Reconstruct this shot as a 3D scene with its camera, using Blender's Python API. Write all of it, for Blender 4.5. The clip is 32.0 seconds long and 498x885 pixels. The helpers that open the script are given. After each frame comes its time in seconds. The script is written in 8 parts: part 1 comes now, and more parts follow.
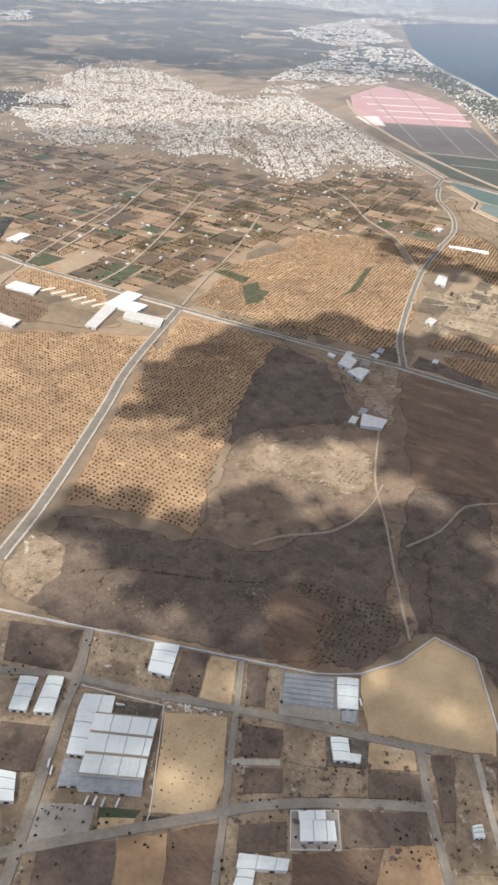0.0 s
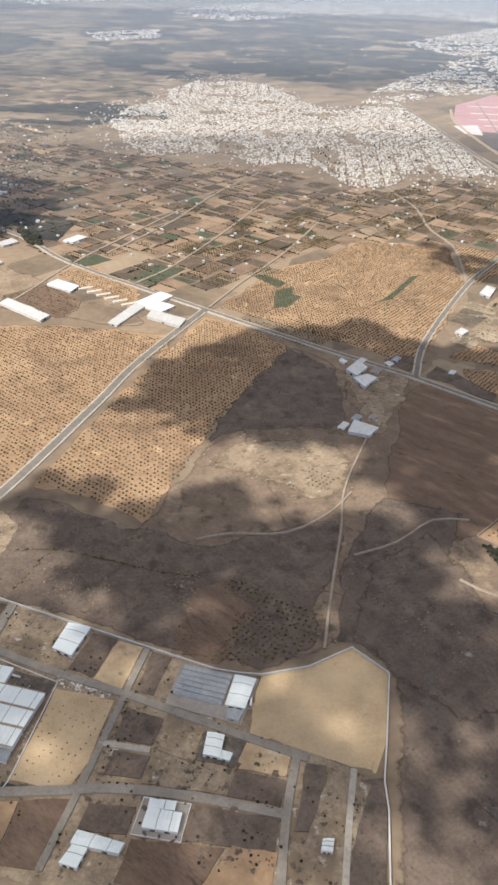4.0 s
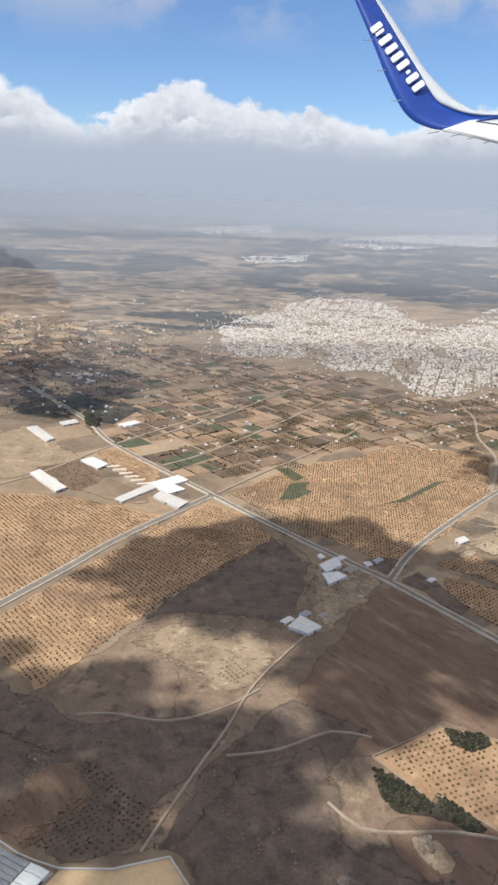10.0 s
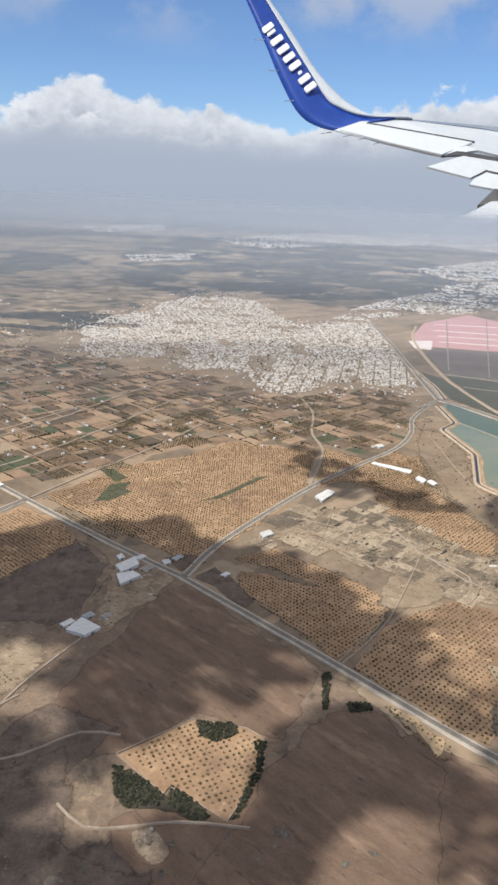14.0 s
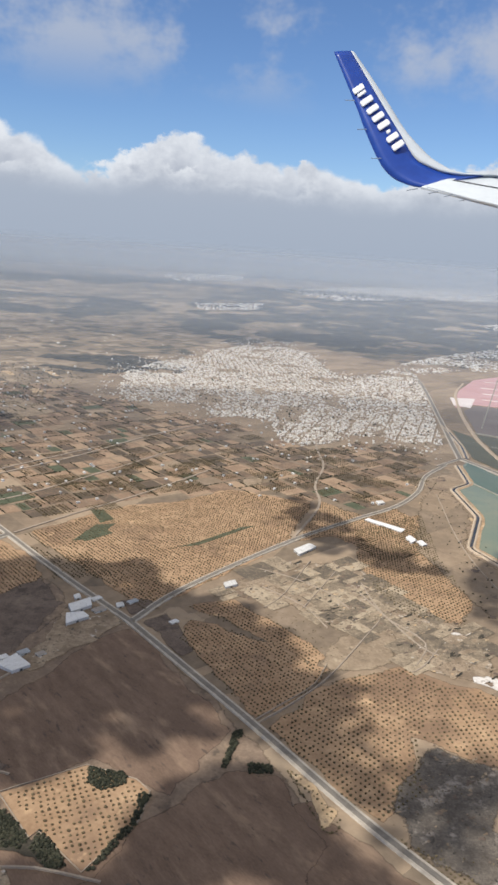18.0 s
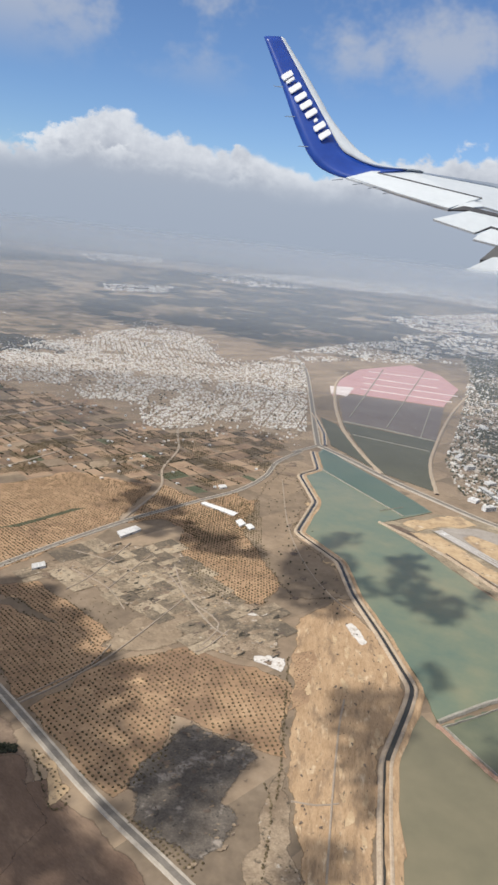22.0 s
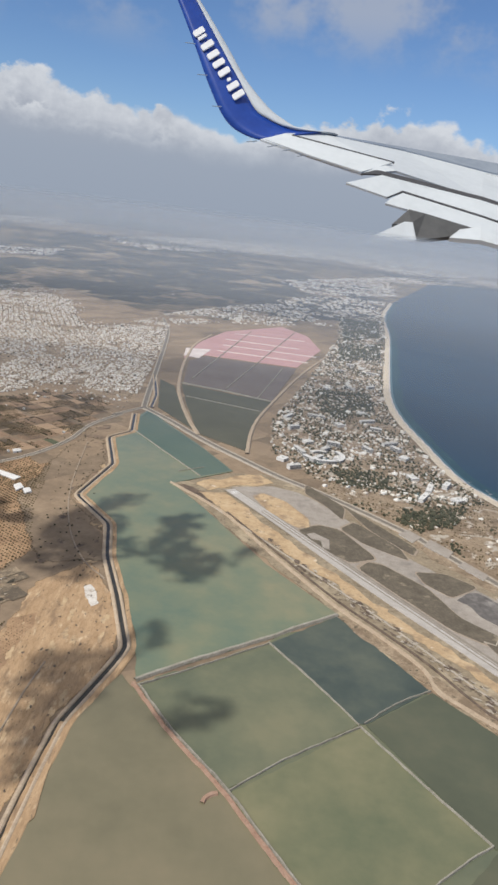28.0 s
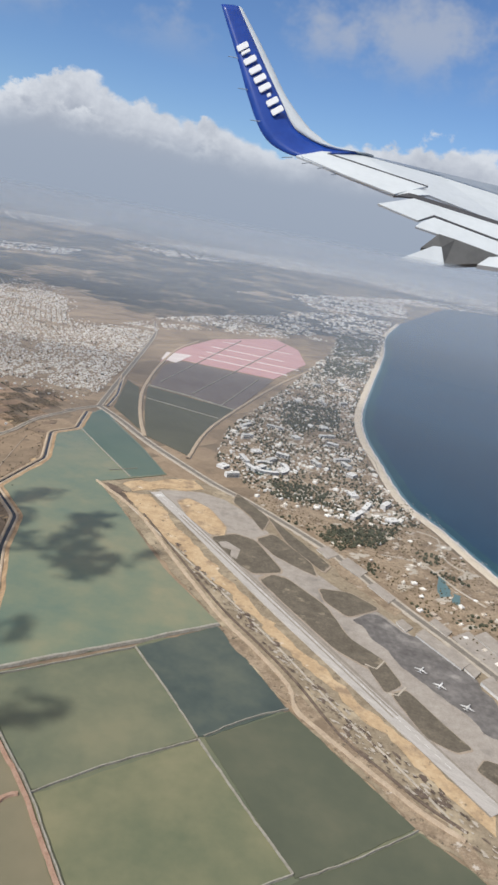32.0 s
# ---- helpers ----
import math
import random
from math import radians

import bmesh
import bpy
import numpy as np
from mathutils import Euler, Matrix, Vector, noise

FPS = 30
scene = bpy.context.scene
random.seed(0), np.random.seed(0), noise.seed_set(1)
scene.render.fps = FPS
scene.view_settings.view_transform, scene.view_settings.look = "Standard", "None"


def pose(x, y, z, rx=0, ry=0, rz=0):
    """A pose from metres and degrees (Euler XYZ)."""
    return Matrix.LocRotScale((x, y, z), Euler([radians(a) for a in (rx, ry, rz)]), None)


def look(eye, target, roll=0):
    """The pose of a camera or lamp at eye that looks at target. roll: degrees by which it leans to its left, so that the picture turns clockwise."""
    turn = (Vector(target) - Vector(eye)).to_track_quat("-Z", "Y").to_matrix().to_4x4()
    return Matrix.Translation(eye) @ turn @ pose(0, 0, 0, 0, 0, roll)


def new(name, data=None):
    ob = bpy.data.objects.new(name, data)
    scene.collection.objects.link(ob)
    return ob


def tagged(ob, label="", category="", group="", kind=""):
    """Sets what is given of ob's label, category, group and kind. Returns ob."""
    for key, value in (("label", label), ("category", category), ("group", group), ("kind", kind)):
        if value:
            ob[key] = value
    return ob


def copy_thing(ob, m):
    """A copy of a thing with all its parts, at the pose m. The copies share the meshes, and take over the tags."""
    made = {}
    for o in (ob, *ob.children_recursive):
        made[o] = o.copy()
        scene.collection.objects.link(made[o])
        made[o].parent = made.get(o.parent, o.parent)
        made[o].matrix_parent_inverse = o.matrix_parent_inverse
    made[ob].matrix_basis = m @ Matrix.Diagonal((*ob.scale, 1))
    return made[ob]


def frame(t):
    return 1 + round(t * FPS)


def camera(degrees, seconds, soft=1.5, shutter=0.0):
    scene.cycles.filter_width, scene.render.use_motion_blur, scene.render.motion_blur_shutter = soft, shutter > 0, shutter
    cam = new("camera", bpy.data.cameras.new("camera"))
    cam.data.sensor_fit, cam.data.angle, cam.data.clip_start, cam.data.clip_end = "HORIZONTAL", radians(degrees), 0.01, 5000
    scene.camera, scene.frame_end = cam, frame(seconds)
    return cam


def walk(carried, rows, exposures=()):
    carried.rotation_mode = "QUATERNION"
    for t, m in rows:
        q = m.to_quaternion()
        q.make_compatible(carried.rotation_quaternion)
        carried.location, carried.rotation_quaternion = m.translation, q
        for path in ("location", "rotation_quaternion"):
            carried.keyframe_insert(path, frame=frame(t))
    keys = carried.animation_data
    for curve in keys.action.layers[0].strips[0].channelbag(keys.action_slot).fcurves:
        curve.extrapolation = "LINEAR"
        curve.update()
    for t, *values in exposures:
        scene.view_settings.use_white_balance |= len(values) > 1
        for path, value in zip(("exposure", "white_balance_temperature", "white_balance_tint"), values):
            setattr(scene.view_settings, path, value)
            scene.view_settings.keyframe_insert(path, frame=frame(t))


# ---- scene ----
from mathutils import geometry

# ---- camera and its way ----
cam = camera(37.24, 32.0, soft=2.8)
ROWS = [
    (0.0, pose(-106.58, 8.33, 98.35, 56.574, -4.123, -14.157)),
    (0.5, pose(-102.54, 7.27, 98.21, 56.441, -4.068, -13.026)),
    (1.0, pose(-98.51, 6.18, 98.09, 56.314, -4.050, -11.752)),
    (1.5, pose(-94.44, 5.09, 97.99, 56.214, -3.600, -10.633)),
    (2.0, pose(-90.30, 4.12, 97.91, 56.336, -2.568, -9.855)),
    (2.5, pose(-86.12, 3.21, 97.81, 56.367, -1.940, -8.480)),
    (3.0, pose(-81.93, 2.33, 97.75, 56.421, -1.811, -7.067)),
    (3.5, pose(-77.75, 1.51, 97.74, 56.667, -1.923, -5.819)),
    (5.5, pose(-62.09, -0.46, 97.61, 59.730, -2.322, -0.492)),
    (6.0, pose(-57.71, -0.85, 97.79, 61.498, -2.325, 0.893)),
    (6.5, pose(-53.41, -1.19, 97.96, 62.844, -2.308, 2.174)),
    (7.0, pose(-49.28, -1.51, 98.12, 63.524, -1.706, 2.939)),
    (7.5, pose(-45.26, -1.77, 98.22, 64.090, -1.368, 3.828)),
    (8.0, pose(-41.30, -1.84, 98.30, 65.220, -1.161, 4.745)),
    (8.5, pose(-37.35, -1.72, 98.36, 67.192, -1.477, 6.012)),
    (9.0, pose(-33.35, -1.52, 98.44, 69.090, -1.813, 6.972)),
    (9.5, pose(-29.30, -1.36, 98.53, 70.622, -2.073, 7.705)),
    (10.0, pose(-25.17, -1.31, 98.60, 71.588, -2.326, 7.952)),
    (10.5, pose(-20.98, -1.09, 98.73, 71.949, -2.781, 7.682)),
    (11.0, pose(-16.68, -0.89, 98.86, 71.345, -3.192, 6.005)),
    (11.5, pose(-12.40, -0.57, 99.08, 70.473, -3.263, 3.642)),
    (12.0, pose(-8.19, -0.33, 99.32, 69.916, -2.818, 1.732)),
    (12.5, pose(-4.08, -0.13, 99.63, 70.228, -2.370, 1.053)),
    (13.0, pose(0.00, 0.00, 100.00, 70.942, -2.064, 0.900)),
    (13.5, pose(4.04, 0.10, 100.42, 71.495, -2.158, 0.846)),
    (14.0, pose(8.01, 0.21, 100.86, 71.749, -2.803, 0.841)),
    (14.5, pose(11.96, 0.32, 101.30, 71.733, -3.851, 1.108)),
    (16.5, pose(28.48, 1.57, 102.43, 73.541, -4.082, 5.215)),
    (17.0, pose(32.90, 1.66, 102.83, 74.635, -4.000, 7.096)),
    (17.5, pose(37.37, 1.71, 103.21, 75.146, -3.935, 7.875)),
    (18.0, pose(41.92, 1.81, 103.56, 75.084, -3.958, 7.490)),
    (18.5, pose(46.48, 2.06, 103.90, 74.833, -4.289, 6.940)),
    (19.0, pose(51.05, 2.46, 104.24, 74.742, -4.384, 6.514)),
    (19.5, pose(55.53, 2.88, 104.57, 74.983, -4.528, 6.425)),
    (20.0, pose(59.95, 3.21, 104.92, 75.596, -4.818, 6.415)),
    (20.5, pose(64.35, 3.45, 105.26, 76.098, -5.310, 6.168)),
    (21.0, pose(68.80, 3.56, 105.61, 76.015, -5.963, 5.442)),
    (21.5, pose(73.36, 3.68, 105.99, 75.415, -6.451, 4.181)),
    (22.0, pose(78.04, 3.89, 106.39, 74.407, -6.570, 2.372)),
    (22.5, pose(82.82, 4.09, 106.83, 73.397, -6.168, 0.381)),
    (23.0, pose(87.63, 4.26, 107.26, 72.523, -6.031, -1.316)),
    (23.5, pose(92.29, 4.50, 107.61, 71.634, -6.393, -2.769)),
    (24.0, pose(96.83, 4.80, 107.79, 71.220, -6.944, -4.010)),
    (24.5, pose(101.27, 5.17, 107.90, 71.245, -7.428, -5.098)),
    (25.0, pose(105.69, 5.53, 108.02, 71.648, -7.389, -6.000)),
    (25.5, pose(110.16, 5.87, 108.11, 72.127, -7.163, -6.559)),
    (27.5, pose(129.73, 7.86, 108.73, 72.801, -6.908, -3.122)),
    (28.0, pose(134.57, 8.10, 108.92, 72.486, -7.028, -3.236)),
    (28.5, pose(139.38, 8.25, 109.08, 72.239, -7.078, -3.519)),
    (29.0, pose(144.13, 8.39, 109.22, 71.925, -7.110, -3.951)),
    (29.5, pose(148.79, 8.57, 109.37, 71.764, -7.059, -4.531)),
    (30.0, pose(153.36, 8.83, 109.55, 71.941, -7.371, -4.888)),
    (30.5, pose(157.91, 9.17, 109.78, 72.284, -7.679, -5.168)),
    (31.0, pose(162.44, 9.49, 109.96, 72.742, -8.441, -4.664)),
    (31.5, pose(166.97, 9.87, 110.16, 73.025, -9.316, -3.061)),
    (32.0, pose(171.48, 10.24, 110.34, 73.096, -10.457, -0.434)),
]
walk(cam, ROWS, exposures=[(0.0, 0.24, 6150, 10), (8.0, 0.20, 6150, 10), (14.0, 0.05, 6100, 10), (20.0, -0.02, 6100, 10), (22.0, -0.08, 6100, 10), (24.0, -0.26, 6100, 10), (30.5, -0.28, 6050, 10), (32.0, -0.20, 6000, 10)])

# ---- sky, sun ----
SUN = Vector((-0.50, -0.42, 0.76)).normalized()      # towards the sun
world = bpy.data.worlds.new("sky")
scene.world = world
world.use_nodes = True
WN, WL = world.node_tree.nodes, world.node_tree.links
WN.clear()


def wnode(kind, **values):
    n = WN.new(kind)
    for key, value in values.items():
        n.inputs[key].default_value = value
    return n


def wmath(op, a, b=None, clamp=False):
    n = WN.new("ShaderNodeMath")
    n.operation, n.use_clamp = op, clamp
    for i, v in enumerate((a, b)):
        if v is None:
            continue
        if isinstance(v, (int, float)):
            n.inputs[i].default_value = v
        else:
            WL.new(v, n.inputs[i])
    return n.outputs[0]


def wramp(value, lo, hi):
    n = WN.new("ShaderNodeMapRange")
    n.interpolation_type = "SMOOTHSTEP"
    n.inputs[1].default_value, n.inputs[2].default_value = lo, hi
    WL.new(value, n.inputs[0])
    return n.outputs[0]


def wmix(fac, a, b):
    n = WN.new("ShaderNodeMix")
    n.data_type = "RGBA"
    for i, v in ((0, fac), (6, a), (7, b)):
        if isinstance(v, (int, float)):
            n.inputs[i].default_value = v
        elif isinstance(v, tuple):
            n.inputs[i].default_value = (*v, 1)
        else:
            WL.new(v, n.inputs[i])
    return n.outputs[2]


sky = WN.new("ShaderNodeTexSky")
sky.sky_type, sky.sun_disc = "NISHITA", False
sky.sun_elevation = math.asin(SUN.z)
sky.sun_rotation = math.atan2(SUN.x, SUN.y)
sky.altitude, sky.air_density, sky.dust_density, sky.ozone_density = 800, 1.0, 0.15, 3.0
coord = WN.new("ShaderNodeTexCoord")
sep = WN.new("ShaderNodeSeparateXYZ")
WL.new(coord.outputs["Generated"], sep.inputs[0])
dx, dy, dz = sep.outputs
flat = wmath("SQRT", wmath("ADD", wmath("MULTIPLY", dx, dx), wmath("MULTIPLY", dy, dy)))
az = wmath("ARCTAN2", dx, dy)
el = wmath("ARCTAN2", dz, flat)
# cloud deck: azimuth and elevation, in radians, as a plane for the noise
plane = WN.new("ShaderNodeCombineXYZ")
WL.new(az, plane.inputs[0])
WL.new(wmath("MULTIPLY", el, 1.25), plane.inputs[1])


def cloud_noise(scale, detail, rough, shift):
    n = wnode("ShaderNodeTexNoise", Scale=scale, Detail=detail, Roughness=rough)
    mp = WN.new("ShaderNodeMapping")
    mp.inputs["Location"].default_value = shift
    WL.new(plane.outputs[0], mp.inputs[0])
    WL.new(mp.outputs[0], n.inputs["Vector"])
    return n.outputs[0]


def bump_noise(scale, shift):
    n = WN.new("ShaderNodeTexVoronoi")
    n.feature, n.inputs["Scale"].default_value = "SMOOTH_F1", scale
    mp = WN.new("ShaderNodeMapping")
    mp.inputs["Location"].default_value = shift
    WL.new(plane.outputs[0], mp.inputs[0])
    WL.new(mp.outputs[0], n.inputs["Vector"])
    return n.outputs["Distance"]


big = cloud_noise(9.0, 2.0, 0.5, (3.1, 0.4, 0))
fine = cloud_noise(34.0, 7.0, 0.62, (1.0, 2.0, 0))
puff = bump_noise(26.0, (0.4, 0.2, 0))
curl = bump_noise(62.0, (1.4, 0.7, 0))
# height of the cumulus heads round the horizon
HEADS = [(-0.45, 0.125), (-0.40, 0.105), (-0.345, 0.078), (-0.30, 0.095), (-0.26, 0.118), (-0.22, 0.130), (-0.18, 0.120), (-0.12, 0.116), (-0.09, 0.104), (-0.055, 0.114), (-0.02, 0.100),
         (0.02, 0.082), (0.055, 0.084), (0.09, 0.102), (0.13, 0.108), (0.18, 0.121), (0.225, 0.132), (0.27, 0.127), (0.31, 0.114), (0.36, 0.106), (0.45, 0.118)]
reach = WN.new("ShaderNodeMapRange")
reach.inputs[1].default_value, reach.inputs[2].default_value = -0.5, 0.5
WL.new(wmath("ADD", az, wmath("MULTIPLY", wmath("SUBTRACT", fine, 0.5), 0.05)), reach.inputs[0])
heads = WN.new("ShaderNodeValToRGB")
heads.color_ramp.interpolation = "CARDINAL"
while len(heads.color_ramp.elements) < len(HEADS):
    heads.color_ramp.elements.new(0.5)
for i, (where, height) in enumerate(HEADS):
    heads.color_ramp.elements[i].position, heads.color_ramp.elements[i].color = where + 0.5, (height * 5, height * 5, height * 5, 1)
WL.new(reach.outputs[0], heads.inputs[0])
level = wmath("ADD", wmath("MULTIPLY", heads.outputs[0], 0.2), wmath("MULTIPLY", wmath("SUBTRACT", big, 0.5), 0.012))
top = wmath("ADD", level, wmath("ADD", wmath("MULTIPLY", wmath("SUBTRACT", fine, 0.5), 0.050),
                                wmath("ADD", wmath("MULTIPLY", wmath("SUBTRACT", 0.42, puff), 0.026), wmath("MULTIPLY", wmath("SUBTRACT", 0.40, curl), 0.014))))
depth = wmath("SUBTRACT", top, el)
cover = wramp(depth, -0.003, 0.009)
lit = wramp(depth, 0.058, 0.004)
shade_n = cloud_noise(30.0, 6.0, 0.62, (7.0, 1.0, 0))
relief = wmath("SUBTRACT", wmath("MULTIPLY", shade_n, 1.75), wmath("MULTIPLY", puff, 0.75))
lit = wmath("MULTIPLY", lit, wmath("ADD", 0.30, relief), True)
cloud_col = wmix(lit, (0.54, 0.565, 0.62), (0.92, 0.925, 0.93))
low_fine, low_puff = cloud_noise(30.0, 6.0, 0.62, (11.0, 4.0, 0)), bump_noise(24.0, (5.4, 3.2, 0))
low_top = wmath("ADD", wmath("MULTIPLY", level, 0.72), wmath("ADD", wmath("MULTIPLY", wmath("SUBTRACT", low_fine, 0.5), 0.07), wmath("MULTIPLY", wmath("SUBTRACT", 0.42, low_puff), 0.03)))
low_depth = wmath("SUBTRACT", low_top, el)
low_lit = wmath("MULTIPLY", wramp(low_depth, 0.034, 0.002), wmath("ADD", 0.15, relief), True)
cloud_col = wmix(wramp(low_depth, -0.002, 0.008), cloud_col, wmix(low_lit, (0.53, 0.555, 0.61), (0.88, 0.885, 0.89)))
# soft base that melts into the grey haze over the horizon
base = wramp(el, 0.090, 0.040)
haze_col = wmix(wramp(el, -0.02, 0.07), (0.452, 0.502, 0.58), (0.478, 0.526, 0.602))
cloud_col = wmix(base, cloud_col, haze_col)
# thin high wisps
wisp = wmath("MULTIPLY", wramp(cloud_noise(6.0, 5.0, 0.62, (0.25, 5.0, 0)), 0.46, 0.66), wramp(el, 0.15, 0.24))
blue = WN.new("ShaderNodeVectorMath")
blue.operation = "MULTIPLY"
blue.inputs[1].default_value = (0.104, 0.113, 0.128)
WL.new(sky.outputs[0], blue.inputs[0])
colour = wmix(wmath("MULTIPLY", wisp, 0.72), blue.outputs[0], (0.60, 0.62, 0.67))
colour = wmix(wmath("MAXIMUM", cover, wramp(el, 0.07, 0.03)), colour, cloud_col)
# broken cloud overhead, as the shadows on the plain tell
above = wmath("MULTIPLY", wramp(el, 0.42, 0.75), wramp(cloud_noise(4.0, 4.0, 0.6, (2.0, 9.0, 0)), 0.28, 0.48))
colour = wmix(wmath("MULTIPLY", above, 0.92), colour, (0.82, 0.77, 0.70))
back = WN.new("ShaderNodeBackground")
WL.new(colour, back.inputs[0])
back.inputs[1].default_value = 0.88
out = WN.new("ShaderNodeOutputWorld")
WL.new(back.outputs[0], out.inputs[0])

sun = new("sun", bpy.data.lights.new("sun", "SUN"))
sun.data.energy, sun.data.angle, sun.data.color = 4.3, radians(0.45), (1.0, 0.93, 0.81)
sun.matrix_world = look(SUN * 1000, (0, 0, 0))


# ---- materials ----
def material(name, stops, scale=0.2, fine=3.0, rough=0.95, metal=0.0, bump=0.0, stretch=None, vary=0.0, island=False, spec=0.25, weight=0.5, mottle=()):
    """A surface of two noises in world metres: stops are colours from dark to light."""
    m = bpy.data.materials.new(name)
    m.use_nodes = True
    nodes, links = m.node_tree.nodes, m.node_tree.links
    bsdf = nodes["Principled BSDF"]
    bsdf.inputs["Roughness"].default_value, bsdf.inputs["Metallic"].default_value = rough, metal
    bsdf.inputs["Specular IOR Level"].default_value = spec
    geo = nodes.new("ShaderNodeNewGeometry")
    mp = nodes.new("ShaderNodeMapping")
    if stretch:                      # (turn in degrees, squeeze across)
        mp.vector_type = "TEXTURE"
        mp.inputs["Rotation"].default_value = (0, 0, radians(stretch[0]))
        mp.inputs["Scale"].default_value = (1, 1 / stretch[1], 1)
    links.new(geo.outputs["Position"], mp.inputs[0])
    noises = []
    for s, d in ((scale, 5), (fine, 4), (scale * 3.3, 6)):
        n = nodes.new("ShaderNodeTexNoise")
        n.inputs["Scale"].default_value, n.inputs["Detail"].default_value, n.inputs["Roughness"].default_value = s, d, 0.62
        links.new(mp.outputs[0], n.inputs["Vector"])
        noises.append(n.outputs[0])
    mix = nodes.new("ShaderNodeMix")
    mix.inputs[0].default_value = 1 - weight
    links.new(noises[0], mix.inputs[2])
    links.new(noises[1], mix.inputs[3])
    blend = nodes.new("ShaderNodeMix")
    blend.inputs[0].default_value = 0.33
    links.new(mix.outputs[0], blend.inputs[2])
    links.new(noises[2], blend.inputs[3])
    value = blend.outputs[0]
    if vary:
        rnd = nodes.new("ShaderNodeObjectInfo").outputs["Random"] if not island else geo.outputs["Random Per Island"]
        add = nodes.new("ShaderNodeMath")
        add.operation = "MULTIPLY_ADD"
        links.new(rnd, add.inputs[0])
        add.inputs[1].default_value = vary
        off = nodes.new("ShaderNodeMath")
        off.operation = "SUBTRACT"
        links.new(value, off.inputs[0])
        off.inputs[1].default_value = vary / 2
        links.new(off.outputs[0], add.inputs[2])
        value = add.outputs[0]
    ramp = nodes.new("ShaderNodeValToRGB")
    while len(ramp.color_ramp.elements) < len(stops):
        ramp.color_ramp.elements.new(0.5)
    for i, c in enumerate(stops):
        ramp.color_ramp.elements[i].position = 0.37 + 0.26 * i / max(1, len(stops) - 1)
        ramp.color_ramp.elements[i].color = (*c, 1)
    links.new(value, ramp.inputs[0])
    colour = ramp.outputs[0]
    for k, (c, s, lo, hi) in enumerate(mottle):      # blots of another colour with soft, broken edges
        n, r, x = nodes.new("ShaderNodeTexNoise"), nodes.new("ShaderNodeMapRange"), nodes.new("ShaderNodeMix")
        n.inputs["Scale"].default_value, n.inputs["Detail"].default_value, n.inputs["Roughness"].default_value = s, 6, 0.65
        n.noise_dimensions = "4D"
        n.inputs["W"].default_value = 3.7 * k + len(name)
        r.interpolation_type = "SMOOTHSTEP"
        r.inputs[1].default_value, r.inputs[2].default_value = lo, hi
        x.data_type = "RGBA"
        links.new(mp.outputs[0], n.inputs["Vector"])
        links.new(n.outputs[0], r.inputs[0])
        links.new(r.outputs[0], x.inputs[0])
        links.new(colour, x.inputs[6])
        x.inputs[7].default_value = (*c, 1)
        colour = x.outputs[2]
    links.new(colour, bsdf.inputs["Base Color"])
    if bump:
        b = nodes.new("ShaderNodeBump")
        b.inputs["Strength"].default_value, b.inputs["Distance"].default_value = bump, 0.2
        links.new(noises[1], b.inputs["Height"])
        links.new(b.outputs[0], bsdf.inputs["Normal"])
    return m


M_GROUND = material("dry_ground", [(0.12, 0.095, 0.07), (0.21, 0.155, 0.105), (0.31, 0.23, 0.155), (0.40, 0.31, 0.22)], 0.022, 0.35, bump=0.3, weight=0.55)
nodes, links = M_GROUND.node_tree.nodes, M_GROUND.node_tree.links
# faint patchwork of old plots, stretched along the lanes
mp, cells, tone, join = nodes.new("ShaderNodeMapping"), nodes.new("ShaderNodeTexVoronoi"), nodes.new("ShaderNodeValToRGB"), nodes.new("ShaderNodeMix")
mp.vector_type = "TEXTURE"
mp.inputs["Rotation"].default_value, mp.inputs["Scale"].default_value = (0, 0, radians(-42)), (17, 36, 1)
cells.distance, cells.inputs["Scale"].default_value, cells.inputs["Randomness"].default_value = "CHEBYCHEV", 1.0, 0.9
for i, c in enumerate(((0.10, 0.085, 0.065), (0.20, 0.15, 0.105), (0.34, 0.25, 0.165), (0.46, 0.36, 0.25))):
    if i > 1:
        tone.color_ramp.elements.new(0.5)
for i, c in enumerate(((0.10, 0.085, 0.065), (0.20, 0.15, 0.105), (0.34, 0.25, 0.165), (0.46, 0.36, 0.25))):
    tone.color_ramp.elements[i].position, tone.color_ramp.elements[i].color = (0.05, 0.4, 0.75, 0.97)[i], (*c, 1)
join.data_type = "RGBA"
join.inputs[0].default_value = 0.5
links.new(nodes["Geometry"].outputs["Position"], mp.inputs[0])
links.new(mp.outputs[0], cells.inputs["Vector"])
links.new(cells.outputs["Color"], tone.inputs[0])
links.new(nodes["Color Ramp"].outputs[0], join.inputs[6])
links.new(tone.outputs[0], join.inputs[7])
links.new(join.outputs[2], nodes["Principled BSDF"].inputs["Base Color"])
M_SCRUB = material("dark_scrub", [(0.10, 0.075, 0.059), (0.15, 0.112, 0.087), (0.205, 0.155, 0.119)], 0.12, 1.6, bump=0.4, mottle=[((0.25, 0.19, 0.14), 0.11, 0.54, 0.74), ((0.085, 0.066, 0.052), 0.22, 0.50, 0.66), ((0.075, 0.062, 0.045), 1.6, 0.56, 0.70)])
# the paler mottle puts sunlit streaks of the field into the soil colour
M_BROWN = material("ploughed_brown", [(0.125, 0.083, 0.057), (0.175, 0.117, 0.082), (0.24, 0.162, 0.112)], 0.05, 1.2, stretch=(-42, 3.2), bump=0.3, mottle=[((0.30, 0.208, 0.14), 0.05, 0.53, 0.70), ((0.095, 0.07, 0.054), 0.25, 0.56, 0.70)])
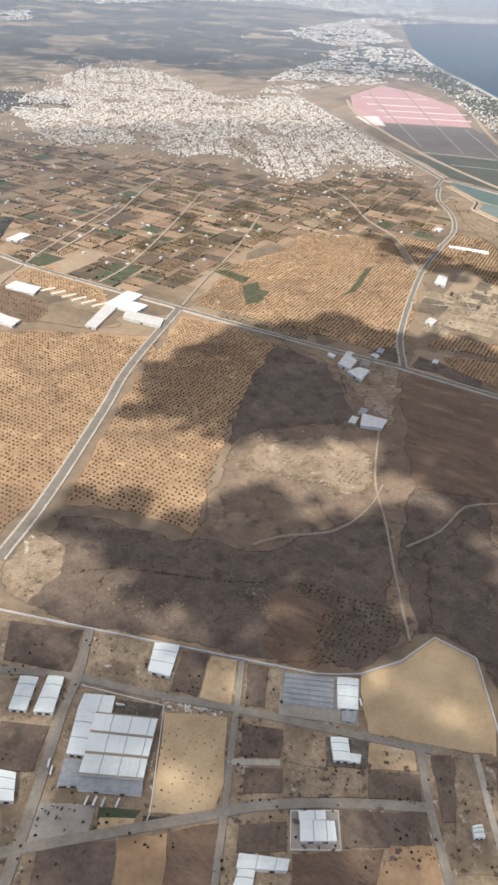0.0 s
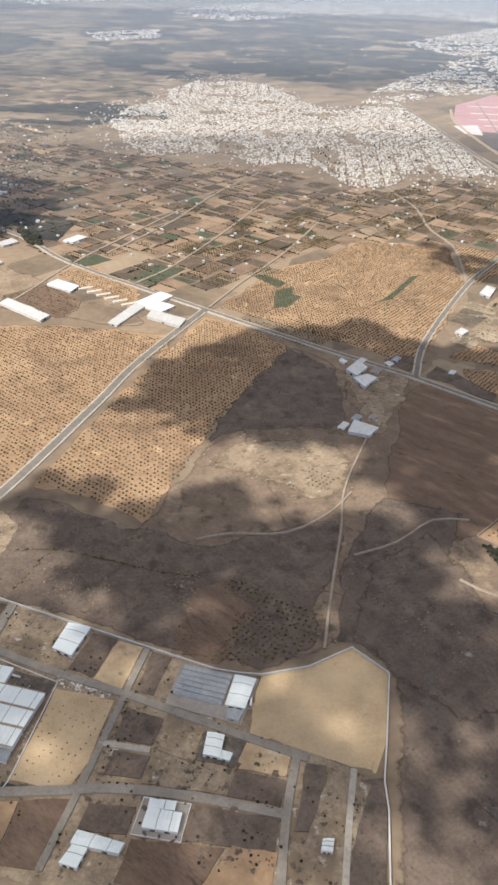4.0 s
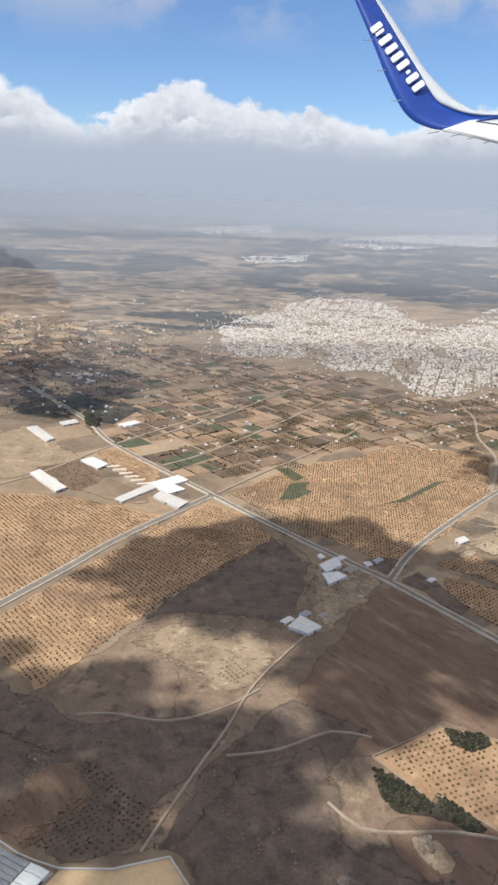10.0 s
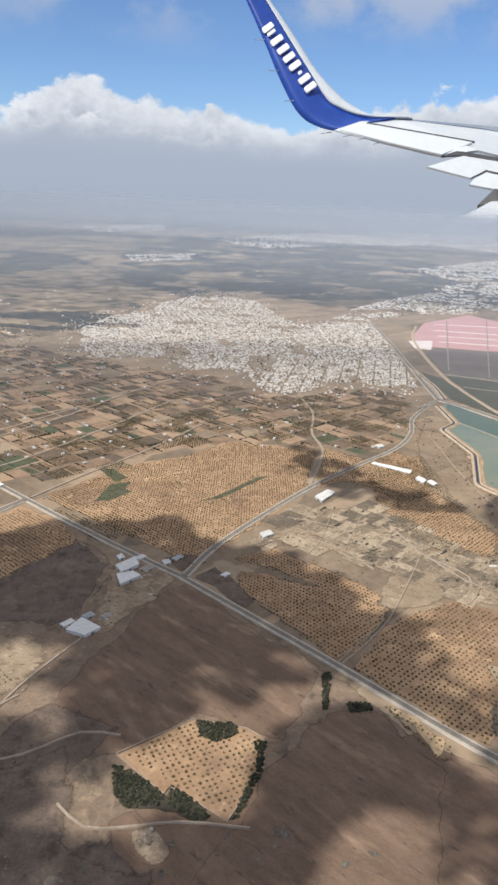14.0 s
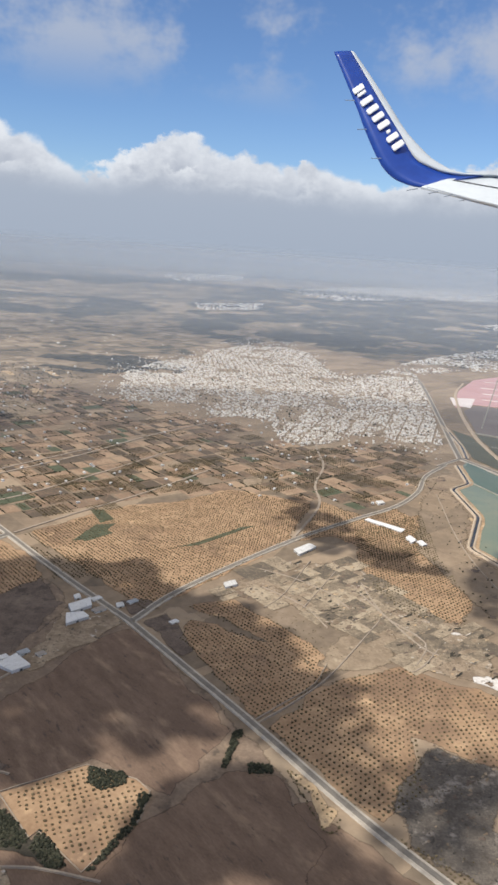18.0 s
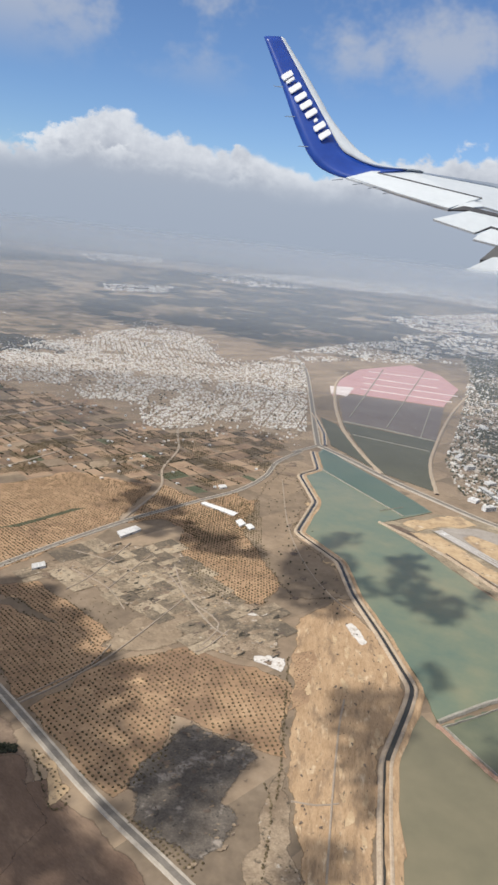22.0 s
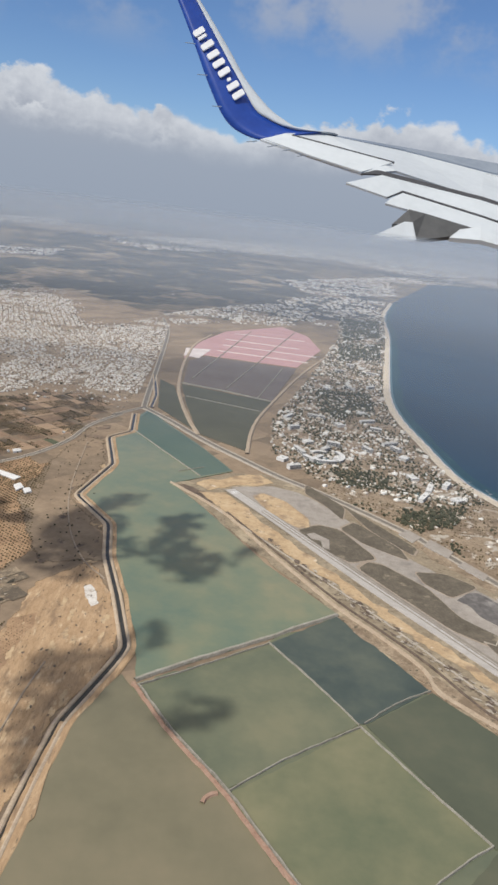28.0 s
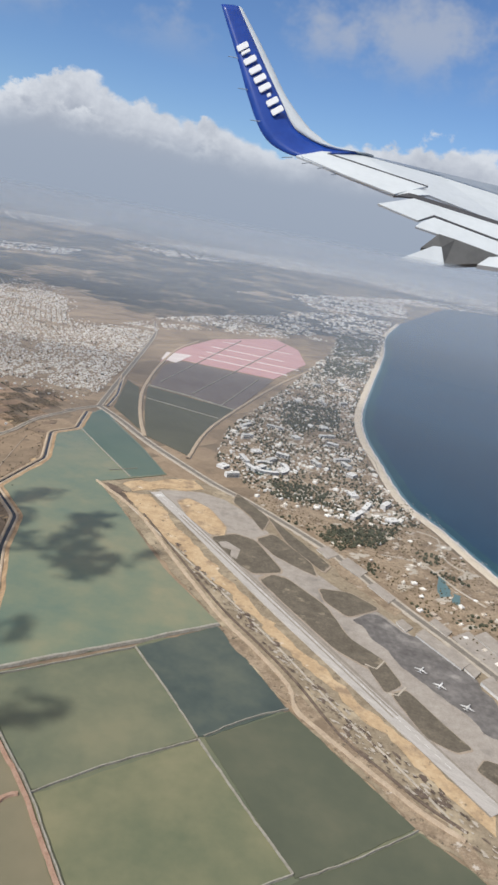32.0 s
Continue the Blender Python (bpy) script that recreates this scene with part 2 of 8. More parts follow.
M_ORANGE = material("orange_soil", [(0.265, 0.166, 0.096), (0.36, 0.235, 0.138), (0.465, 0.316, 0.19)], 0.05, 0.8, bump=0.2, mottle=[((0.225, 0.145, 0.092), 0.045, 0.48, 0.66), ((0.56, 0.38, 0.22), 0.16, 0.56, 0.72)])
M_FALLOW = material("brown_fallow", [(0.15, 0.108, 0.078), (0.21, 0.152, 0.108), (0.29, 0.212, 0.148)], 0.09, 1.3, bump=0.35, mottle=[((0.36, 0.27, 0.18), 0.13, 0.54, 0.70), ((0.11, 0.084, 0.062), 0.25, 0.52, 0.66)])
M_TAN = material("tan_soil", [(0.38, 0.265, 0.155), (0.50, 0.36, 0.215), (0.58, 0.445, 0.285)], 0.08, 1.0, bump=0.2, mottle=[((0.30, 0.215, 0.14), 0.14, 0.50, 0.66), ((0.16, 0.125, 0.085), 0.55, 0.58, 0.70), ((0.62, 0.52, 0.39), 0.25, 0.60, 0.70)])
M_PALE = material("pale_fallow", [(0.215, 0.16, 0.108), (0.30, 0.226, 0.152), (0.385, 0.298, 0.205)], 0.09, 1.2, bump=0.3, mottle=[((0.20, 0.148, 0.10), 0.11, 0.50, 0.66), ((0.46, 0.365, 0.255), 0.2, 0.56, 0.70), ((0.12, 0.094, 0.068), 0.5, 0.58, 0.70)])
M_SAND = material("packed_sand", [(0.42, 0.30, 0.175), (0.50, 0.365, 0.22), (0.55, 0.41, 0.255)], 0.12, 2.0, bump=0.1, mottle=[((0.38, 0.265, 0.155), 0.10, 0.58, 0.72), ((0.22, 0.16, 0.10), 0.3, 0.64, 0.74)])
M_SHORE = material("orange_shore_sand", [(0.31, 0.202, 0.112), (0.425, 0.285, 0.165), (0.53, 0.375, 0.228)], 0.10, 1.0, stretch=(84, 3.5), bump=0.2, mottle=[((0.27, 0.185, 0.115), 0.10, 0.50, 0.66), ((0.17, 0.13, 0.085), 0.5, 0.57, 0.68), ((0.62, 0.48, 0.32), 0.16, 0.56, 0.70)])
M_WASTE = material("pale_waste_ground", [(0.20, 0.148, 0.10), (0.31, 0.235, 0.16), (0.43, 0.34, 0.24)], 0.22, 2.2, bump=0.4, mottle=[((0.21, 0.155, 0.105), 0.16, 0.47, 0.62), ((0.09, 0.075, 0.055), 0.7, 0.56, 0.66), ((0.55, 0.49, 0.42), 0.35, 0.60, 0.68)])
M_GREY = material("grey_burnt_soil", [(0.075, 0.062, 0.051), (0.125, 0.105, 0.086), (0.20, 0.17, 0.138)], 0.16, 2.0, bump=0.4, mottle=[((0.34, 0.29, 0.24), 0.22, 0.53, 0.66), ((0.05, 0.045, 0.038), 0.8, 0.56, 0.66)])
M_WHITE_EARTH = material("white_earth", [(0.48, 0.43, 0.37), (0.66, 0.61, 0.55), (0.76, 0.72, 0.67)], 0.5, 2.5, bump=0.4, mottle=[((0.40, 0.33, 0.26), 0.6, 0.52, 0.62)])
M_GREEN = material("irrigated_crop", [(0.058, 0.066, 0.040), (0.088, 0.098, 0.060), (0.13, 0.138, 0.086)], 0.2, 2.5, bump=0.5)
M_FIELD = material("small_field_soil", [(0.11, 0.085, 0.062), (0.19, 0.130, 0.088), (0.28, 0.188, 0.123), (0.36, 0.252, 0.163)], 0.05, 1.0, vary=0.32, bump=0.3)
M_ROAD = material("asphalt", [(0.15, 0.13, 0.107), (0.20, 0.175, 0.146), (0.255, 0.224, 0.188)], 0.3, 3.0, rough=0.9)
M_STREET = material("dusty_asphalt", [(0.215, 0.185, 0.15), (0.28, 0.243, 0.20), (0.34, 0.298, 0.248)], 0.2, 2.0)
M_VERGE = material("dusty_verge", [(0.33, 0.285, 0.23), (0.44, 0.385, 0.315), (0.52, 0.46, 0.38)], 0.3, 2.0)
M_TRACK = material("dirt_track", [(0.27, 0.215, 0.16), (0.34, 0.275, 0.21), (0.41, 0.335, 0.26)], 0.3, 2.0)
M_CONCRETE = material("concrete", [(0.28, 0.242, 0.204), (0.35, 0.308, 0.265), (0.42, 0.375, 0.325)], 0.15, 2.0, mottle=[((0.24, 0.212, 0.186), 0.10, 0.52, 0.70)])
M_RUNWAY = material("runway_concrete", [(0.36, 0.328, 0.296), (0.45, 0.413, 0.376), (0.54, 0.50, 0.46)], 0.10, 1.5, stretch=(-38, 6.0))
M_ROOF = material("white_sheet_roof", [(0.70, 0.73, 0.70), (0.79, 0.82, 0.79), (0.83, 0.855, 0.825)], 0.4, 2.0, rough=0.6, vary=0.25)
M_WALL = material("white_render", [(0.52, 0.50, 0.47), (0.66, 0.64, 0.61), (0.76, 0.74, 0.71)], 0.6, 3.0, vary=0.3)
M_TOWN = material("town_render", [(0.46, 0.38, 0.30), (0.67, 0.60, 0.51), (0.81, 0.76, 0.68), (0.88, 0.85, 0.80)], 0.05, 0.6, vary=0.42, island=True)
M_FAR = material("far_field_soil", [(0.075, 0.068, 0.052), (0.13, 0.104, 0.076), (0.20, 0.152, 0.104), (0.27, 0.205, 0.14), (0.36, 0.28, 0.195)], 0.0045, 0.02, vary=0.22, island=True, weight=0.7)
# scrub woods, with far cloud shadow put into the same dark colour
M_WOOD_SHADE = material("far_scrub_wood", [(0.030, 0.031, 0.029), (0.046, 0.045, 0.04), (0.068, 0.062, 0.052), (0.11, 0.095, 0.075)], 0.006, 0.03, vary=0.2, island=True)
M_DARK = material("dark_opening", [(0.04, 0.045, 0.05), (0.06, 0.065, 0.07)], 1.0, 3.0, rough=0.4)
M_GRASS = material("dry_airfield_grass", [(0.20, 0.155, 0.105), (0.28, 0.225, 0.155), (0.36, 0.295, 0.21)], 0.12, 1.4, bump=0.3, mottle=[((0.44, 0.36, 0.25), 0.10, 0.52, 0.66), ((0.12, 0.095, 0.07), 0.5, 0.56, 0.68)])
M_INFIELD = material("dark_dry_grass", [(0.095, 0.08, 0.06), (0.135, 0.114, 0.086), (0.19, 0.158, 0.118)], 0.12, 1.4, bump=0.3, mottle=[((0.30, 0.25, 0.18), 0.16, 0.56, 0.70)])
M_APRON = material("stained_tarmac", [(0.10, 0.09, 0.085), (0.155, 0.142, 0.133), (0.23, 0.21, 0.195)], 0.07, 0.6, mottle=[((0.36, 0.33, 0.30), 0.06, 0.56, 0.72)])
M_GREYROOF = material("grey_sheet_roof", [(0.26, 0.27, 0.28), (0.34, 0.35, 0.36), (0.42, 0.43, 0.44)], 0.4, 2.0, rough=0.6)
M_TREE = material("olive_foliage", [(0.085, 0.066, 0.036), (0.13, 0.10, 0.056), (0.175, 0.137, 0.078)], 0.8, 6.0, vary=0.3, island=True, bump=0.5)
M_TREE_DARK = material("dark_foliage", [(0.020, 0.022, 0.014), (0.035, 0.036, 0.022), (0.060, 0.058, 0.037)], 0.6, 6.0, vary=0.3, island=True, bump=0.5)
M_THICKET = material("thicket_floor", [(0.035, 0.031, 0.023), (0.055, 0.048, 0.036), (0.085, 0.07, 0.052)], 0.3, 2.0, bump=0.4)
M_PLOTS = material("old_plot_soil", [(0.13, 0.105, 0.078), (0.21, 0.165, 0.115), (0.32, 0.25, 0.17), (0.43, 0.345, 0.24)], 0.15, 1.6, vary=0.26, island=True, bump=0.3, mottle=[((0.10, 0.082, 0.06), 0.6, 0.55, 0.68)])
M_GARDEN = material("garden_foliage", [(0.048, 0.052, 0.033), (0.075, 0.077, 0.049), (0.11, 0.108, 0.07)], 0.6, 6.0, vary=0.3, island=True, bump=0.5)
M_MARKING = material("road_paint", [(0.66, 0.65, 0.63), (0.74, 0.73, 0.71)], 0.5, 3.0)
M_BEACH = material("beach_sand", [(0.55, 0.46, 0.35), (0.64, 0.55, 0.43), (0.70, 0.62, 0.50)], 0.2, 2.0)
M_BANK = material("canal_bank", [(0.36, 0.28, 0.20), (0.46, 0.36, 0.26), (0.53, 0.43, 0.32)], 0.3, 2.0, bump=0.3)
M_DIKE = material("stone_dike", [(0.22, 0.20, 0.16), (0.31, 0.285, 0.235), (0.42, 0.39, 0.335)], 0.5, 3.0, bump=0.4)
M_REDDIKE = material("red_earth_dike", [(0.28, 0.17, 0.12), (0.36, 0.23, 0.165), (0.42, 0.29, 0.22)], 0.5, 3.0, bump=0.4)
M_PINK = material("pink_brine", [(0.46, 0.235, 0.22), (0.53, 0.29, 0.275), (0.59, 0.36, 0.34)], 0.02, 0.3, rough=0.5, stretch=(-20, 3.0), spec=0.4, vary=0.2)
M_SALT = material("salt_crust", [(0.60, 0.50, 0.48), (0.72, 0.64, 0.61), (0.80, 0.74, 0.71)], 0.1, 1.0)
M_PAN = material("drained_pan", [(0.15, 0.122, 0.112), (0.18, 0.15, 0.138), (0.21, 0.18, 0.165)], 0.02, 0.2, rough=0.8, spec=0.1)


def water(name, stops, scale=0.015, rough=0.22, ripple=0.02, spec=0.35):
    m = material(name, stops, scale, 0.07, rough=rough, spec=spec, weight=0.75)
    nodes, links = m.node_tree.nodes, m.node_tree.links
    n = nodes.new("ShaderNodeTexNoise")
    n.inputs["Scale"].default_value, n.inputs["Detail"].default_value = 1.2, 4
    b = nodes.new("ShaderNodeBump")
    b.inputs["Strength"].default_value, b.inputs["Distance"].default_value = 0.25, ripple
    links.new(nodes["Geometry"].outputs["Position"], n.inputs["Vector"])
    links.new(n.outputs[0], b.inputs["Height"])
    links.new(b.outputs[0], nodes["Principled BSDF"].inputs["Normal"])
    return m


W_GREEN = water("shallow_green_water", [(0.13, 0.175, 0.13), (0.185, 0.21, 0.137), (0.26, 0.245, 0.148)], 0.02)
W_TEAL = water("teal_water", [(0.085, 0.125, 0.095), (0.11, 0.15, 0.115), (0.14, 0.17, 0.125)], 0.015, 0.4, 0.02, 0.2)
W_SLATE = water("slate_water", [(0.05, 0.066, 0.062), (0.075, 0.092, 0.08), (0.118, 0.13, 0.10)], 0.03, 0.4, 0.02, 0.2)
W_OLIVE = water("olive_water", [(0.12, 0.138, 0.082), (0.185, 0.182, 0.105), (0.25, 0.228, 0.132)], 0.022)
W_DEEP = water("dark_green_water", [(0.10, 0.118, 0.082), (0.148, 0.157, 0.10), (0.20, 0.193, 0.118)], 0.022)
W_DARK = water("deep_green_water", [(0.075, 0.085, 0.058), (0.10, 0.107, 0.07), (0.135, 0.132, 0.085)])
W_BROWN = water("silty_brown_water", [(0.14, 0.13, 0.085), (0.185, 0.165, 0.105), (0.23, 0.195, 0.125)])
W_POND = water("grey_pond_water", [(0.085, 0.085, 0.06), (0.105, 0.103, 0.072), (0.13, 0.125, 0.088)], 0.015, 0.55, 0.02, 0.12)
W_SEA = water("sea_water", [(0.003, 0.028, 0.066), (0.005, 0.037, 0.080), (0.009, 0.048, 0.095)], 0.006, 0.5, 0.06, 0.15)
W_SHOAL = water("teal_sea_water", [(0.006, 0.045, 0.068), (0.010, 0.056, 0.080), (0.02, 0.075, 0.095)], 0.03, 0.5, 0.06, 0.15)
W_SHORE = water("shallow_sea_water", [(0.04, 0.11, 0.14), (0.06, 0.14, 0.17), (0.09, 0.18, 0.20)], 0.03, 0.4, 0.05)
W_CANAL = water("canal_water", [(0.035, 0.035, 0.03), (0.055, 0.05, 0.042)], 0.1, 0.2)


# ---- mesh helpers ----
def link_mesh(name, verts, faces, mat, parent=None, label=""):
    me = bpy.data.meshes.new(name)
    me.from_pydata([tuple(v) for v in verts], [], faces)
    me.materials.append(mat)
    me.update()
    ob = new(name, me)
    if parent:
        ob.parent = parent
    if label:
        tagged(ob, label)
    return ob


def part(name, bm, mat, parent, label=""):
    me = bpy.data.meshes.new(name)
    bm.to_mesh(me)
    bm.free()
    me.materials.append(mat)
    ob = new(name, me)
    ob.parent = parent
    if label:
        tagged(ob, label)
    return ob


def rough_edge(pts, step, amount, seed):
    """The outline with points every step metres, pushed about a little."""
    rng, res = random.Random(seed), []
    n = len(pts)
    for i in range(n):
        a, b = Vector(pts[i]), Vector(pts[(i + 1) % n])
        k = max(1, int((b - a).length / step))
        for j in range(k):
            p = a.lerp(b, j / k)
            if amount > 0.3:
                p += Vector((noise.noise(Vector((p.x * 0.17, p.y * 0.17, seed))), noise.noise(Vector((p.x * 0.17, p.y * 0.17, seed + 9.5))))) * 2.2 * amount / 0.45
            if j:
                p += Vector((rng.uniform(-amount, amount), rng.uniform(-amount, amount)))
            res.append((p.x, p.y))
    return res


def sheet(name, pts, mat, z=0.03, label="", category="field", kind="structure", group="", step=2.0, ragged=0.45):
    """A thin slab of ground, water or pavement with its outline, 0.3 m deep."""
    pts = rough_edge(pts, step, ragged, len(name) + int(abs(pts[0][0])))
    bm = bmesh.new()
    face = bm.faces.new([bm.verts.new((x, y, z)) for x, y in pts])
    if face.normal.z < 0:
        face.normal_flip()
    bm.normal_update()
    if face.normal.z < 0:
        bmesh.ops.reverse_faces(bm, faces=[face])
    low = bmesh.ops.extrude_face_region(bm, geom=[face])
    top = [g for g in low["geom"] if isinstance(g, bmesh.types.BMVert)]
    for v in bm.verts:
        if v not in top:
            v.co.z -= 0.3
    bmesh.ops.recalc_face_normals(bm, faces=bm.faces)
    bmesh.ops.triangulate(bm, faces=[f for f in bm.faces if len(f.verts) > 4])
    me = bpy.data.meshes.new(name)
    bm.to_mesh(me)
    bm.free()
    me.materials.append(mat)
    return tagged(new(name, me), label, category, group, kind)


def inside(x, y, poly):
    hit = False
    for i in range(len(poly)):
        (x1, y1), (x2, y2) = poly[i - 1], poly[i]
        if (y1 > y) != (y2 > y) and x < (x2 - x1) * (y - y1) / (y2 - y1) + x1:
            hit = not hit
    return hit


SOFT = {}


def soft_edged(mat):
    """The same soil, thinning out in crumbs towards the rim of its patch."""
    if mat.name not in SOFT:
        m = mat.copy()
        m.name = mat.name + "_thinning"
        nodes, links = m.node_tree.nodes, m.node_tree.links
        rim, pos, grain, add, step = (nodes.new(k) for k in ("ShaderNodeAttribute", "ShaderNodeNewGeometry", "ShaderNodeTexNoise", "ShaderNodeMath", "ShaderNodeMapRange"))
        rim.attribute_name = "rim"
        grain.inputs["Scale"].default_value, grain.inputs["Detail"].default_value, grain.inputs["Roughness"].default_value = 0.45, 8, 0.68
        links.new(pos.outputs["Position"], grain.inputs["Vector"])
        add.operation = "ADD"
        links.new(rim.outputs["Fac"], add.inputs[0])
        links.new(grain.outputs[0], add.inputs[1])
        step.interpolation_type = "SMOOTHSTEP"
        step.inputs[1].default_value, step.inputs[2].default_value = 0.80, 1.10
        links.new(add.outputs[0], step.inputs[0])
        gone, mixed = nodes.new("ShaderNodeBsdfTransparent"), nodes.new("ShaderNodeMixShader")
        links.new(step.outputs[0], mixed.inputs[0])
        links.new(gone.outputs[0], mixed.inputs[1])
        links.new(nodes["Principled BSDF"].outputs[0], mixed.inputs[2])
        links.new(mixed.outputs[0], nodes["Material Output"].inputs[0])
        SOFT[mat.name] = m
    return SOFT[mat.name]


def soft_sheet(name, pts, mat, z, label, category, width, kind="structure"):
    """A patch of soil whose rim, width metres wide, thins out."""
    pts = rough_edge(pts, 3.0, 0.45, len(name) + int(abs(pts[0][0])))
    n = len(pts)
    area = sum(pts[i - 1][0] * pts[i][1] - pts[i][0] * pts[i - 1][1] for i in range(n))
    if area < 0:
        pts = pts[::-1]
    step = max(1.6, width * 0.6, abs(area) ** 0.5 / 60)
    xs, ys = [p[0] for p in pts], [p[1] for p in pts]
    inner = []
    for i in range(int((max(xs) - min(xs)) / step) + 1):
        for j in range(int((max(ys) - min(ys)) / step) + 1):
            x, y = min(xs) + (i + 0.5 * (j % 2)) * step, min(ys) + j * step
            if inside(x, y, pts):
                inner.append((x, y))
    co, _, tris, _, _, _ = geometry.delaunay_2d_cdt([Vector(p) for p in pts + inner], [], [list(range(n))], 1, 1e-4)
    co = np.array([tuple(p) for p in co])
    p0, p1 = np.array(pts), np.array(pts[1:] + pts[:1])
    run = p1 - p0
    t = (((co[:, None] - p0) * run).sum(2) / np.maximum((run ** 2).sum(1), 1e-9)).clip(0, 1)
    away = np.sqrt(((co[:, None] - p0 - t[..., None] * run) ** 2).sum(2)).min(1)
    me = bpy.data.meshes.new(name)
    me.from_pydata([(x, y, z) for x, y in co], [], [tuple(f) if (co[f[1]][0] - co[f[0]][0]) * (co[f[2]][1] - co[f[0]][1]) > (co[f[1]][1] - co[f[0]][1]) * (co[f[2]][0] - co[f[0]][0]) else tuple(f)[::-1] for f in tris])
    rim = me.attributes.new("rim", "FLOAT", "POINT")
    rim.data.foreach_set("value", (away / width).clip(0, 1).astype(np.float32))
    me.update()
    me.materials.append(soft_edged(mat))
    return tagged(new(name, me), label, category, "", kind)


def smooth_line(pts, step=3.0):
    """Points along a Catmull-Rom curve through pts."""
    p = [Vector(q) for q in pts]
    p = [p[0] * 2 - p[1]] + p + [p[-1] * 2 - p[-2]]
    res = []
    for i in range(1, len(p) - 2):
        k = max(2, int((p[i + 1] - p[i]).length / step))
        for j in range(k):
            t = j / k
            res.append(0.5 * (2 * p[i] + (p[i + 1] - p[i - 1]) * t + (2 * p[i - 1] - 5 * p[i] + 4 * p[i + 1] - p[i + 2]) * t * t
                              + (3 * p[i] - p[i - 1] - 3 * p[i + 1] + p[i + 2]) * t ** 3))
    res.append(p[-2])
    return res


def strip_mesh(line, profile):
    """Sweeps a profile of (across, height) along a line."""
    verts, faces, k = [], [], len(profile)
    for i, q in enumerate(line):
        d = (line[min(i + 1, len(line) - 1)] - line[max(i - 1, 0)]).normalized()
        side = Vector((d.y, -d.x))
        verts += [(q.x + side.x * a, q.y + side.y * a, h) for a, h in profile]
        if i:
            o = (i - 1) * k
            faces += [(o + j, o + j + 1, o + k + j + 1, o + k + j) for j in range(k - 1)]
    return verts, [f[::-1] for f in faces]


def road(name, width, pts, mat, z=0.38, verge=0.0, label="", category="road", sharp=False):
    line = [Vector(p) for p in pts] if sharp else smooth_line(pts)
    w = width / 2
    ob = link_mesh(name, *strip_mesh(line, [(-w - 0.1, 0.0), (-w, z), (0, z + 0.04), (w, z), (w + 0.1, 0.0)]), mat)
    tagged(ob, label, category, kind="structure")
    if verge:
        v = w + verge
        link_mesh("verge", *strip_mesh(line, [(-v - 0.15, 0.0), (-v, z - 0.05), (v, z - 0.05), (v + 0.15, 0.0)]), M_VERGE, ob, "pale dusty verge")
    return ob


def dike(name, width, height, pts, mat, label, sharp=False, z=0.0):
    line = [Vector(p) for p in pts] if sharp else smooth_line(pts, 2.0)
    rng = random.Random(len(pts))
    line = [p + Vector((rng.uniform(-0.12, 0.12), rng.uniform(-0.12, 0.12))) for p in line]
    w = width * 0.4
    return tagged(link_mesh(name, *strip_mesh(line, [(-w, z - 0.1), (-w * 0.55, z + height), (w * 0.55, z + height), (w, z - 0.1)]), mat), label, "dike", kind="structure")


def grid_points(poly, du, dv, turn, jitter, seed, skip=0.0):
    rng = random.Random(seed)
    cx, cy = sum(p[0] for p in poly) / len(poly), sum(p[1] for p in poly) / len(poly)
    r = max(math.hypot(p[0] - cx, p[1] - cy) for p in poly)
    c, s = math.cos(radians(turn)), math.sin(radians(turn))
    res = []
    for i in range(-int(r / du) - 1, int(r / du) + 2):
        for j in range(-int(r / dv) - 1, int(r / dv) + 2):
            u, v = i * du + rng.gauss(0, jitter), j * dv + rng.gauss(0, jitter)
            x, y = cx + c * u - s * v, cy + s * u + c * v
            if rng.random() >= skip and inside(x, y, poly):
                res.append((x, y))
    return res


def blob(seed, rings=3, seg=6):
    """Points and faces of one lumpy crown of unit radius, base at 0."""
    rng = random.Random(seed)
    verts, faces = [(0, 0, 0.1)], []
    for i in range(1, rings + 1):
        a = math.pi * i / (rings + 1)
        for j in range(seg):
            b = 2 * math.pi * (j + 0.5 * (i % 2)) / seg
            k = rng.uniform(0.72, 1.2)
            verts.append((math.sin(a) * math.cos(b) * k, math.sin(a) * math.sin(b) * k, 0.75 - 0.7 * math.cos(a) * rng.uniform(0.85, 1.15)))
    verts.append((rng.uniform(-0.2, 0.2), rng.uniform(-0.2, 0.2), 1.5))
    last = len(verts) - 1
    for j in range(seg):
        faces.append((0, 1 + (j + 1) % seg, 1 + j))
        for i in range(rings - 1):
            a, b = 1 + i * seg + j, 1 + i * seg + (j + 1) % seg
            faces.append((a, b, b + seg, a + seg))
        faces.append((1 + (rings - 1) * seg + j, 1 + (rings - 1) * seg + (j + 1) % seg, last))
    return verts, faces


BLOBS = [blob(i) for i in range(7)]


def many_trees(name, points, size, mat, label, seed=1, category="trees", spread=0.25, z=0.0):
    """Many small trees as one mesh: a stub of trunk and a lumpy crown each."""
    rng = random.Random(seed)
    verts, faces = [], []
    for x, y in points:
        bv, bf = rng.choice(BLOBS)
        s = size * rng.uniform(1 - spread, 1 + spread)
        h = s * rng.uniform(0.8, 1.15)
        a = rng.uniform(0, 6.28)
        c, n = math.cos(a), math.sin(a)
        o = len(verts)
        verts += [(x + (c * p - n * q) * s, y + (n * p + c * q) * s, z + r * h) for p, q, r in bv]
        faces += [tuple(o + k for k in f) for f in bf]
    return tagged(link_mesh(name, verts, faces, mat), label, category, kind="stuff")


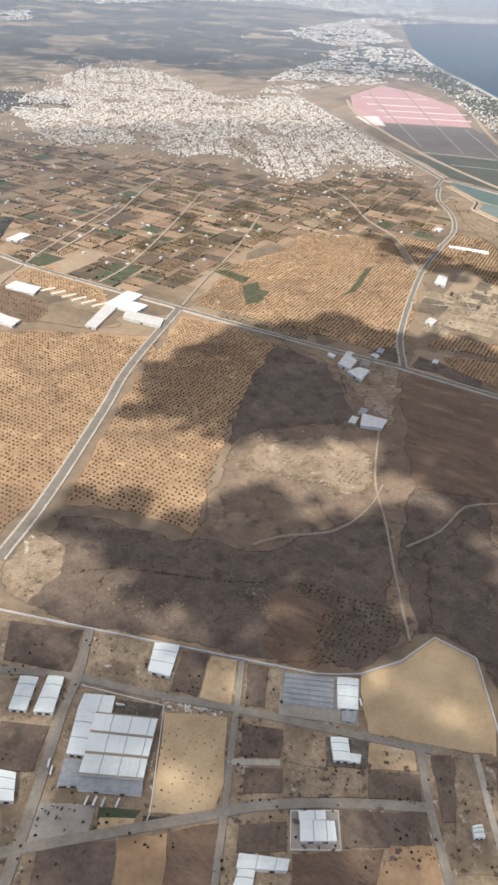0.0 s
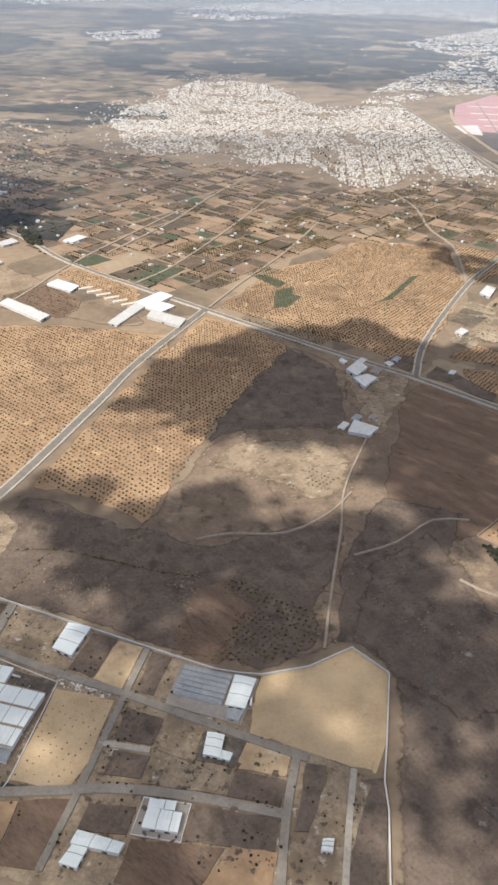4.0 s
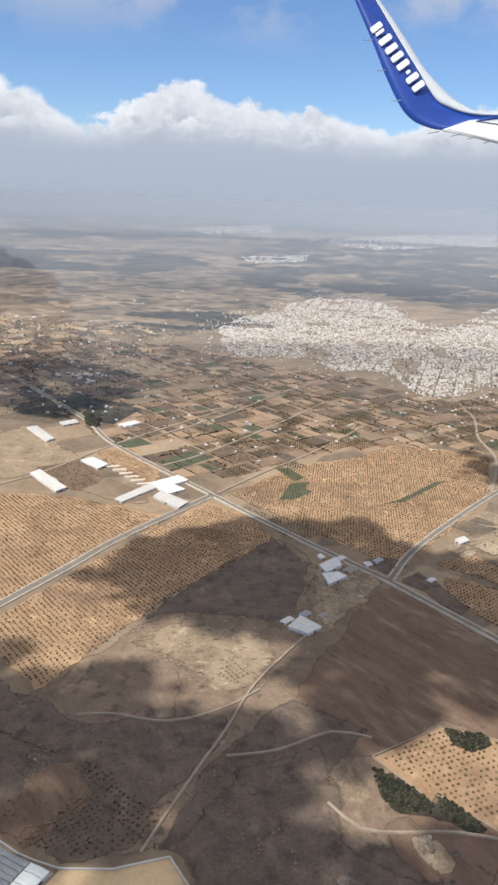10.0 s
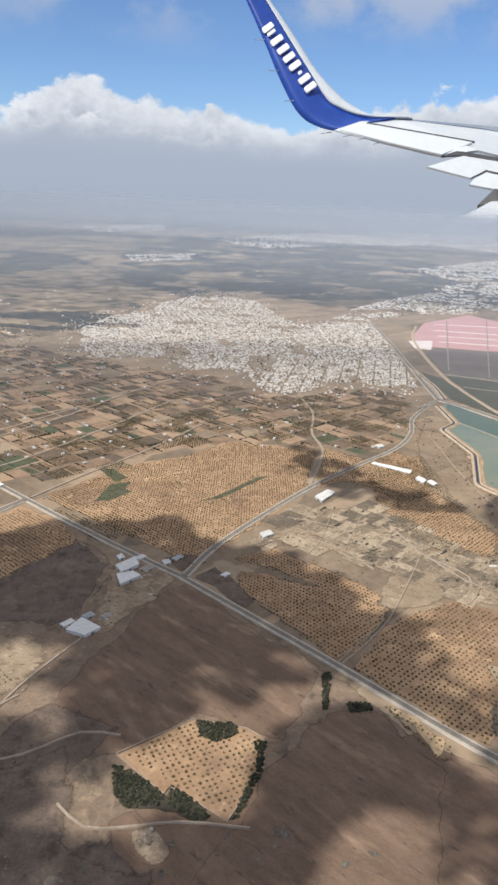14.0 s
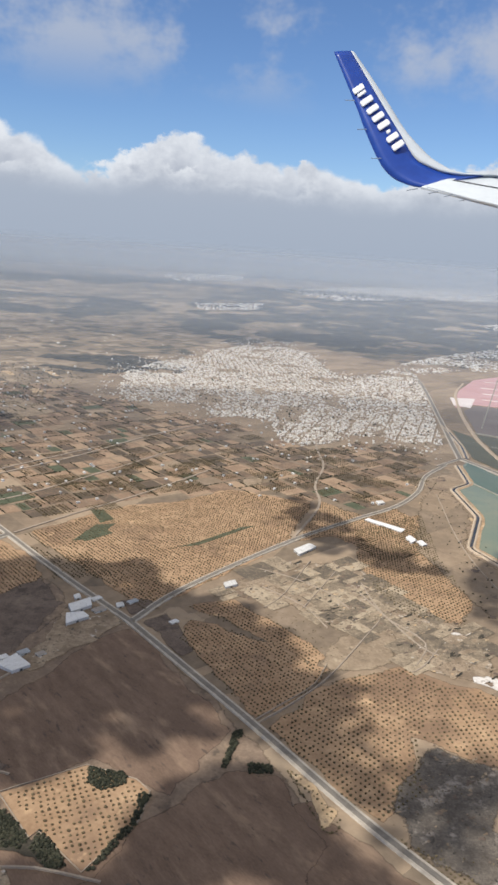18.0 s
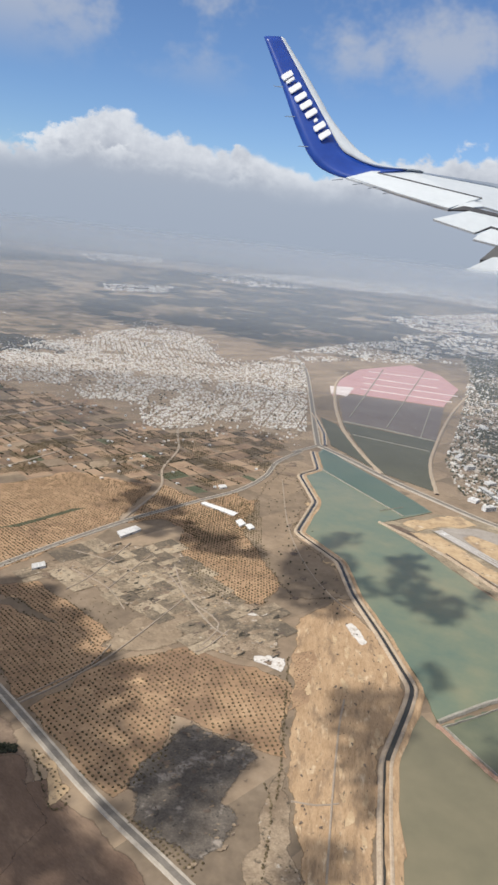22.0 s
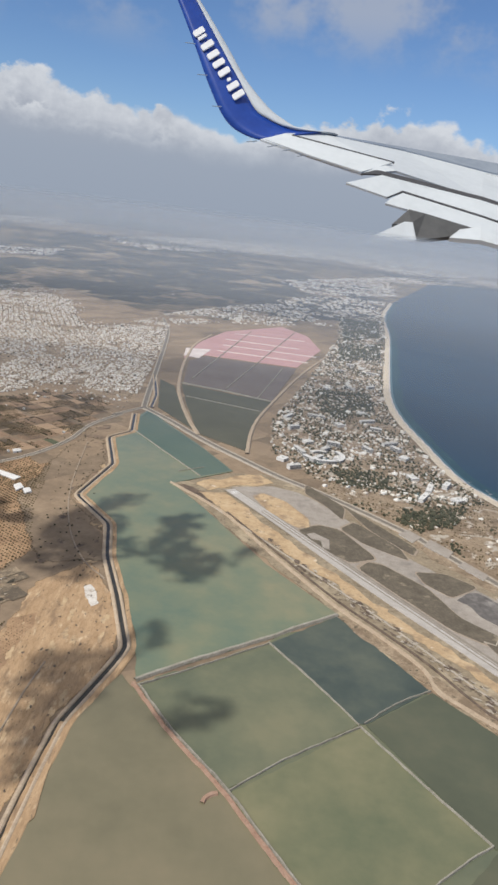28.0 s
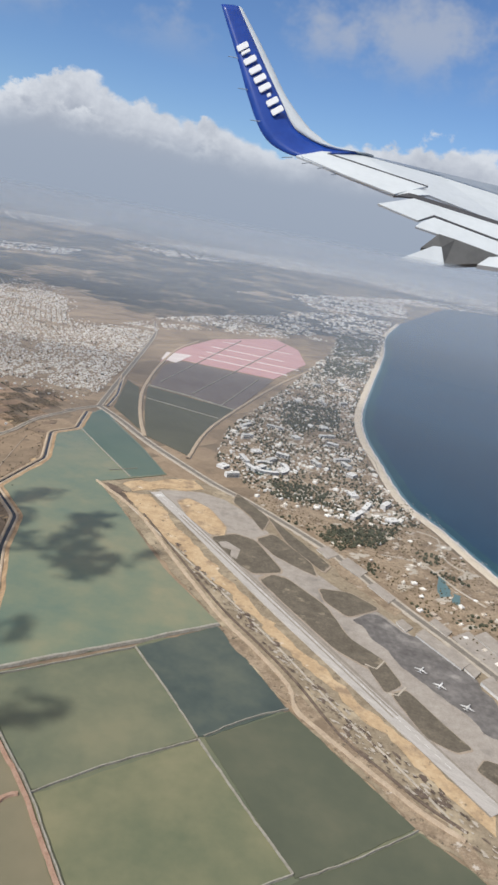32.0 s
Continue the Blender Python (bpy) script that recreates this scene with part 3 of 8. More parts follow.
def patches(name, poly, count, small, large, mat, z, label, seed, category, lie=(0.0, 1.0)):
    """Irregular flat patches of ground strewn over an outline; lie: their direction and how drawn-out they are."""
    rng = random.Random(seed)
    xs, ys = [p[0] for p in poly], [p[1] for p in poly]
    c, s = math.cos(radians(lie[0])), math.sin(radians(lie[0]))
    verts, faces, tries, made = [], [], 0, 0
    while made < count and tries < count * 30:
        tries += 1
        x, y = rng.uniform(min(xs), max(xs)), rng.uniform(min(ys), max(ys))
        if not inside(x, y, poly):
            continue
        r = small * (large / small) ** (rng.random() ** 1.6) / 2
        n, o, h = 14, len(verts), z + made * 0.00025
        ph = [rng.uniform(0, 6.28) for _ in range(3)]
        for i in range(n):
            a = 2 * math.pi * i / n
            k = r * (1 + 0.3 * math.sin(2 * a + ph[0]) + 0.2 * math.sin(3 * a + ph[1]) + 0.16 * math.sin(5 * a + ph[2])) * rng.uniform(0.85, 1.15)
            u, v = math.cos(a) * k * lie[1] ** 0.5, math.sin(a) * k / lie[1] ** 0.5
            verts.append((x + c * u - s * v, y + s * u + c * v, h))
        faces.append(tuple(range(o, o + n)))
        made += 1
    return tagged(link_mesh(name, verts, faces, mat), label, category, kind="stuff")


def box_into(verts, faces, x, y, z, sx, sy, sz, turn):
    c, s = math.cos(turn), math.sin(turn)
    o = len(verts)
    for h in (z, z + sz):
        for u, v in ((-sx, -sy), (sx, -sy), (sx, sy), (-sx, sy)):
            verts.append((x + c * u / 2 - s * v / 2, y + s * u / 2 + c * v / 2, h))
    faces += [tuple(o + k for k in f) for f in ((0, 1, 5, 4), (1, 2, 6, 5), (2, 3, 7, 6), (3, 0, 4, 7), (4, 5, 6, 7))]


# ---- ground ----
bm = bmesh.new()
rings = [0, 60, 120, 200, 300, 420, 560, 760, 1000, 1400, 2000, 2900, 3700, 4300]
loops = []
for r in rings[1:]:
    loops.append([bm.verts.new((60 + r * math.cos(a * math.pi / 48), 150 + r * math.sin(a * math.pi / 48), 0)) for a in range(96)])
mid = bm.verts.new((60, 150, 0))
for a in range(96):
    bm.faces.new((mid, loops[0][a], loops[0][(a + 1) % 96]))
    for i in range(len(loops) - 1):
        bm.faces.new((loops[i][a], loops[i + 1][a], loops[i + 1][(a + 1) % 96], loops[i][(a + 1) % 96]))
me = bpy.data.meshes.new("ground")
bm.to_mesh(me)
bm.free()
me.materials.append(M_GROUND)
tagged(new("ground", me), "dry brown plain that reaches the hazy horizon", "ground", kind="structure")

# ---- fields and groves ----
FIELDS = [
    ("fallow_land", M_FALLOW, [(-84.1, 119.4), (-70.4, 148.9), (-61.7, 168.7), (-40.7, 205.3), (-32.5, 196.9), (-23.1, 183.5), (-15.6, 168.1), (-10.9, 150.3), (-3.8, 139.1), (5.0, 124.0), (-25.4, 77.7), (-39.7, 79.6), (-46.0, 86.4), (-61.8, 81.1), (-80.4, 87.9), (-114.0, 104.4)], "brown fallow land between groves and estate"),
    ("fallow_land", M_FALLOW, [(-63.5, 167.5), (-39.5, 158.4), (-27.7, 182.6), (-5.7, 183.4), (29.6, 144.4), (39.7, 131.1), (49.4, 115.0), (40.6, 81.0), (-25.4, 78.1), (-50.6, 100.0)], "brown fallow land below the main road"),
    ("scrub_slope", M_SCRUB, [(-41.0, 80.0), (-30.0, 90.0), (-10.0, 97.0), (20.0, 101.0), (42.0, 96.0), (60.0, 60.0), (40.0, 30.0), (-45.0, 25.0), (-52.0, 36.0), (-46.0, 56.0)], "wide dark brown scrub outside the estate wall"),
    ("brown_field", M_BROWN, [(-14.3, 99.3), (8.8, 106.3), (31.0, 116.3), (45.0, 125.1), (48.7, 121.3), (67.5, 106.8), (76.8, 96.6), (70.6, 85.0), (1.8, 73.1)], "brown field with faint plough lines beside the main road"),
    ("ploughed_field", M_BROWN, [(-6.3, 179.5), (16.8, 155.0), (28.2, 143.2), (18.3, 119.5), (15.0, 120.1), (0.4, 126.0), (-10.3, 116.2), (-18.3, 111.2), (-31.5, 123.1), (-25.7, 142.8), (-15.6, 171.2)], "dark brown ploughed field beside the main road"),
    ("brown_field", M_BROWN, [(19.4, 119.5), (26.9, 129.4), (37.3, 130.9), (47.4, 116.4), (49.4, 115.0), (40.6, 85.8), (-1.2, 83.9), (9.7, 99.4), (14.5, 113.1)], "wide brown field with long plough lines"),
    ("dark_field", M_SCRUB, [(-50.3, 210.0), (-29.7, 189.4), (-32.6, 158.4), (-65.0, 154.3), (-70.6, 147.7), (-64.1, 164.8), (-48.9, 194.7)], "dark bare field between groves"),
    ("scrub_field", M_SCRUB, [(-109.6, 131.2), (-83.4, 120.2), (-69.8, 113.8), (-39.8, 122.0), (-52.1, 84.8), (-61.6, 81.7), (-80.4, 87.9), (-104.7, 98.9), (-116.8, 105.6)], "dark scrubby rough grazing land"),
    ("scrub_field", M_SCRUB, [(-30.7, 128.9), (-13.3, 122.3), (-36.6, 80.9), (-40.1, 80.9), (-45.2, 86.9), (-49.5, 87.0), (-42.9, 111.4)], "dark scrubby slope beside the dirt track"),
    ("scrub_slope", M_SCRUB, [(-39.5, 107.9), (-31.3, 113.5), (-22.6, 118.1), (-17.8, 105.6), (-17.5, 94.2), (-10.7, 89.7), (-0.1, 90.2), (-3.5, 73.2), (-32.7, 68.9), (-40.0, 77.8), (-44.3, 84.8), (-47.4, 86.1)], "wide dark scrubby slope below the estate wall"),
    ("tilled_field", M_BROWN, [(-70.3, 101.4), (-61.5, 96.4), (-69.4, 83.6), (-76.7, 87.3)], "small tilled brown field"),
    ("rough_field", M_WASTE, [(-114.0, 128.3), (-106.6, 121.2), (-107.3, 116.4), (-114.0, 105.8), (-119.7, 108.1), (-120.1, 116.9)], "pale tan rough field beside the road"),
    # both clearings: sunlight from a cloud gap is put into the pale colour
    ("clearing", M_PALE, [(-70.0, 147.6), (-63.6, 154.2), (-46.1, 154.6), (-32.6, 150.3), (-31.2, 142.7), (-37.4, 127.8), (-47.8, 125.2), (-55.9, 132.4), (-62.9, 135.5), (-69.7, 139.7)], "tan clearing with scattered earth, sunlight put into its pale colour"),
    ("clearing", M_PALE, [(-22.2, 104.1), (-21.4, 117.1), (-13.9, 119.2), (-14.1, 111.5), (-11.9, 102.0), (-13.7, 93.5), (-18.9, 96.7)], "tan bare ground beside a tree-lined plot, painted as a sunlit patch"),
    ("sand_lot", M_SAND, [(-61.7, 80.9), (-53.8, 82.1), (-45.8, 85.8), (-40.7, 80.1), (-44.1, 67.6), (-46.9, 62.5), (-56.4, 66.4), (-65.8, 70.6)], "flat sandy lot inside a white wall"),
    ("grove_soil", M_ORANGE, [(-178.0, 213.7), (-114.1, 221.0), (-97.7, 217.8), (-74.5, 212.0), (-92.0, 179.4), (-110.0, 139.9), (-120.4, 124.9), (-147.5, 123.2)], "orange soil of an olive grove"),
    ("grove_soil", M_ORANGE, [(-66.7, 228.1), (-50.7, 216.2), (-41.3, 203.4), (-62.0, 167.4), (-70.4, 148.9), (-82.9, 120.1), (-95.9, 130.2), (-107.2, 134.6), (-92.6, 172.2), (-81.5, 197.7)], "orange soil of an olive grove between road and dark field"),
    ("grove_soil", M_ORANGE, [(-61.8, 235.6), (-35.6, 274.6), (-19.4, 283.2), (1.0, 308.1), (37.4, 301.0), (30.7, 254.5), (10.9, 216.6), (-6.0, 189.4), (-31.9, 211.7)], "orange soil of a wide olive grove"),
    ("grove_soil", M_ORANGE, [(4.8, 196.7), (16.8, 204.5), (35.7, 191.6), (47.2, 179.0), (44.0, 172.1), (28.9, 183.5)], "tan soil of an olive grove beyond the junction"),
    ("grove_soil", M_ORANGE, [(40.8, 305.2), (57.8, 292.4), (72.7, 307.6), (82.8, 288.3), (82.5, 257.1), (64.0, 244.4), (46.8, 264.9), (32.8, 254.7)], "orange soil of an olive grove by the bend"),
    ("grove_soil", M_ORANGE, [(6.3, 190.8), (28.9, 183.5), (45.4, 173.0), (48.4, 172.4), (41.3, 156.9), (32.1, 147.1), (21.5, 159.5), (6.6, 177.8)], "orange soil of an olive grove along the road"),
    ("grove_soil", M_ORANGE, [(48.7, 168.4), (65.9, 177.9), (91.2, 170.8), (94.7, 166.8), (92.2, 138.2), (84.6, 141.9), (67.9, 147.8), (67.3, 129.7), (58.4, 121.8), (54.0, 123.9), (33.7, 145.3)], "orange soil of the widest olive grove"),
    ("grove_soil", M_ORANGE, [(54.5, 273.4), (82.5, 302.1), (85.6, 254.9), (91.6, 220.7), (86.4, 204.7), (69.9, 207.4), (61.3, 220.5), (55.2, 246.0)], "orange soil of an olive grove near the lake"),
    ("grove_plot", M_ORANGE, [(-13.8, 113.7), (-0.2, 125.0), (10.7, 123.1), (13.9, 120.8), (14.0, 113.0), (7.8, 99.9), (-2.8, 107.1), (-3.7, 105.1)], "tan walled plot planted with olive trees"),
    ("verge_plot", M_TAN, [(38.9, 135.8), (51.6, 122.2), (49.9, 116.6), (47.5, 116.7), (41.7, 129.4)], "tan strip of land along the road"),
    ("waste_ground", M_WASTE, [(9.0, 208.2), (21.9, 226.8), (32.1, 236.8), (55.3, 243.5), (70.1, 215.0), (61.4, 201.7), (50.2, 192.1), (35.9, 203.9)], "pale waste ground with earthworks"),
    ("tan_field", M_PALE, [(61.4, 201.7), (69.5, 197.0), (65.9, 179.3), (48.6, 169.0), (42.2, 175.0), (50.3, 191.4)], "tan fallow field crossed by a track"),
    ("waste_ground", M_WASTE, [(56.1, 211.2), (76.7, 209.2), (92.7, 202.9), (90.2, 173.1), (76.0, 175.0), (69.0, 180.1), (63.0, 195.3)], "pale stony waste ground"),
    ("white_spoil", M_WHITE_EARTH, [(80.5, 201.8), (89.7, 203.4), (87.4, 198.8), (81.6, 197.9)], "heap of white earth"),
    ("white_spoil", M_WHITE_EARTH, [(83.4, 177.9), (87.5, 180.2), (93.2, 179.3), (92.6, 171.9), (88.6, 173.2), (84.6, 173.4)], "spread white earth beside the grove"),
    ("burnt_ground", M_GREY, [(59.1, 125.2), (64.1, 138.5), (71.1, 148.1), (84.4, 142.7), (88.5, 137.6), (81.3, 125.1), (86.0, 122.5), (78.3, 107.0), (65.1, 113.5)], "grey burnt ground beside the road"),
    ("sandy_shore", M_SHORE, [(93.7, 178.8), (96.6, 201.1), (111.0, 218.4), (122.4, 189.1), (124.7, 169.9), (114.2, 144.1), (110.5, 121.8), (108.3, 100.3), (95.4, 99.3), (93.7, 123.2), (92.7, 138.0), (94.1, 156.3)], "tan bare shore land along the canal"),
    ("orchard_strip", M_ORANGE, [(94.8, 181.9), (101.4, 184.3), (97.5, 159.0), (94.1, 156.3)], "narrow orange orchard strip"),
    ("rubble_strip", M_WASTE, [(84.9, 105.7), (88.9, 130.7), (92.7, 138.0), (94.0, 120.3), (94.9, 99.3), (86.5, 98.7)], "pale rubble strip along a dry ditch"),
    ("shore_field", M_GROUND, [(81.6, 314.0), (89.5, 341.3), (100.5, 336.2), (105.5, 306.4), (96.9, 266.1), (112.6, 239.6), (117.4, 215.7), (94.3, 211.5), (75.5, 260.9)], "brown open land beside the lake"),
    ("crop_strip", M_GREEN, [(-40.8, 249.8), (-34.2, 253.2), (-36.9, 236.4), (-43.7, 233.0)], "green strip of irrigated crop"),
    ("crop_strip", M_GREEN, [(-42.9, 235.6), (-36.7, 246.7), (-32.2, 244.0), (-39.1, 233.9)], "green irrigated crop beside the grove"),
    ("crop_strip", M_GREEN, [(-47.8, 264.2), (-43.1, 265.4), (-36.1, 257.0), (-39.9, 252.0)], "green irrigated crop beside the grove"),
    ("crop_strip", M_GREEN, [(-7.2, 238.2), (-0.5, 245.7), (12.2, 264.1), (16.6, 266.5), (-0.4, 242.0)], "narrow green crop strip in the grove"),
    ("crop_strip", M_GREEN, [(-93.0, 260.0), (-82.7, 275.6), (-72.7, 270.9), (-85.1, 253.5)], "dark green crop beside a farm lane"),
    ("dark_plot", M_SCRUB, [(-14.5, 194.6), (-6.4, 198.3), (-2.1, 193.2), (-8.8, 186.8)], "dark walled plot at the road junction"),
    ("dark_plot", M_SCRUB, [(-5.4, 183.1), (0.8, 190.3), (13.1, 173.4), (9.6, 168.6)], "dark bare plot at the road junction"),
    ("depot_yard", M_WASTE, [(-32.0, 152.0), (-28.6, 164.6), (-27.6, 193.5), (-15.6, 188.6), (-8.8, 182.2), (-17.9, 165.4), (-24.7, 153.2)], "dusty yard round the depot buildings"),
    ("tan_field", M_PALE, [(2.1, 323.4), (14.0, 331.2), (16.1, 316.6), (6.0, 308.8)], "pale tan fallow field"),
    ("tan_field", M_PALE, [(-168.0, 275.4), (-160.6, 293.1), (-119.1, 257.7), (-135.1, 230.4), (-146.5, 228.1)], "pale tan fallow field behind the barns"),
    ("barn_orchard_soil", M_ORANGE, [(-121.1, 266.7), (-106.6, 273.5), (-87.9, 245.5), (-91.5, 233.9), (-109.0, 250.7)], "orange soil of a small orchard behind the barns"),
    ("barn_orchard_soil", M_BROWN, [(-134.6, 243.8), (-122.3, 255.2), (-109.2, 241.6), (-105.6, 227.5), (-114.2, 224.7), (-132.8, 232.9)], "brown soil of an orchard among the barns"),
    ("sand_pit", M_WASTE, [(-8.5, 96.7), (-4.0, 98.3), (-1.1, 95.4), (-1.0, 91.1), (-3.5, 89.7), (-6.7, 92.2)], "pale oval sand pit in brown scrub"),
    ("red_plot", M_BROWN, [(-71.7, 101.6), (-67.6, 101.9), (-62.1, 96.2), (-69.6, 84.2), (-74.7, 86.5)], "reddish tilled field beside the estate wall"),
    ("bare_field", M_GROUND, [(-105.3, 239.7), (-93.3, 232.1), (-83.8, 220.8), (-97.7, 217.8), (-114.1, 227.1)], "bare brown field beside the barns"),
    ("far_field", M_PALE, [(-178.3, 423.2), (-156.6, 446.0), (-118.1, 416.0), (-136.5, 383.1)], "far pale quarry field"),
]
THINNING = {"fallow_land": 3.0, "scrub_slope": 4.0, "brown_field": 1.4, "scrub_field": 2.0, "clearing": 7.0, "rough_field": 2.0, "waste_ground": 2.5, "tan_field": 3.5, "burnt_ground": 3.5, "white_spoil": 0.8,
            "sandy_shore": 1.4, "rubble_strip": 1.5, "verge_plot": 1.2, "shore_field": 4.0, "depot_yard": 1.4, "bare_field": 1.5, "far_field": 5.0, "sand_pit": 1.2, "grove_soil": 1.2, "ploughed_field": 1.0, "dark_field": 1.0, "dark_plot": 0.7}
for k, (name, mat, pts, label) in enumerate(FIELDS):
    if name in THINNING:
        soft_sheet(name, pts, mat, 0.03 + 0.0028 * k, label, "field", THINNING[name])
        continue
    sheet(name, pts, mat, 0.03 + 0.0028 * k, label, "field", ragged={"sand_lot": 0.12, "grove_plot": 0.12, "crop_strip": 0.1, "grove_soil": 0.2, "clearing": 0.7, "burnt_ground": 0.7, "white_spoil": 0.2}.get(name, 0.45))

# small farm plots on the slope below the town, in rows along the lanes
rng = random.Random(4)
FARM = [(-241.0, 392.6), (-150.9, 315.1), (-96.9, 267.4), (-66.3, 241.5), (-34.7, 276.7), (1.0, 310.6), (38.0, 306.4), (58.4, 296.1), (75.1, 313.5), (95.2, 389.5), (79.7, 425.8), (33.7, 386.1), (-10.3, 432.4), (-69.6, 445.2), (-132.5, 486.4), (-208.2, 486.9), (-278.1, 457.2)]
hedge_pts, orchard_pts = [], []
for u in range(-28, 30):
    for v in range(-26, 28):
        cx, cy = -10 + 9.5 * u * 0.74 + 13.0 * v * 0.67, 330 - 9.5 * u * 0.67 + 13.0 * v * 0.74
        if not inside(cx, cy, FARM):
            continue
        a, b = rng.uniform(4.1, 4.75), rng.uniform(5.7, 6.5)
        if rng.random() < 0.05:
            continue
        o = Vector((cx + rng.uniform(-0.8, 0.8), cy + rng.uniform(-0.8, 0.8)))
        U, V = Vector((0.74, -0.67)), Vector((0.67, 0.74))
        cut = rng.choice((1, 1, 2, 2, 3))
        for i in range(cut):
            lo, hi = -b + 2 * b * i / cut + 0.2, -b + 2 * b * (i + 1) / cut - 0.2
            pts = [tuple(o + U * p + V * q) for p, q in ((-a, lo), (a * rng.uniform(0.8, 1), lo), (a, hi), (-a * rng.uniform(0.8, 1), hi))]
            sheet("farm_plot", pts, M_GREEN if rng.random() < 0.04 else M_FIELD, 0.025, "small farm plot of bare soil", "field", group="farm plots below the town", step=20, ragged=0)
            n = int(2 * a / 0.75)
            if rng.random() < 0.55:
                hedge_pts += [tuple(o + U * (-a + 0.75 * j + rng.uniform(-0.2, 0.2)) + V * (lo - 0.2)) for j in range(n) if rng.random() < 0.8]
            if rng.random() < 0.35:
                hedge_pts += [tuple(o + U * (-a - 0.2) + V * (lo + 0.75 * j)) for j in range(int((hi - lo) / 0.75)) if rng.random() < 0.8]
            if rng.random() < 0.3:
                orchard_pts += [tuple(o + U * (-a + 0.7 + 1.3 * i2) + V * (lo + 0.6 + 1.3 * j2)) for i2 in range(int((2 * a - 1) / 1.3)) for j2 in range(int((hi - lo - 0.6) / 1.3)) if rng.random() < 0.93]
many_trees("plot_hedges", hedge_pts, 0.30, M_TREE_DARK, "thin dark hedges along farm plots", 71, "hedges", 0.4)
many_trees("plot_orchards", orchard_pts, 0.30, M_TREE, "rows of orchard trees on farm plots", 72)

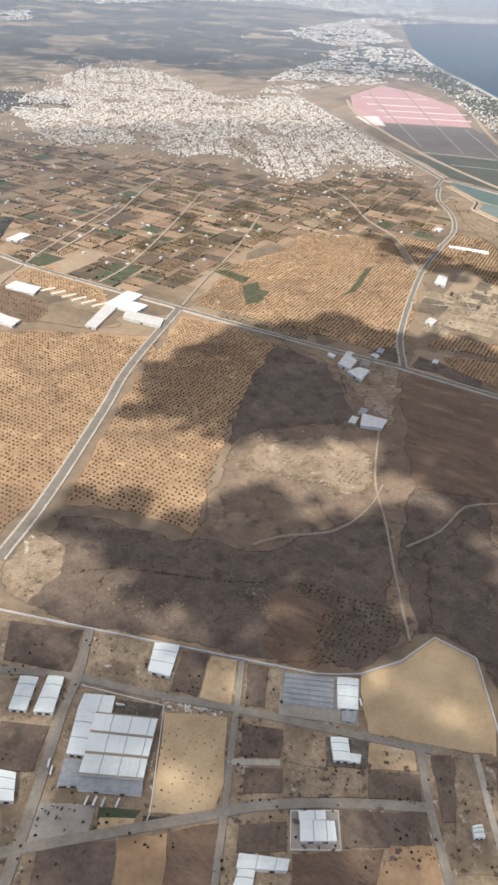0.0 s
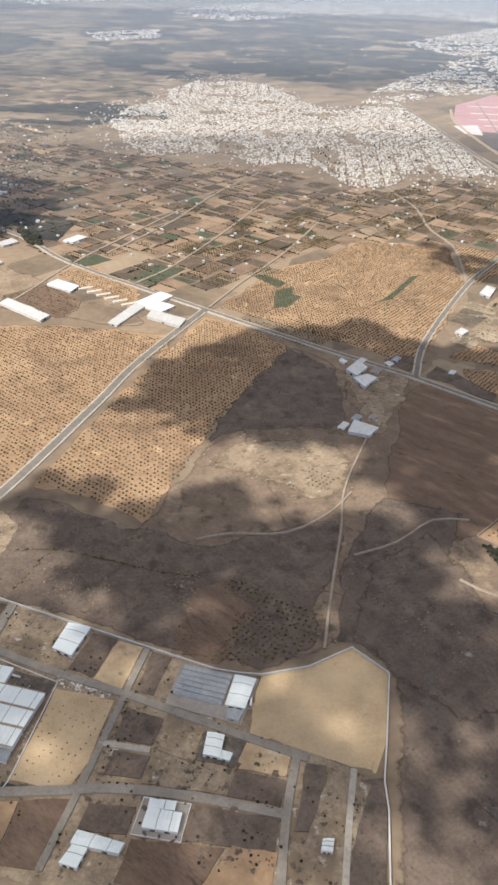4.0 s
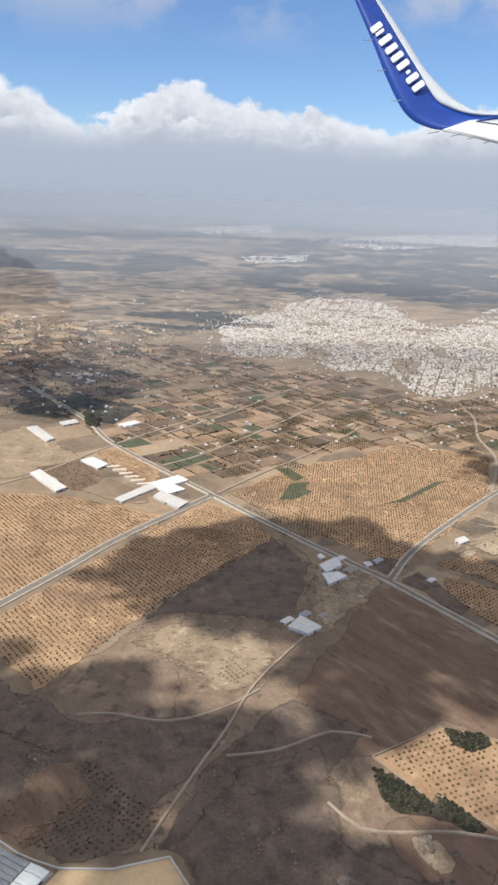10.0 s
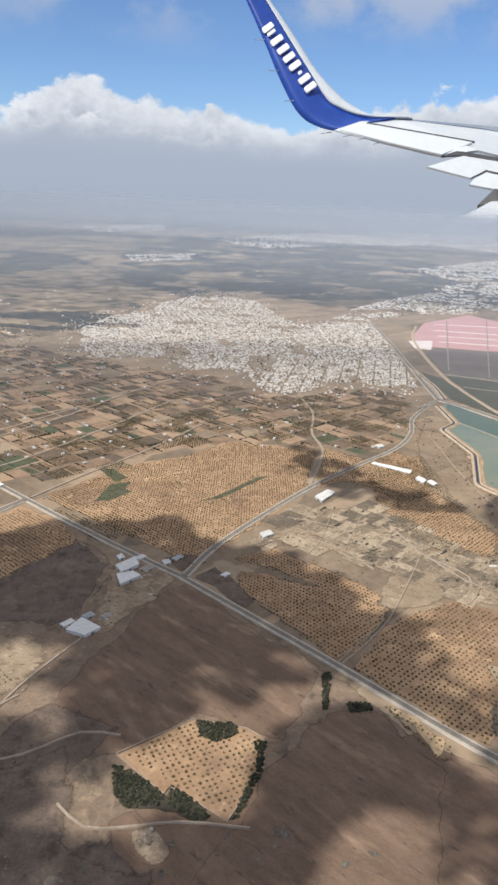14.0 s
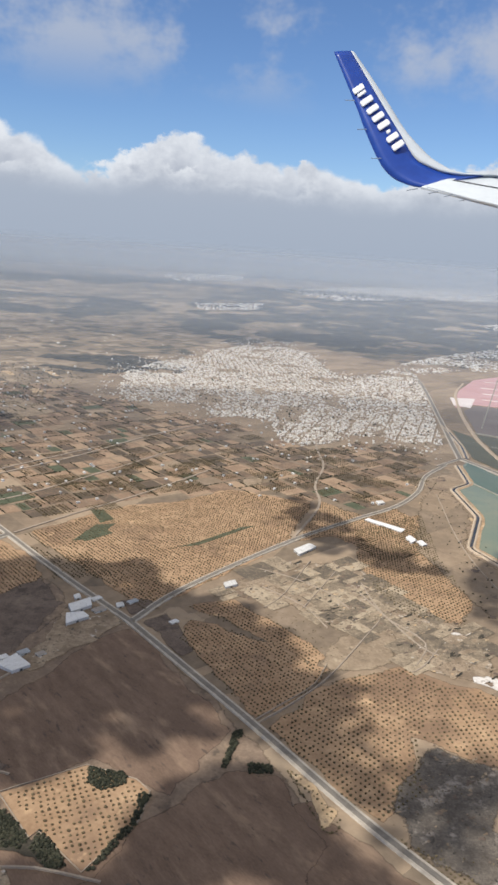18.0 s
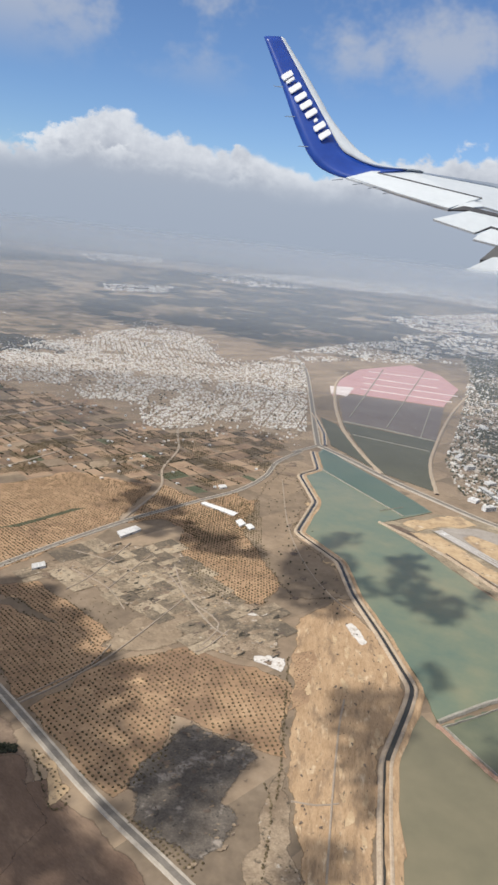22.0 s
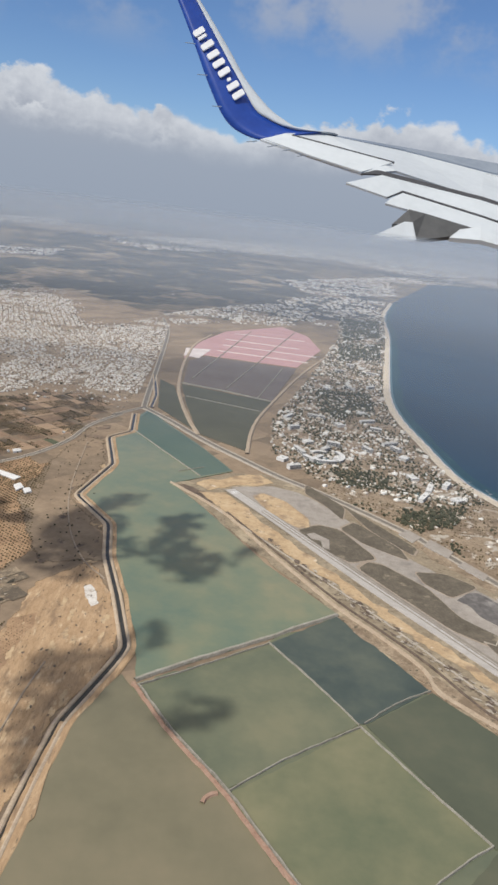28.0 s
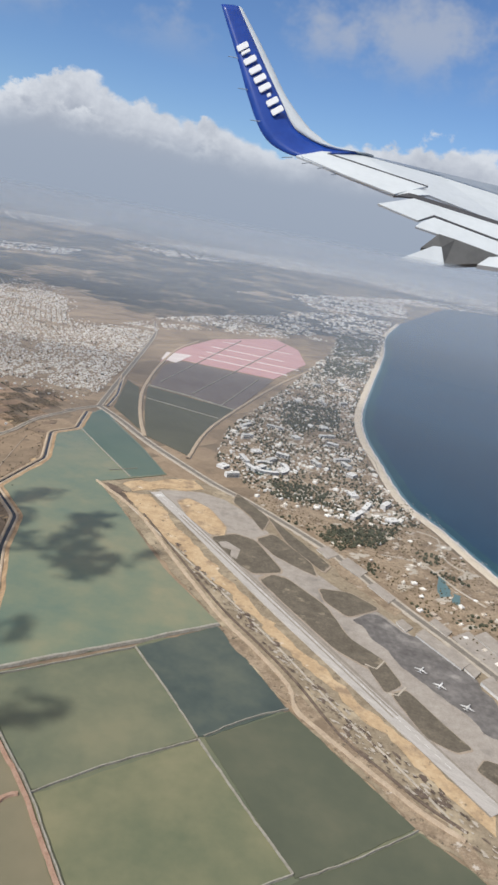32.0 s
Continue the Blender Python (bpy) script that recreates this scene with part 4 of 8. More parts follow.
GROVES = [
    ("olive_grove", [(-177.3, 211.8), (-114.1, 219.1), (-97.8, 215.8), (-76.8, 208.3), (-94.4, 176.7), (-111.1, 140.1), (-120.4, 126.6), (-148.1, 125.0)], 1.56, 1.35, 48, 0.35),
    ("olive_grove", [(-66.5, 223.7), (-51.0, 215.0), (-41.6, 202.3), (-62.0, 167.4), (-70.1, 150.0), (-82.0, 121.7), (-95.9, 130.2), (-106.6, 135.5), (-91.9, 172.1), (-80.7, 197.7)], 1.56, 1.40, 48, 0.35),
    ("olive_grove", [(-61.4, 233.7), (-35.3, 272.6), (-19.3, 281.2), (1.0, 305.8), (37.2, 298.7), (30.5, 256.1), (10.6, 217.8), (-6.1, 191.1), (-31.6, 211.8)], 1.66, 1.51, 48, 0.39),
    ("olive_grove", [(5.3, 196.1), (17.0, 203.4), (35.8, 191.0), (46.4, 178.9), (43.9, 172.6), (28.8, 184.1)], 1.66, 1.51, 48, 0.37),
    ("olive_grove", [(41.1, 303.7), (57.6, 291.0), (72.2, 305.2), (81.9, 286.8), (81.8, 258.2), (64.5, 246.5), (47.0, 266.2), (33.8, 255.9)], 1.87, 1.66, 50, 0.45),
    ("olive_grove", [(7.0, 189.2), (29.0, 182.9), (45.4, 172.5), (47.7, 171.4), (41.3, 157.4), (32.2, 147.7), (21.5, 159.5), (7.3, 178.0)], 1.61, 1.40, 46, 0.36),
    ("olive_grove", [(49.4, 168.1), (65.9, 177.4), (75.9, 172.3), (67.9, 147.8), (67.3, 130.1), (58.4, 122.1), (54.0, 124.2), (34.4, 144.9)], 1.72, 1.56, 46, 0.39),
    ("olive_grove", [(75.9, 172.3), (91.2, 170.3), (94.4, 166.3), (92.0, 138.5), (84.6, 142.2), (69.2, 148.5)], 1.72, 1.66, 20, 0.39),
    ("olive_grove", [(55.0, 272.4), (82.4, 300.6), (85.2, 254.8), (91.3, 221.4), (86.5, 205.4), (69.9, 208.2), (61.7, 220.6), (55.6, 246.1)], 1.77, 1.56, 50, 0.42),
    ("olive_plot", [(-12.3, 114.3), (-0.2, 124.2), (10.6, 122.3), (13.6, 119.2), (13.5, 113.0), (7.8, 101.1), (-2.8, 107.8)], 1.56, 1.56, 30, 0.38),
    ("young_trees", [(-94.9, 79.2), (-85.8, 77.1), (-88.8, 65.8), (-90.9, 62.4), (-98.8, 64.8), (-96.5, 73.4)], 1.25, 1.15, 60, 0.2),
    ("olive_plot", [(-65.2, 94.9), (-60.5, 96.2), (-58.1, 91.0), (-59.3, 83.6), (-68.7, 84.1)], 1.25, 1.25, 45, 0.31),
    ("olive_plot", [(-66.7, 104.6), (-59.9, 101.2), (-63.6, 96.7), (-67.1, 99.4)], 1.14, 1.14, 45, 0.28),
    ("olive_plot", [(-45.3, 139.8), (-40.2, 134.6), (-42.4, 130.6), (-46.9, 133.3)], 1.14, 1.14, 45, 0.28),
    ("orchard_rows", [(95.1, 181.3), (101.0, 183.7), (97.4, 159.5), (94.7, 157.3)], 0.94, 0.94, 60, 0.20),
    ("barn_orchard", [(-119.9, 265.6), (-106.7, 271.1), (-89.4, 245.5), (-91.9, 235.8), (-108.7, 252.2)], 1.7, 1.5, 48, 0.4),
    ("barn_orchard", [(-134.4, 242.9), (-122.0, 253.1), (-110.3, 240.7), (-107.6, 229.8), (-114.4, 226.5), (-133.0, 234.3)], 1.7, 1.5, 48, 0.4),
    ("olive_plot", [(-65.7, 104.5), (-60.6, 101.1), (-54.0, 96.3), (-49.2, 93.7), (-51.5, 87.8), (-57.5, 83.4), (-61.8, 83.1), (-57.1, 93.7), (-65.8, 101.2)], 1.45, 1.35, 62, 0.36),
    ("roadside_olives", [(60.7, 118.7), (66.5, 116.4), (79.2, 108.3), (76.6, 105.6), (65.1, 113.5)], 1.35, 1.25, 46, 0.35),
    ("roadside_olives", [(39.4, 134.4), (51.2, 121.1), (50.4, 118.5), (41.7, 129.4)], 1.35, 1.56, 46, 0.34),
    ("olive_grove", [(-189.8, 323.5), (-167.9, 339.4), (-132.4, 308.2), (-151.2, 295.2), (-178.1, 297.7)], 1.87, 1.72, 48, 0.39),
    ("olive_grove", [(-56.3, 225.5), (-42.5, 218.8), (-35.4, 224.9), (-20.8, 210.0), (-38.0, 202.7)], 1.66, 1.56, 48, 0.39),
]
for k, (name, poly, du, dv, turn, size) in enumerate(GROVES):
    f = 1.0 if size < 0.3 else 0.80
    pts = grid_points(poly, du * f, dv * f, turn, 0.09, k, 0.07)
    many_trees(name, pts, size * (0.72 if f < 1 else 0.75), M_TREE, "rows of small round olive trees on bare soil", k)

# ---- roads ----
road("main_road", 1.2, [(-208.1, 378.1), (-166.0, 334.5), (-136.0, 303.0), (-115.3, 275.7), (-67.4, 232.9), (-34.6, 204.5), (-8.6, 183.7), (-8.1, 183.2), (13.7, 162.4), (30.6, 146.2), (54.1, 122.7), (71.4, 107.6), (82.0, 98.3), (97.0, 84.0)], M_ROAD, verge=0.6, label="two-lane asphalt road with pale dusty verges")
road("grove_road", 1.8, [(-66.4, 232.2), (-86.7, 194.1), (-96.3, 170.7), (-110.6, 137.6), (-120.1, 119.2)], M_ROAD, verge=0.5, label="straight asphalt road between olive groves")
road("town_road", 1.3, [(-8.1, 183.2), (1.9, 207.5), (30.7, 254.5), (54.3, 285.0), (72.7, 307.6), (84.0, 331.5), (90.1, 358.0), (103.0, 383.6), (98.1, 378.5), (112.5, 398.7)], M_ROAD, verge=0.5, label="asphalt road that bends along the groves towards the town")
road("edge_road", 1.9, [(112.5, 398.7), (112.6, 439.8), (113.2, 495.3), (113.6, 643.0), (106.1, 718.9)], M_ROAD, verge=0.7, label="straight road along the town's edge")
road("causeway_road", 2.0, [(112.5, 398.7), (127.2, 378.7), (145.0, 350.8), (163.2, 327.1), (179.5, 307.3), (192.7, 294.8), (210.3, 275.1), (225.7, 255.9), (226.8, 253.8), (242.4, 226.8), (255.7, 205.8), (264.9, 190.1)], M_ROAD, verge=1.2, label="road on the causeway past the airfield")
road("farm_lane", 0.9, [(-103.6, 287.3), (-78.4, 330.6), (-63.2, 365.6), (-46.8, 398.3), (-27.0, 429.5)], M_TRACK, 0.34, label="pale farm lane between plots")
road("farm_lane", 0.9, [(-90.9, 255.7), (-78.5, 272.2), (-60.7, 306.7), (-49.0, 331.8), (-31.8, 370.3)], M_TRACK, 0.34, label="pale farm lane between plots")
road("farm_lane", 0.8, [(-65.3, 233.8), (-51.6, 258.9), (-33.9, 288.6), (-12.5, 332.2)], M_TRACK, 0.34, label="pale farm lane beside the grove")
road("farm_lane", 0.9, [(-143.2, 220.7), (-130.4, 239.9), (-115.3, 275.7), (-92.8, 317.3), (-73.6, 351.3)], M_TRACK, 0.34, label="pale farm lane past the barns")
road("town_lane", 1.0, [(31.1, 254.5), (40.0, 297.5), (37.2, 325.4), (39.8, 359.1), (34.6, 398.5), (38.1, 448.4), (45.3, 522.1)], M_TRACK, 0.34, label="winding pale lane into the town")
road("dirt_track", 0.34, [(-40.8, 109.2), (-31.3, 112.7), (-21.8, 119.5), (-13.9, 119.2)], M_TRACK, 0.34, label="pale dirt track across scrub")
road("dirt_track", 0.42, [(-28.7, 152.5), (-38.1, 132.1), (-42.0, 116.7), (-45.4, 105.1), (-48.2, 94.9), (-50.6, 85.8)], M_TRACK, 0.34, label="pale dirt track across scrub")
road("dirt_track", 0.34, [(32.2, 146.4), (40.0, 156.6), (48.5, 171.0), (61.4, 201.7)], M_TRACK, 0.34, label="pale dirt track between groves")
road("dirt_track", 0.43, [(55.9, 219.0), (63.1, 205.6), (72.4, 189.7), (76.8, 186.3)], M_TRACK, 0.34, label="pale dirt track across waste ground")
road("dirt_track", 0.37, [(77.0, 189.4), (71.9, 179.4), (68.8, 175.9)], M_TRACK, 0.34, label="pale dirt track across waste ground")
road("dirt_track", 0.37, [(-71.8, 115.0), (-65.5, 116.6), (-53.4, 116.6), (-43.5, 122.6), (-37.2, 129.8)], M_TRACK, 0.34, label="pale dirt track across scrub")
road("dirt_track", 0.37, [(-21.7, 101.5), (-16.1, 96.9), (-9.4, 97.2), (0.0, 98.9), (11.6, 98.3)], M_TRACK, 0.34, label="pale dirt track round the plot")

for pts in ([(22.6, 228.0), (33.6, 224.4), (45.4, 216.8), (52.6, 207.3)], [(39.2, 239.3), (32.4, 211.5), (27.5, 201.2)], [(48.0, 232.8), (39.0, 204.1)], [(25.3, 214.9), (38.4, 206.0), (46.6, 193.8)], [(56.4, 226.6), (62.8, 206.2), (71.9, 195.9)], [(46.8, 174.6), (44.0, 164.6), (36.4, 154.0), (31.0, 146.7)]):
    road("dirt_track", 0.25, pts, M_TRACK, 0.34, label="narrow pale track across waste ground")

# ---- lake, basins, dikes ----
sheet("lake_bed", [(129.6, 156.6), (162.1, 178.4), (184.2, 194.1), (202.0, 161.3), (212.1, 142.2), (226.7, 129.3), (238.1, 118.9), (242.0, 108.9), (159.7, 91.7), (105.0, 60.0), (113.4, 102.4), (117.0, 138.9)], W_DEEP, 0.2, "dark shallow water of the salt basins", "lake")
A = [(111.0, 381.2), (115.3, 394.0), (142.3, 343.7), (158.1, 309.9), (132.5, 288.9), (145.2, 266.7), (165.6, 224.5), (184.6, 196.0), (162.2, 179.8), (129.4, 158.7), (127.6, 178.4), (122.6, 197.0), (116.8, 220.0), (114.4, 246.2), (99.9, 268.5), (108.9, 305.0), (102.4, 338.0), (111.5, 351.0)]
sheet("salt_lake_basin", A, W_GREEN, 0.32, "wide shallow green salt lake", "lake", ragged=0.15)
sheet("salt_lake_basin", [(111.9, 380.5), (115.5, 390.7), (142.3, 342.9), (157.4, 310.4), (143.9, 300.4), (111.9, 354.4)], W_TEAL, 0.34, "teal corner of the salt lake behind a low dike", "lake", ragged=0.15)
sheet("salt_lake_basin", [(163.6, 178.6), (184.3, 194.7), (194.2, 177.3), (202.3, 162.2), (183.3, 148.0), (181.3, 147.8)], W_SLATE, 0.30, "dark slate-coloured salt basin", "lake", ragged=0.15)
sheet("salt_lake_basin", [(130.3, 156.0), (162.8, 177.7), (181.4, 147.8), (150.1, 125.7)], W_DEEP, 0.31, "green salt basin between dikes", "lake", ragged=0.15)
sheet("salt_lake_basin", [(150.2, 124.2), (181.4, 146.4), (200.6, 115.0), (189.1, 107.5), (177.5, 98.1), (164.1, 97.5)], W_OLIVE, 0.30, "olive-green salt basin between dikes", "lake", ragged=0.15)
sheet("salt_lake_basin", [(182.9, 147.5), (202.8, 161.5), (226.9, 130.0), (207.4, 117.4), (201.0, 114.2)], W_DARK, 0.32, "dark green salt basin below the airfield", "lake", ragged=0.15)
sheet("salt_lake_basin", [(201.3, 113.6), (207.8, 116.9), (227.4, 128.7), (232.9, 124.2), (238.1, 118.9), (241.8, 111.0), (190.6, 103.7)], W_DARK, 0.29, "dark green salt basin", "lake", ragged=0.15)
sheet("salt_lake_basin", [(129.5, 154.5), (148.9, 125.3), (160.2, 104.9), (160.0, 70.0), (120.0, 70.0), (109.4, 87.4), (110.5, 100.4), (111.4, 110.9), (113.1, 122.0), (114.5, 133.3), (117.0, 144.4), (125.9, 160.5)], W_BROWN, 0.28, "silty brown salt basin", "lake", ragged=0.15)
sheet("salt_pond", [(117.3, 468.9), (126.5, 454.7), (132.0, 414.9), (140.1, 366.1), (120.0, 401.6)], W_POND, 0.3, "narrow slate pond beside a sand bank", "lake", ragged=0.15)
sheet("salt_pan", [(131.2, 461.4), (185.8, 439.4), (181.0, 422.0), (172.0, 384.4), (165.7, 340.0), (142.1, 361.0), (135.1, 416.2)], W_POND, 0.3, "grey-green salt pan", "salt pan", ragged=0.15)
sheet("salt_pan", [(134.3, 534.6), (146.5, 558.0), (214.4, 548.7), (186.7, 441.1), (132.1, 466.4)], M_PAN, 0.31, "dark drained salt pan", "salt pan", ragged=0.15)
sheet("salt_pan", [(129.9, 544.5), (137.4, 604.1), (164.8, 684.0), (224.1, 752.5), (244.5, 709.1), (246.5, 638.9), (214.9, 553.0), (146.5, 562.4)], M_PINK, 0.30, "pink brine salt pan", "salt pan", ragged=0.15)
sheet("salt_crust", [(129.7, 552.9), (131.0, 583.1), (150.6, 587.6), (141.5, 548.9)], M_SALT, 0.36, "white salt crust in the pink pan's corner", "salt", ragged=0.15)
for pts in ([(163.7, 641.9), (226.8, 632.5)], [(160.6, 613.3), (237.5, 604.2)], [(155.5, 585.7), (226.6, 575.8)], [(172.4, 676.8), (237.6, 677.4)]):
    dike("salt_line", 1.6, 0.5, pts, M_SALT, "thin white salt line across the pink pan", True, 0.2)
for pts in ([(189.3, 700.9), (137.3, 478.4)], [(233.6, 724.5), (158.9, 460.4)], [(202.9, 540.9), (177.4, 442.7)]):
    dike("pan_dike", 1.4, 0.5, pts, M_DIKE, "low earth dike between salt pans", True, 0.2)
dike("pan_dike", 1.6, 0.6, [(131.1, 464.4), (158.8, 454.4), (186.6, 439.7)], M_DIKE, "pale dike between grey and dark pans", True, 0.2)
dike("pan_dike", 0.8, 0.5, [(134.7, 431.6), (177.2, 414.4)], M_DIKE, "low dike in the grey pan", True, 0.2)
dike("lake_dike", 0.7, 0.5, [(111.3, 355.1), (127.0, 328.0), (143.9, 299.8)], M_DIKE, "thin stone dike across the lake", True, 0.2)
dike("lake_dike", 0.5, 0.45, [(134.3, 303.3), (145.6, 311.4)], M_DIKE, "short stone dike in the lake", True, 0.2)
dike("causeway", 1.6, 0.6, [(129.2, 158.3), (141.3, 167.0), (162.2, 180.3), (172.3, 187.6), (184.5, 195.6)], M_DIKE, "long stone dike across the lake", False, 0.2)
dike("causeway", 0.5, 0.5, [(130.0, 156.4), (141.3, 163.5), (162.9, 178.0)], M_DIKE, "lower stone bank beside the long dike", False, 0.2)
dike("basin_dike", 0.45, 0.45, [(163.0, 178.5), (173.4, 161.5), (181.3, 147.2)], M_DIKE, "thin stone dike between basins", False, 0.2)
dike("basin_dike", 0.5, 0.45, [(150.3, 125.0), (162.2, 134.4), (177.3, 144.2), (181.5, 146.8)], M_DIKE, "thin stone dike between basins", False, 0.2)
dike("basin_dike", 0.5, 0.45, [(182.6, 147.9), (192.0, 155.9), (202.6, 162.3)], M_DIKE, "thin stone dike between basins", False, 0.2)
dike("basin_dike", 0.55, 0.5, [(181.5, 146.8), (190.6, 131.1), (200.6, 114.9)], M_DIKE, "thin stone dike between basins", False, 0.2)
dike("basin_dike", 0.55, 0.45, [(200.6, 114.9), (194.7, 111.4), (187.8, 106.5), (177.5, 98.1)], M_DIKE, "thin stone dike between basins", False, 0.2)
dike("basin_dike", 0.45, 0.45, [(201.8, 114.1), (213.1, 120.2), (227.3, 129.4)], M_DIKE, "thin stone dike between basins", False, 0.2)
dike("red_dike", 1.3, 0.6, [(128.9, 157.1), (138.2, 140.9), (148.9, 125.6), (159.5, 107.4), (170.0, 89.4)], M_REDDIKE, "reddish earth dike between salt basins", False, 0.2)
dike("red_dike", 0.5, 0.75, [(130.3, 156.4), (139.0, 141.3), (150.1, 125.4), (160.3, 107.5), (170.7, 89.4)], M_DIKE, "stone facing of the reddish dike", False, 0.2)
dike("dike_spur", 1.6, 0.5, [(148.4, 124.4), (146.5, 123.7), (145.4, 121.7)], M_REDDIKE, "short earth spur off the dike", False, 0.2)
dike("sand_bank", 3.2, 0.7, [(142.7, 357.4), (137.4, 382.5), (132.6, 415.2), (129.9, 447.5), (129.7, 486.3), (131.4, 533.1), (137.4, 599.1), (151.6, 656.9)], M_BANK, "winding pale sand bank between pans", False, 0.15)
dike("shore_bank", 3.0, 0.7, [(165.5, 335.8), (170.6, 376.7), (180.7, 418.2), (213.2, 521.6), (248.8, 615.2)], M_BANK, "pale bank along the salt pans", False, 0.15)
def corner_line(pts, step=2.0, rounds=2):
    """A line of straight stretches with slightly rounded corners."""
    p = [Vector(q) for q in pts]
    for _ in range(rounds):
        p = [p[0]] + [a.lerp(b, t) for a, b in zip(p, p[1:]) for t in (min(0.25, 1.6 / (b - a).length), 1 - min(0.25, 1.6 / (b - a).length))] + [p[-1]]
    res = []
    for a, b in zip(p, p[1:]):
        k = max(1, int((b - a).length / step))
        res += [a.lerp(b, j / k) for j in range(k)]
    return res + [p[-1]]


for name, pts in (("canal", [(108.9, 384.0), (110.2, 353.0), (100.8, 341.0), (106.9, 305.0), (97.9, 268.0), (112.4, 245.0), (114.9, 221.0), (120.7, 197.0), (125.8, 171.5), (123.0, 163.0), (114.7, 142.0), (112.2, 125.0), (109.6, 104.0), (107.8, 79.0)]), ("canal", [(113.2, 478.2), (117.4, 428.2), (116.4, 400.2)])):
    line = corner_line(pts)
    tagged(link_mesh(name, *strip_mesh(line, [(-0.62, 0.13), (0.62, 0.13)]), W_CANAL), "narrow canal of dark still water", "canal", kind="structure")
    for side in (-1, 1):
        tagged(link_mesh("canal_bank", *strip_mesh(line, [(side * 0.62 - 0.1 * side, 0.05), (side * 0.62, 0.4), (side * 0.95, 0.6), (side * 1.35, 0.5), (side * 1.75, 0.02)][::1 if side > 0 else -1]), M_BANK), "pale earth bank of the canal", "canal bank", kind="structure")

    if pts[0][1] > 0 and len(pts) > 8:
        rng = random.Random(3)
        edge = [p + Vector((0.5 * noise.noise(Vector((p.x * 0.12, p.y * 0.12, 1.0))), 0)) for p in line]
        tagged(link_mesh("canal_track", *strip_mesh(edge, [(-3.1, 0.15), (-2.7, 0.37), (-1.5, 0.43)]), M_SHORE), "sandy track between canal and lake", "track", kind="structure")
sheet("sand_spit", [(114.7, 142.2), (116.3, 142.1), (115.5, 133.7), (115.0, 121.6), (115.0, 116.2), (112.9, 112.7), (111.5, 106.0), (109.7, 105.8), (112.0, 125.4)], M_SHORE, 0.40, "orange sand spit at the lake's edge", "shore", ragged=0.2)

# ---- sea and shore ----
COAST = [(640.0, 1640.0), (430.0, 1127.0), (374.0, 940.0), (340.0, 775.0), (297.6, 599.9), (272.9, 494.8), (265.0, 436.0), (265.0, 383.0), (267.0, 328.0), (277.0, 298.0), (287.0, 262.0)]
tail = [(300, 225), (318, 180), (345, 120), (420, 0), (560, -200), (2000, -900)]
line = COAST + tail
far = [(4300, -1200), (4300, 2000), (2300, 2700), (1300, 2080), (880, 1800)]
sheet("sea", line + far, W_SEA, 0.10, "calm deep blue bay", "sea", step=40, ragged=0.3)
coast = smooth_line(line[1:-1], 4.0)
shoal = [p + Vector((noise.noise(Vector((p.x * 0.03, p.y * 0.03, 8.0))) * 2.5, 0)) for p in coast]
tagged(link_mesh("shoal", *strip_mesh(shoal, [(-8.5, 0.105), (-3.0, 0.105), (-0.5, 0.105)]), W_SHOAL), "teal water over the shoal along the beach", "water", kind="structure")
tagged(link_mesh("shallows", *strip_mesh(coast, [(-2.8, 0.12), (1.0, 0.12)]), W_SHORE), "turquoise shallows along the beach", "water", kind="structure")
tagged(link_mesh("beach", *strip_mesh(coast, [(-0.3, 0.1), (0.0, 0.16), (2.0, 0.3), (4.2, 0.1)]), M_BEACH), "pale sandy beach", "beach", kind="structure")
foam = [p + Vector((math.sin(i * 1.7) * 0.3, math.cos(i * 2.3) * 0.3)) for i, p in enumerate(coast)]
tagged(link_mesh("surf_line", *strip_mesh(foam, [(-1.1, 0.13), (-0.6, 0.17), (-0.3, 0.13)]), M_SALT), "thin white line of surf", "surf", kind="structure")
NEARSHORE = [(286.5, 262.0), (276.5, 298.0), (267.5, 328.0), (271.5, 328.0), (281.0, 299.0), (291.0, 263.0), (304.5, 226.0), (299.5, 225.5)]
patches("breakers", NEARSHORE, 130, 0.08, 1.1, M_SALT, 0.14, "small white breakers off the beach", 611, "surf", (-70, 3.2))

# ---- airfield ----
sheet("airfield", [(132.7, 289.5), (157.2, 307.1), (170.4, 310.1), (191.4, 296.4), (226.2, 249.1), (244.6, 219.6), (263.9, 187.3), (300.0, 120.0), (280.0, 95.0), (240.6, 119.3), (226.9, 130.0), (202.9, 163.0), (184.1, 195.8)], M_GRASS, 0.22, "dry grass of the airfield", "airfield")
sheet("infield", [(138.5, 289.0), (152.4, 278.6), (149.0, 271.3), (133.9, 286.8)], M_SCRUB, 0.30, "dark corner of the airfield", "airfield")
sheet("verge_scrub", [(184.2, 194.4), (187.4, 194.4), (209.7, 163.5), (231.1, 135.3), (241.7, 122.3), (240.6, 119.3), (227.0, 130.3), (202.9, 163.6)], M_WASTE, 0.31, "pale scrub between dike and runway", "airfield")
sheet("dry_strip", [(143.3, 283.1), (154.2, 284.6), (169.1, 254.9), (188.8, 219.7), (204.6, 194.9), (217.7, 174.5), (235.4, 151.3), (246.1, 135.2), (244.1, 130.4), (233.7, 145.5), (221.6, 163.5), (203.9, 187.6), (185.2, 216.9), (170.0, 236.7), (150.5, 270.0)], M_TAN, 0.36, "tan strip of dry grass beside the runway", "airfield")
sheet("dry_head", [(142.3, 292.4), (158.7, 304.4), (169.6, 309.1), (175.0, 300.0), (160.0, 293.0), (152.0, 288.0), (146.0, 284.0)], M_TAN, 0.365, "tan dry grass at the runway's head", "airfield")
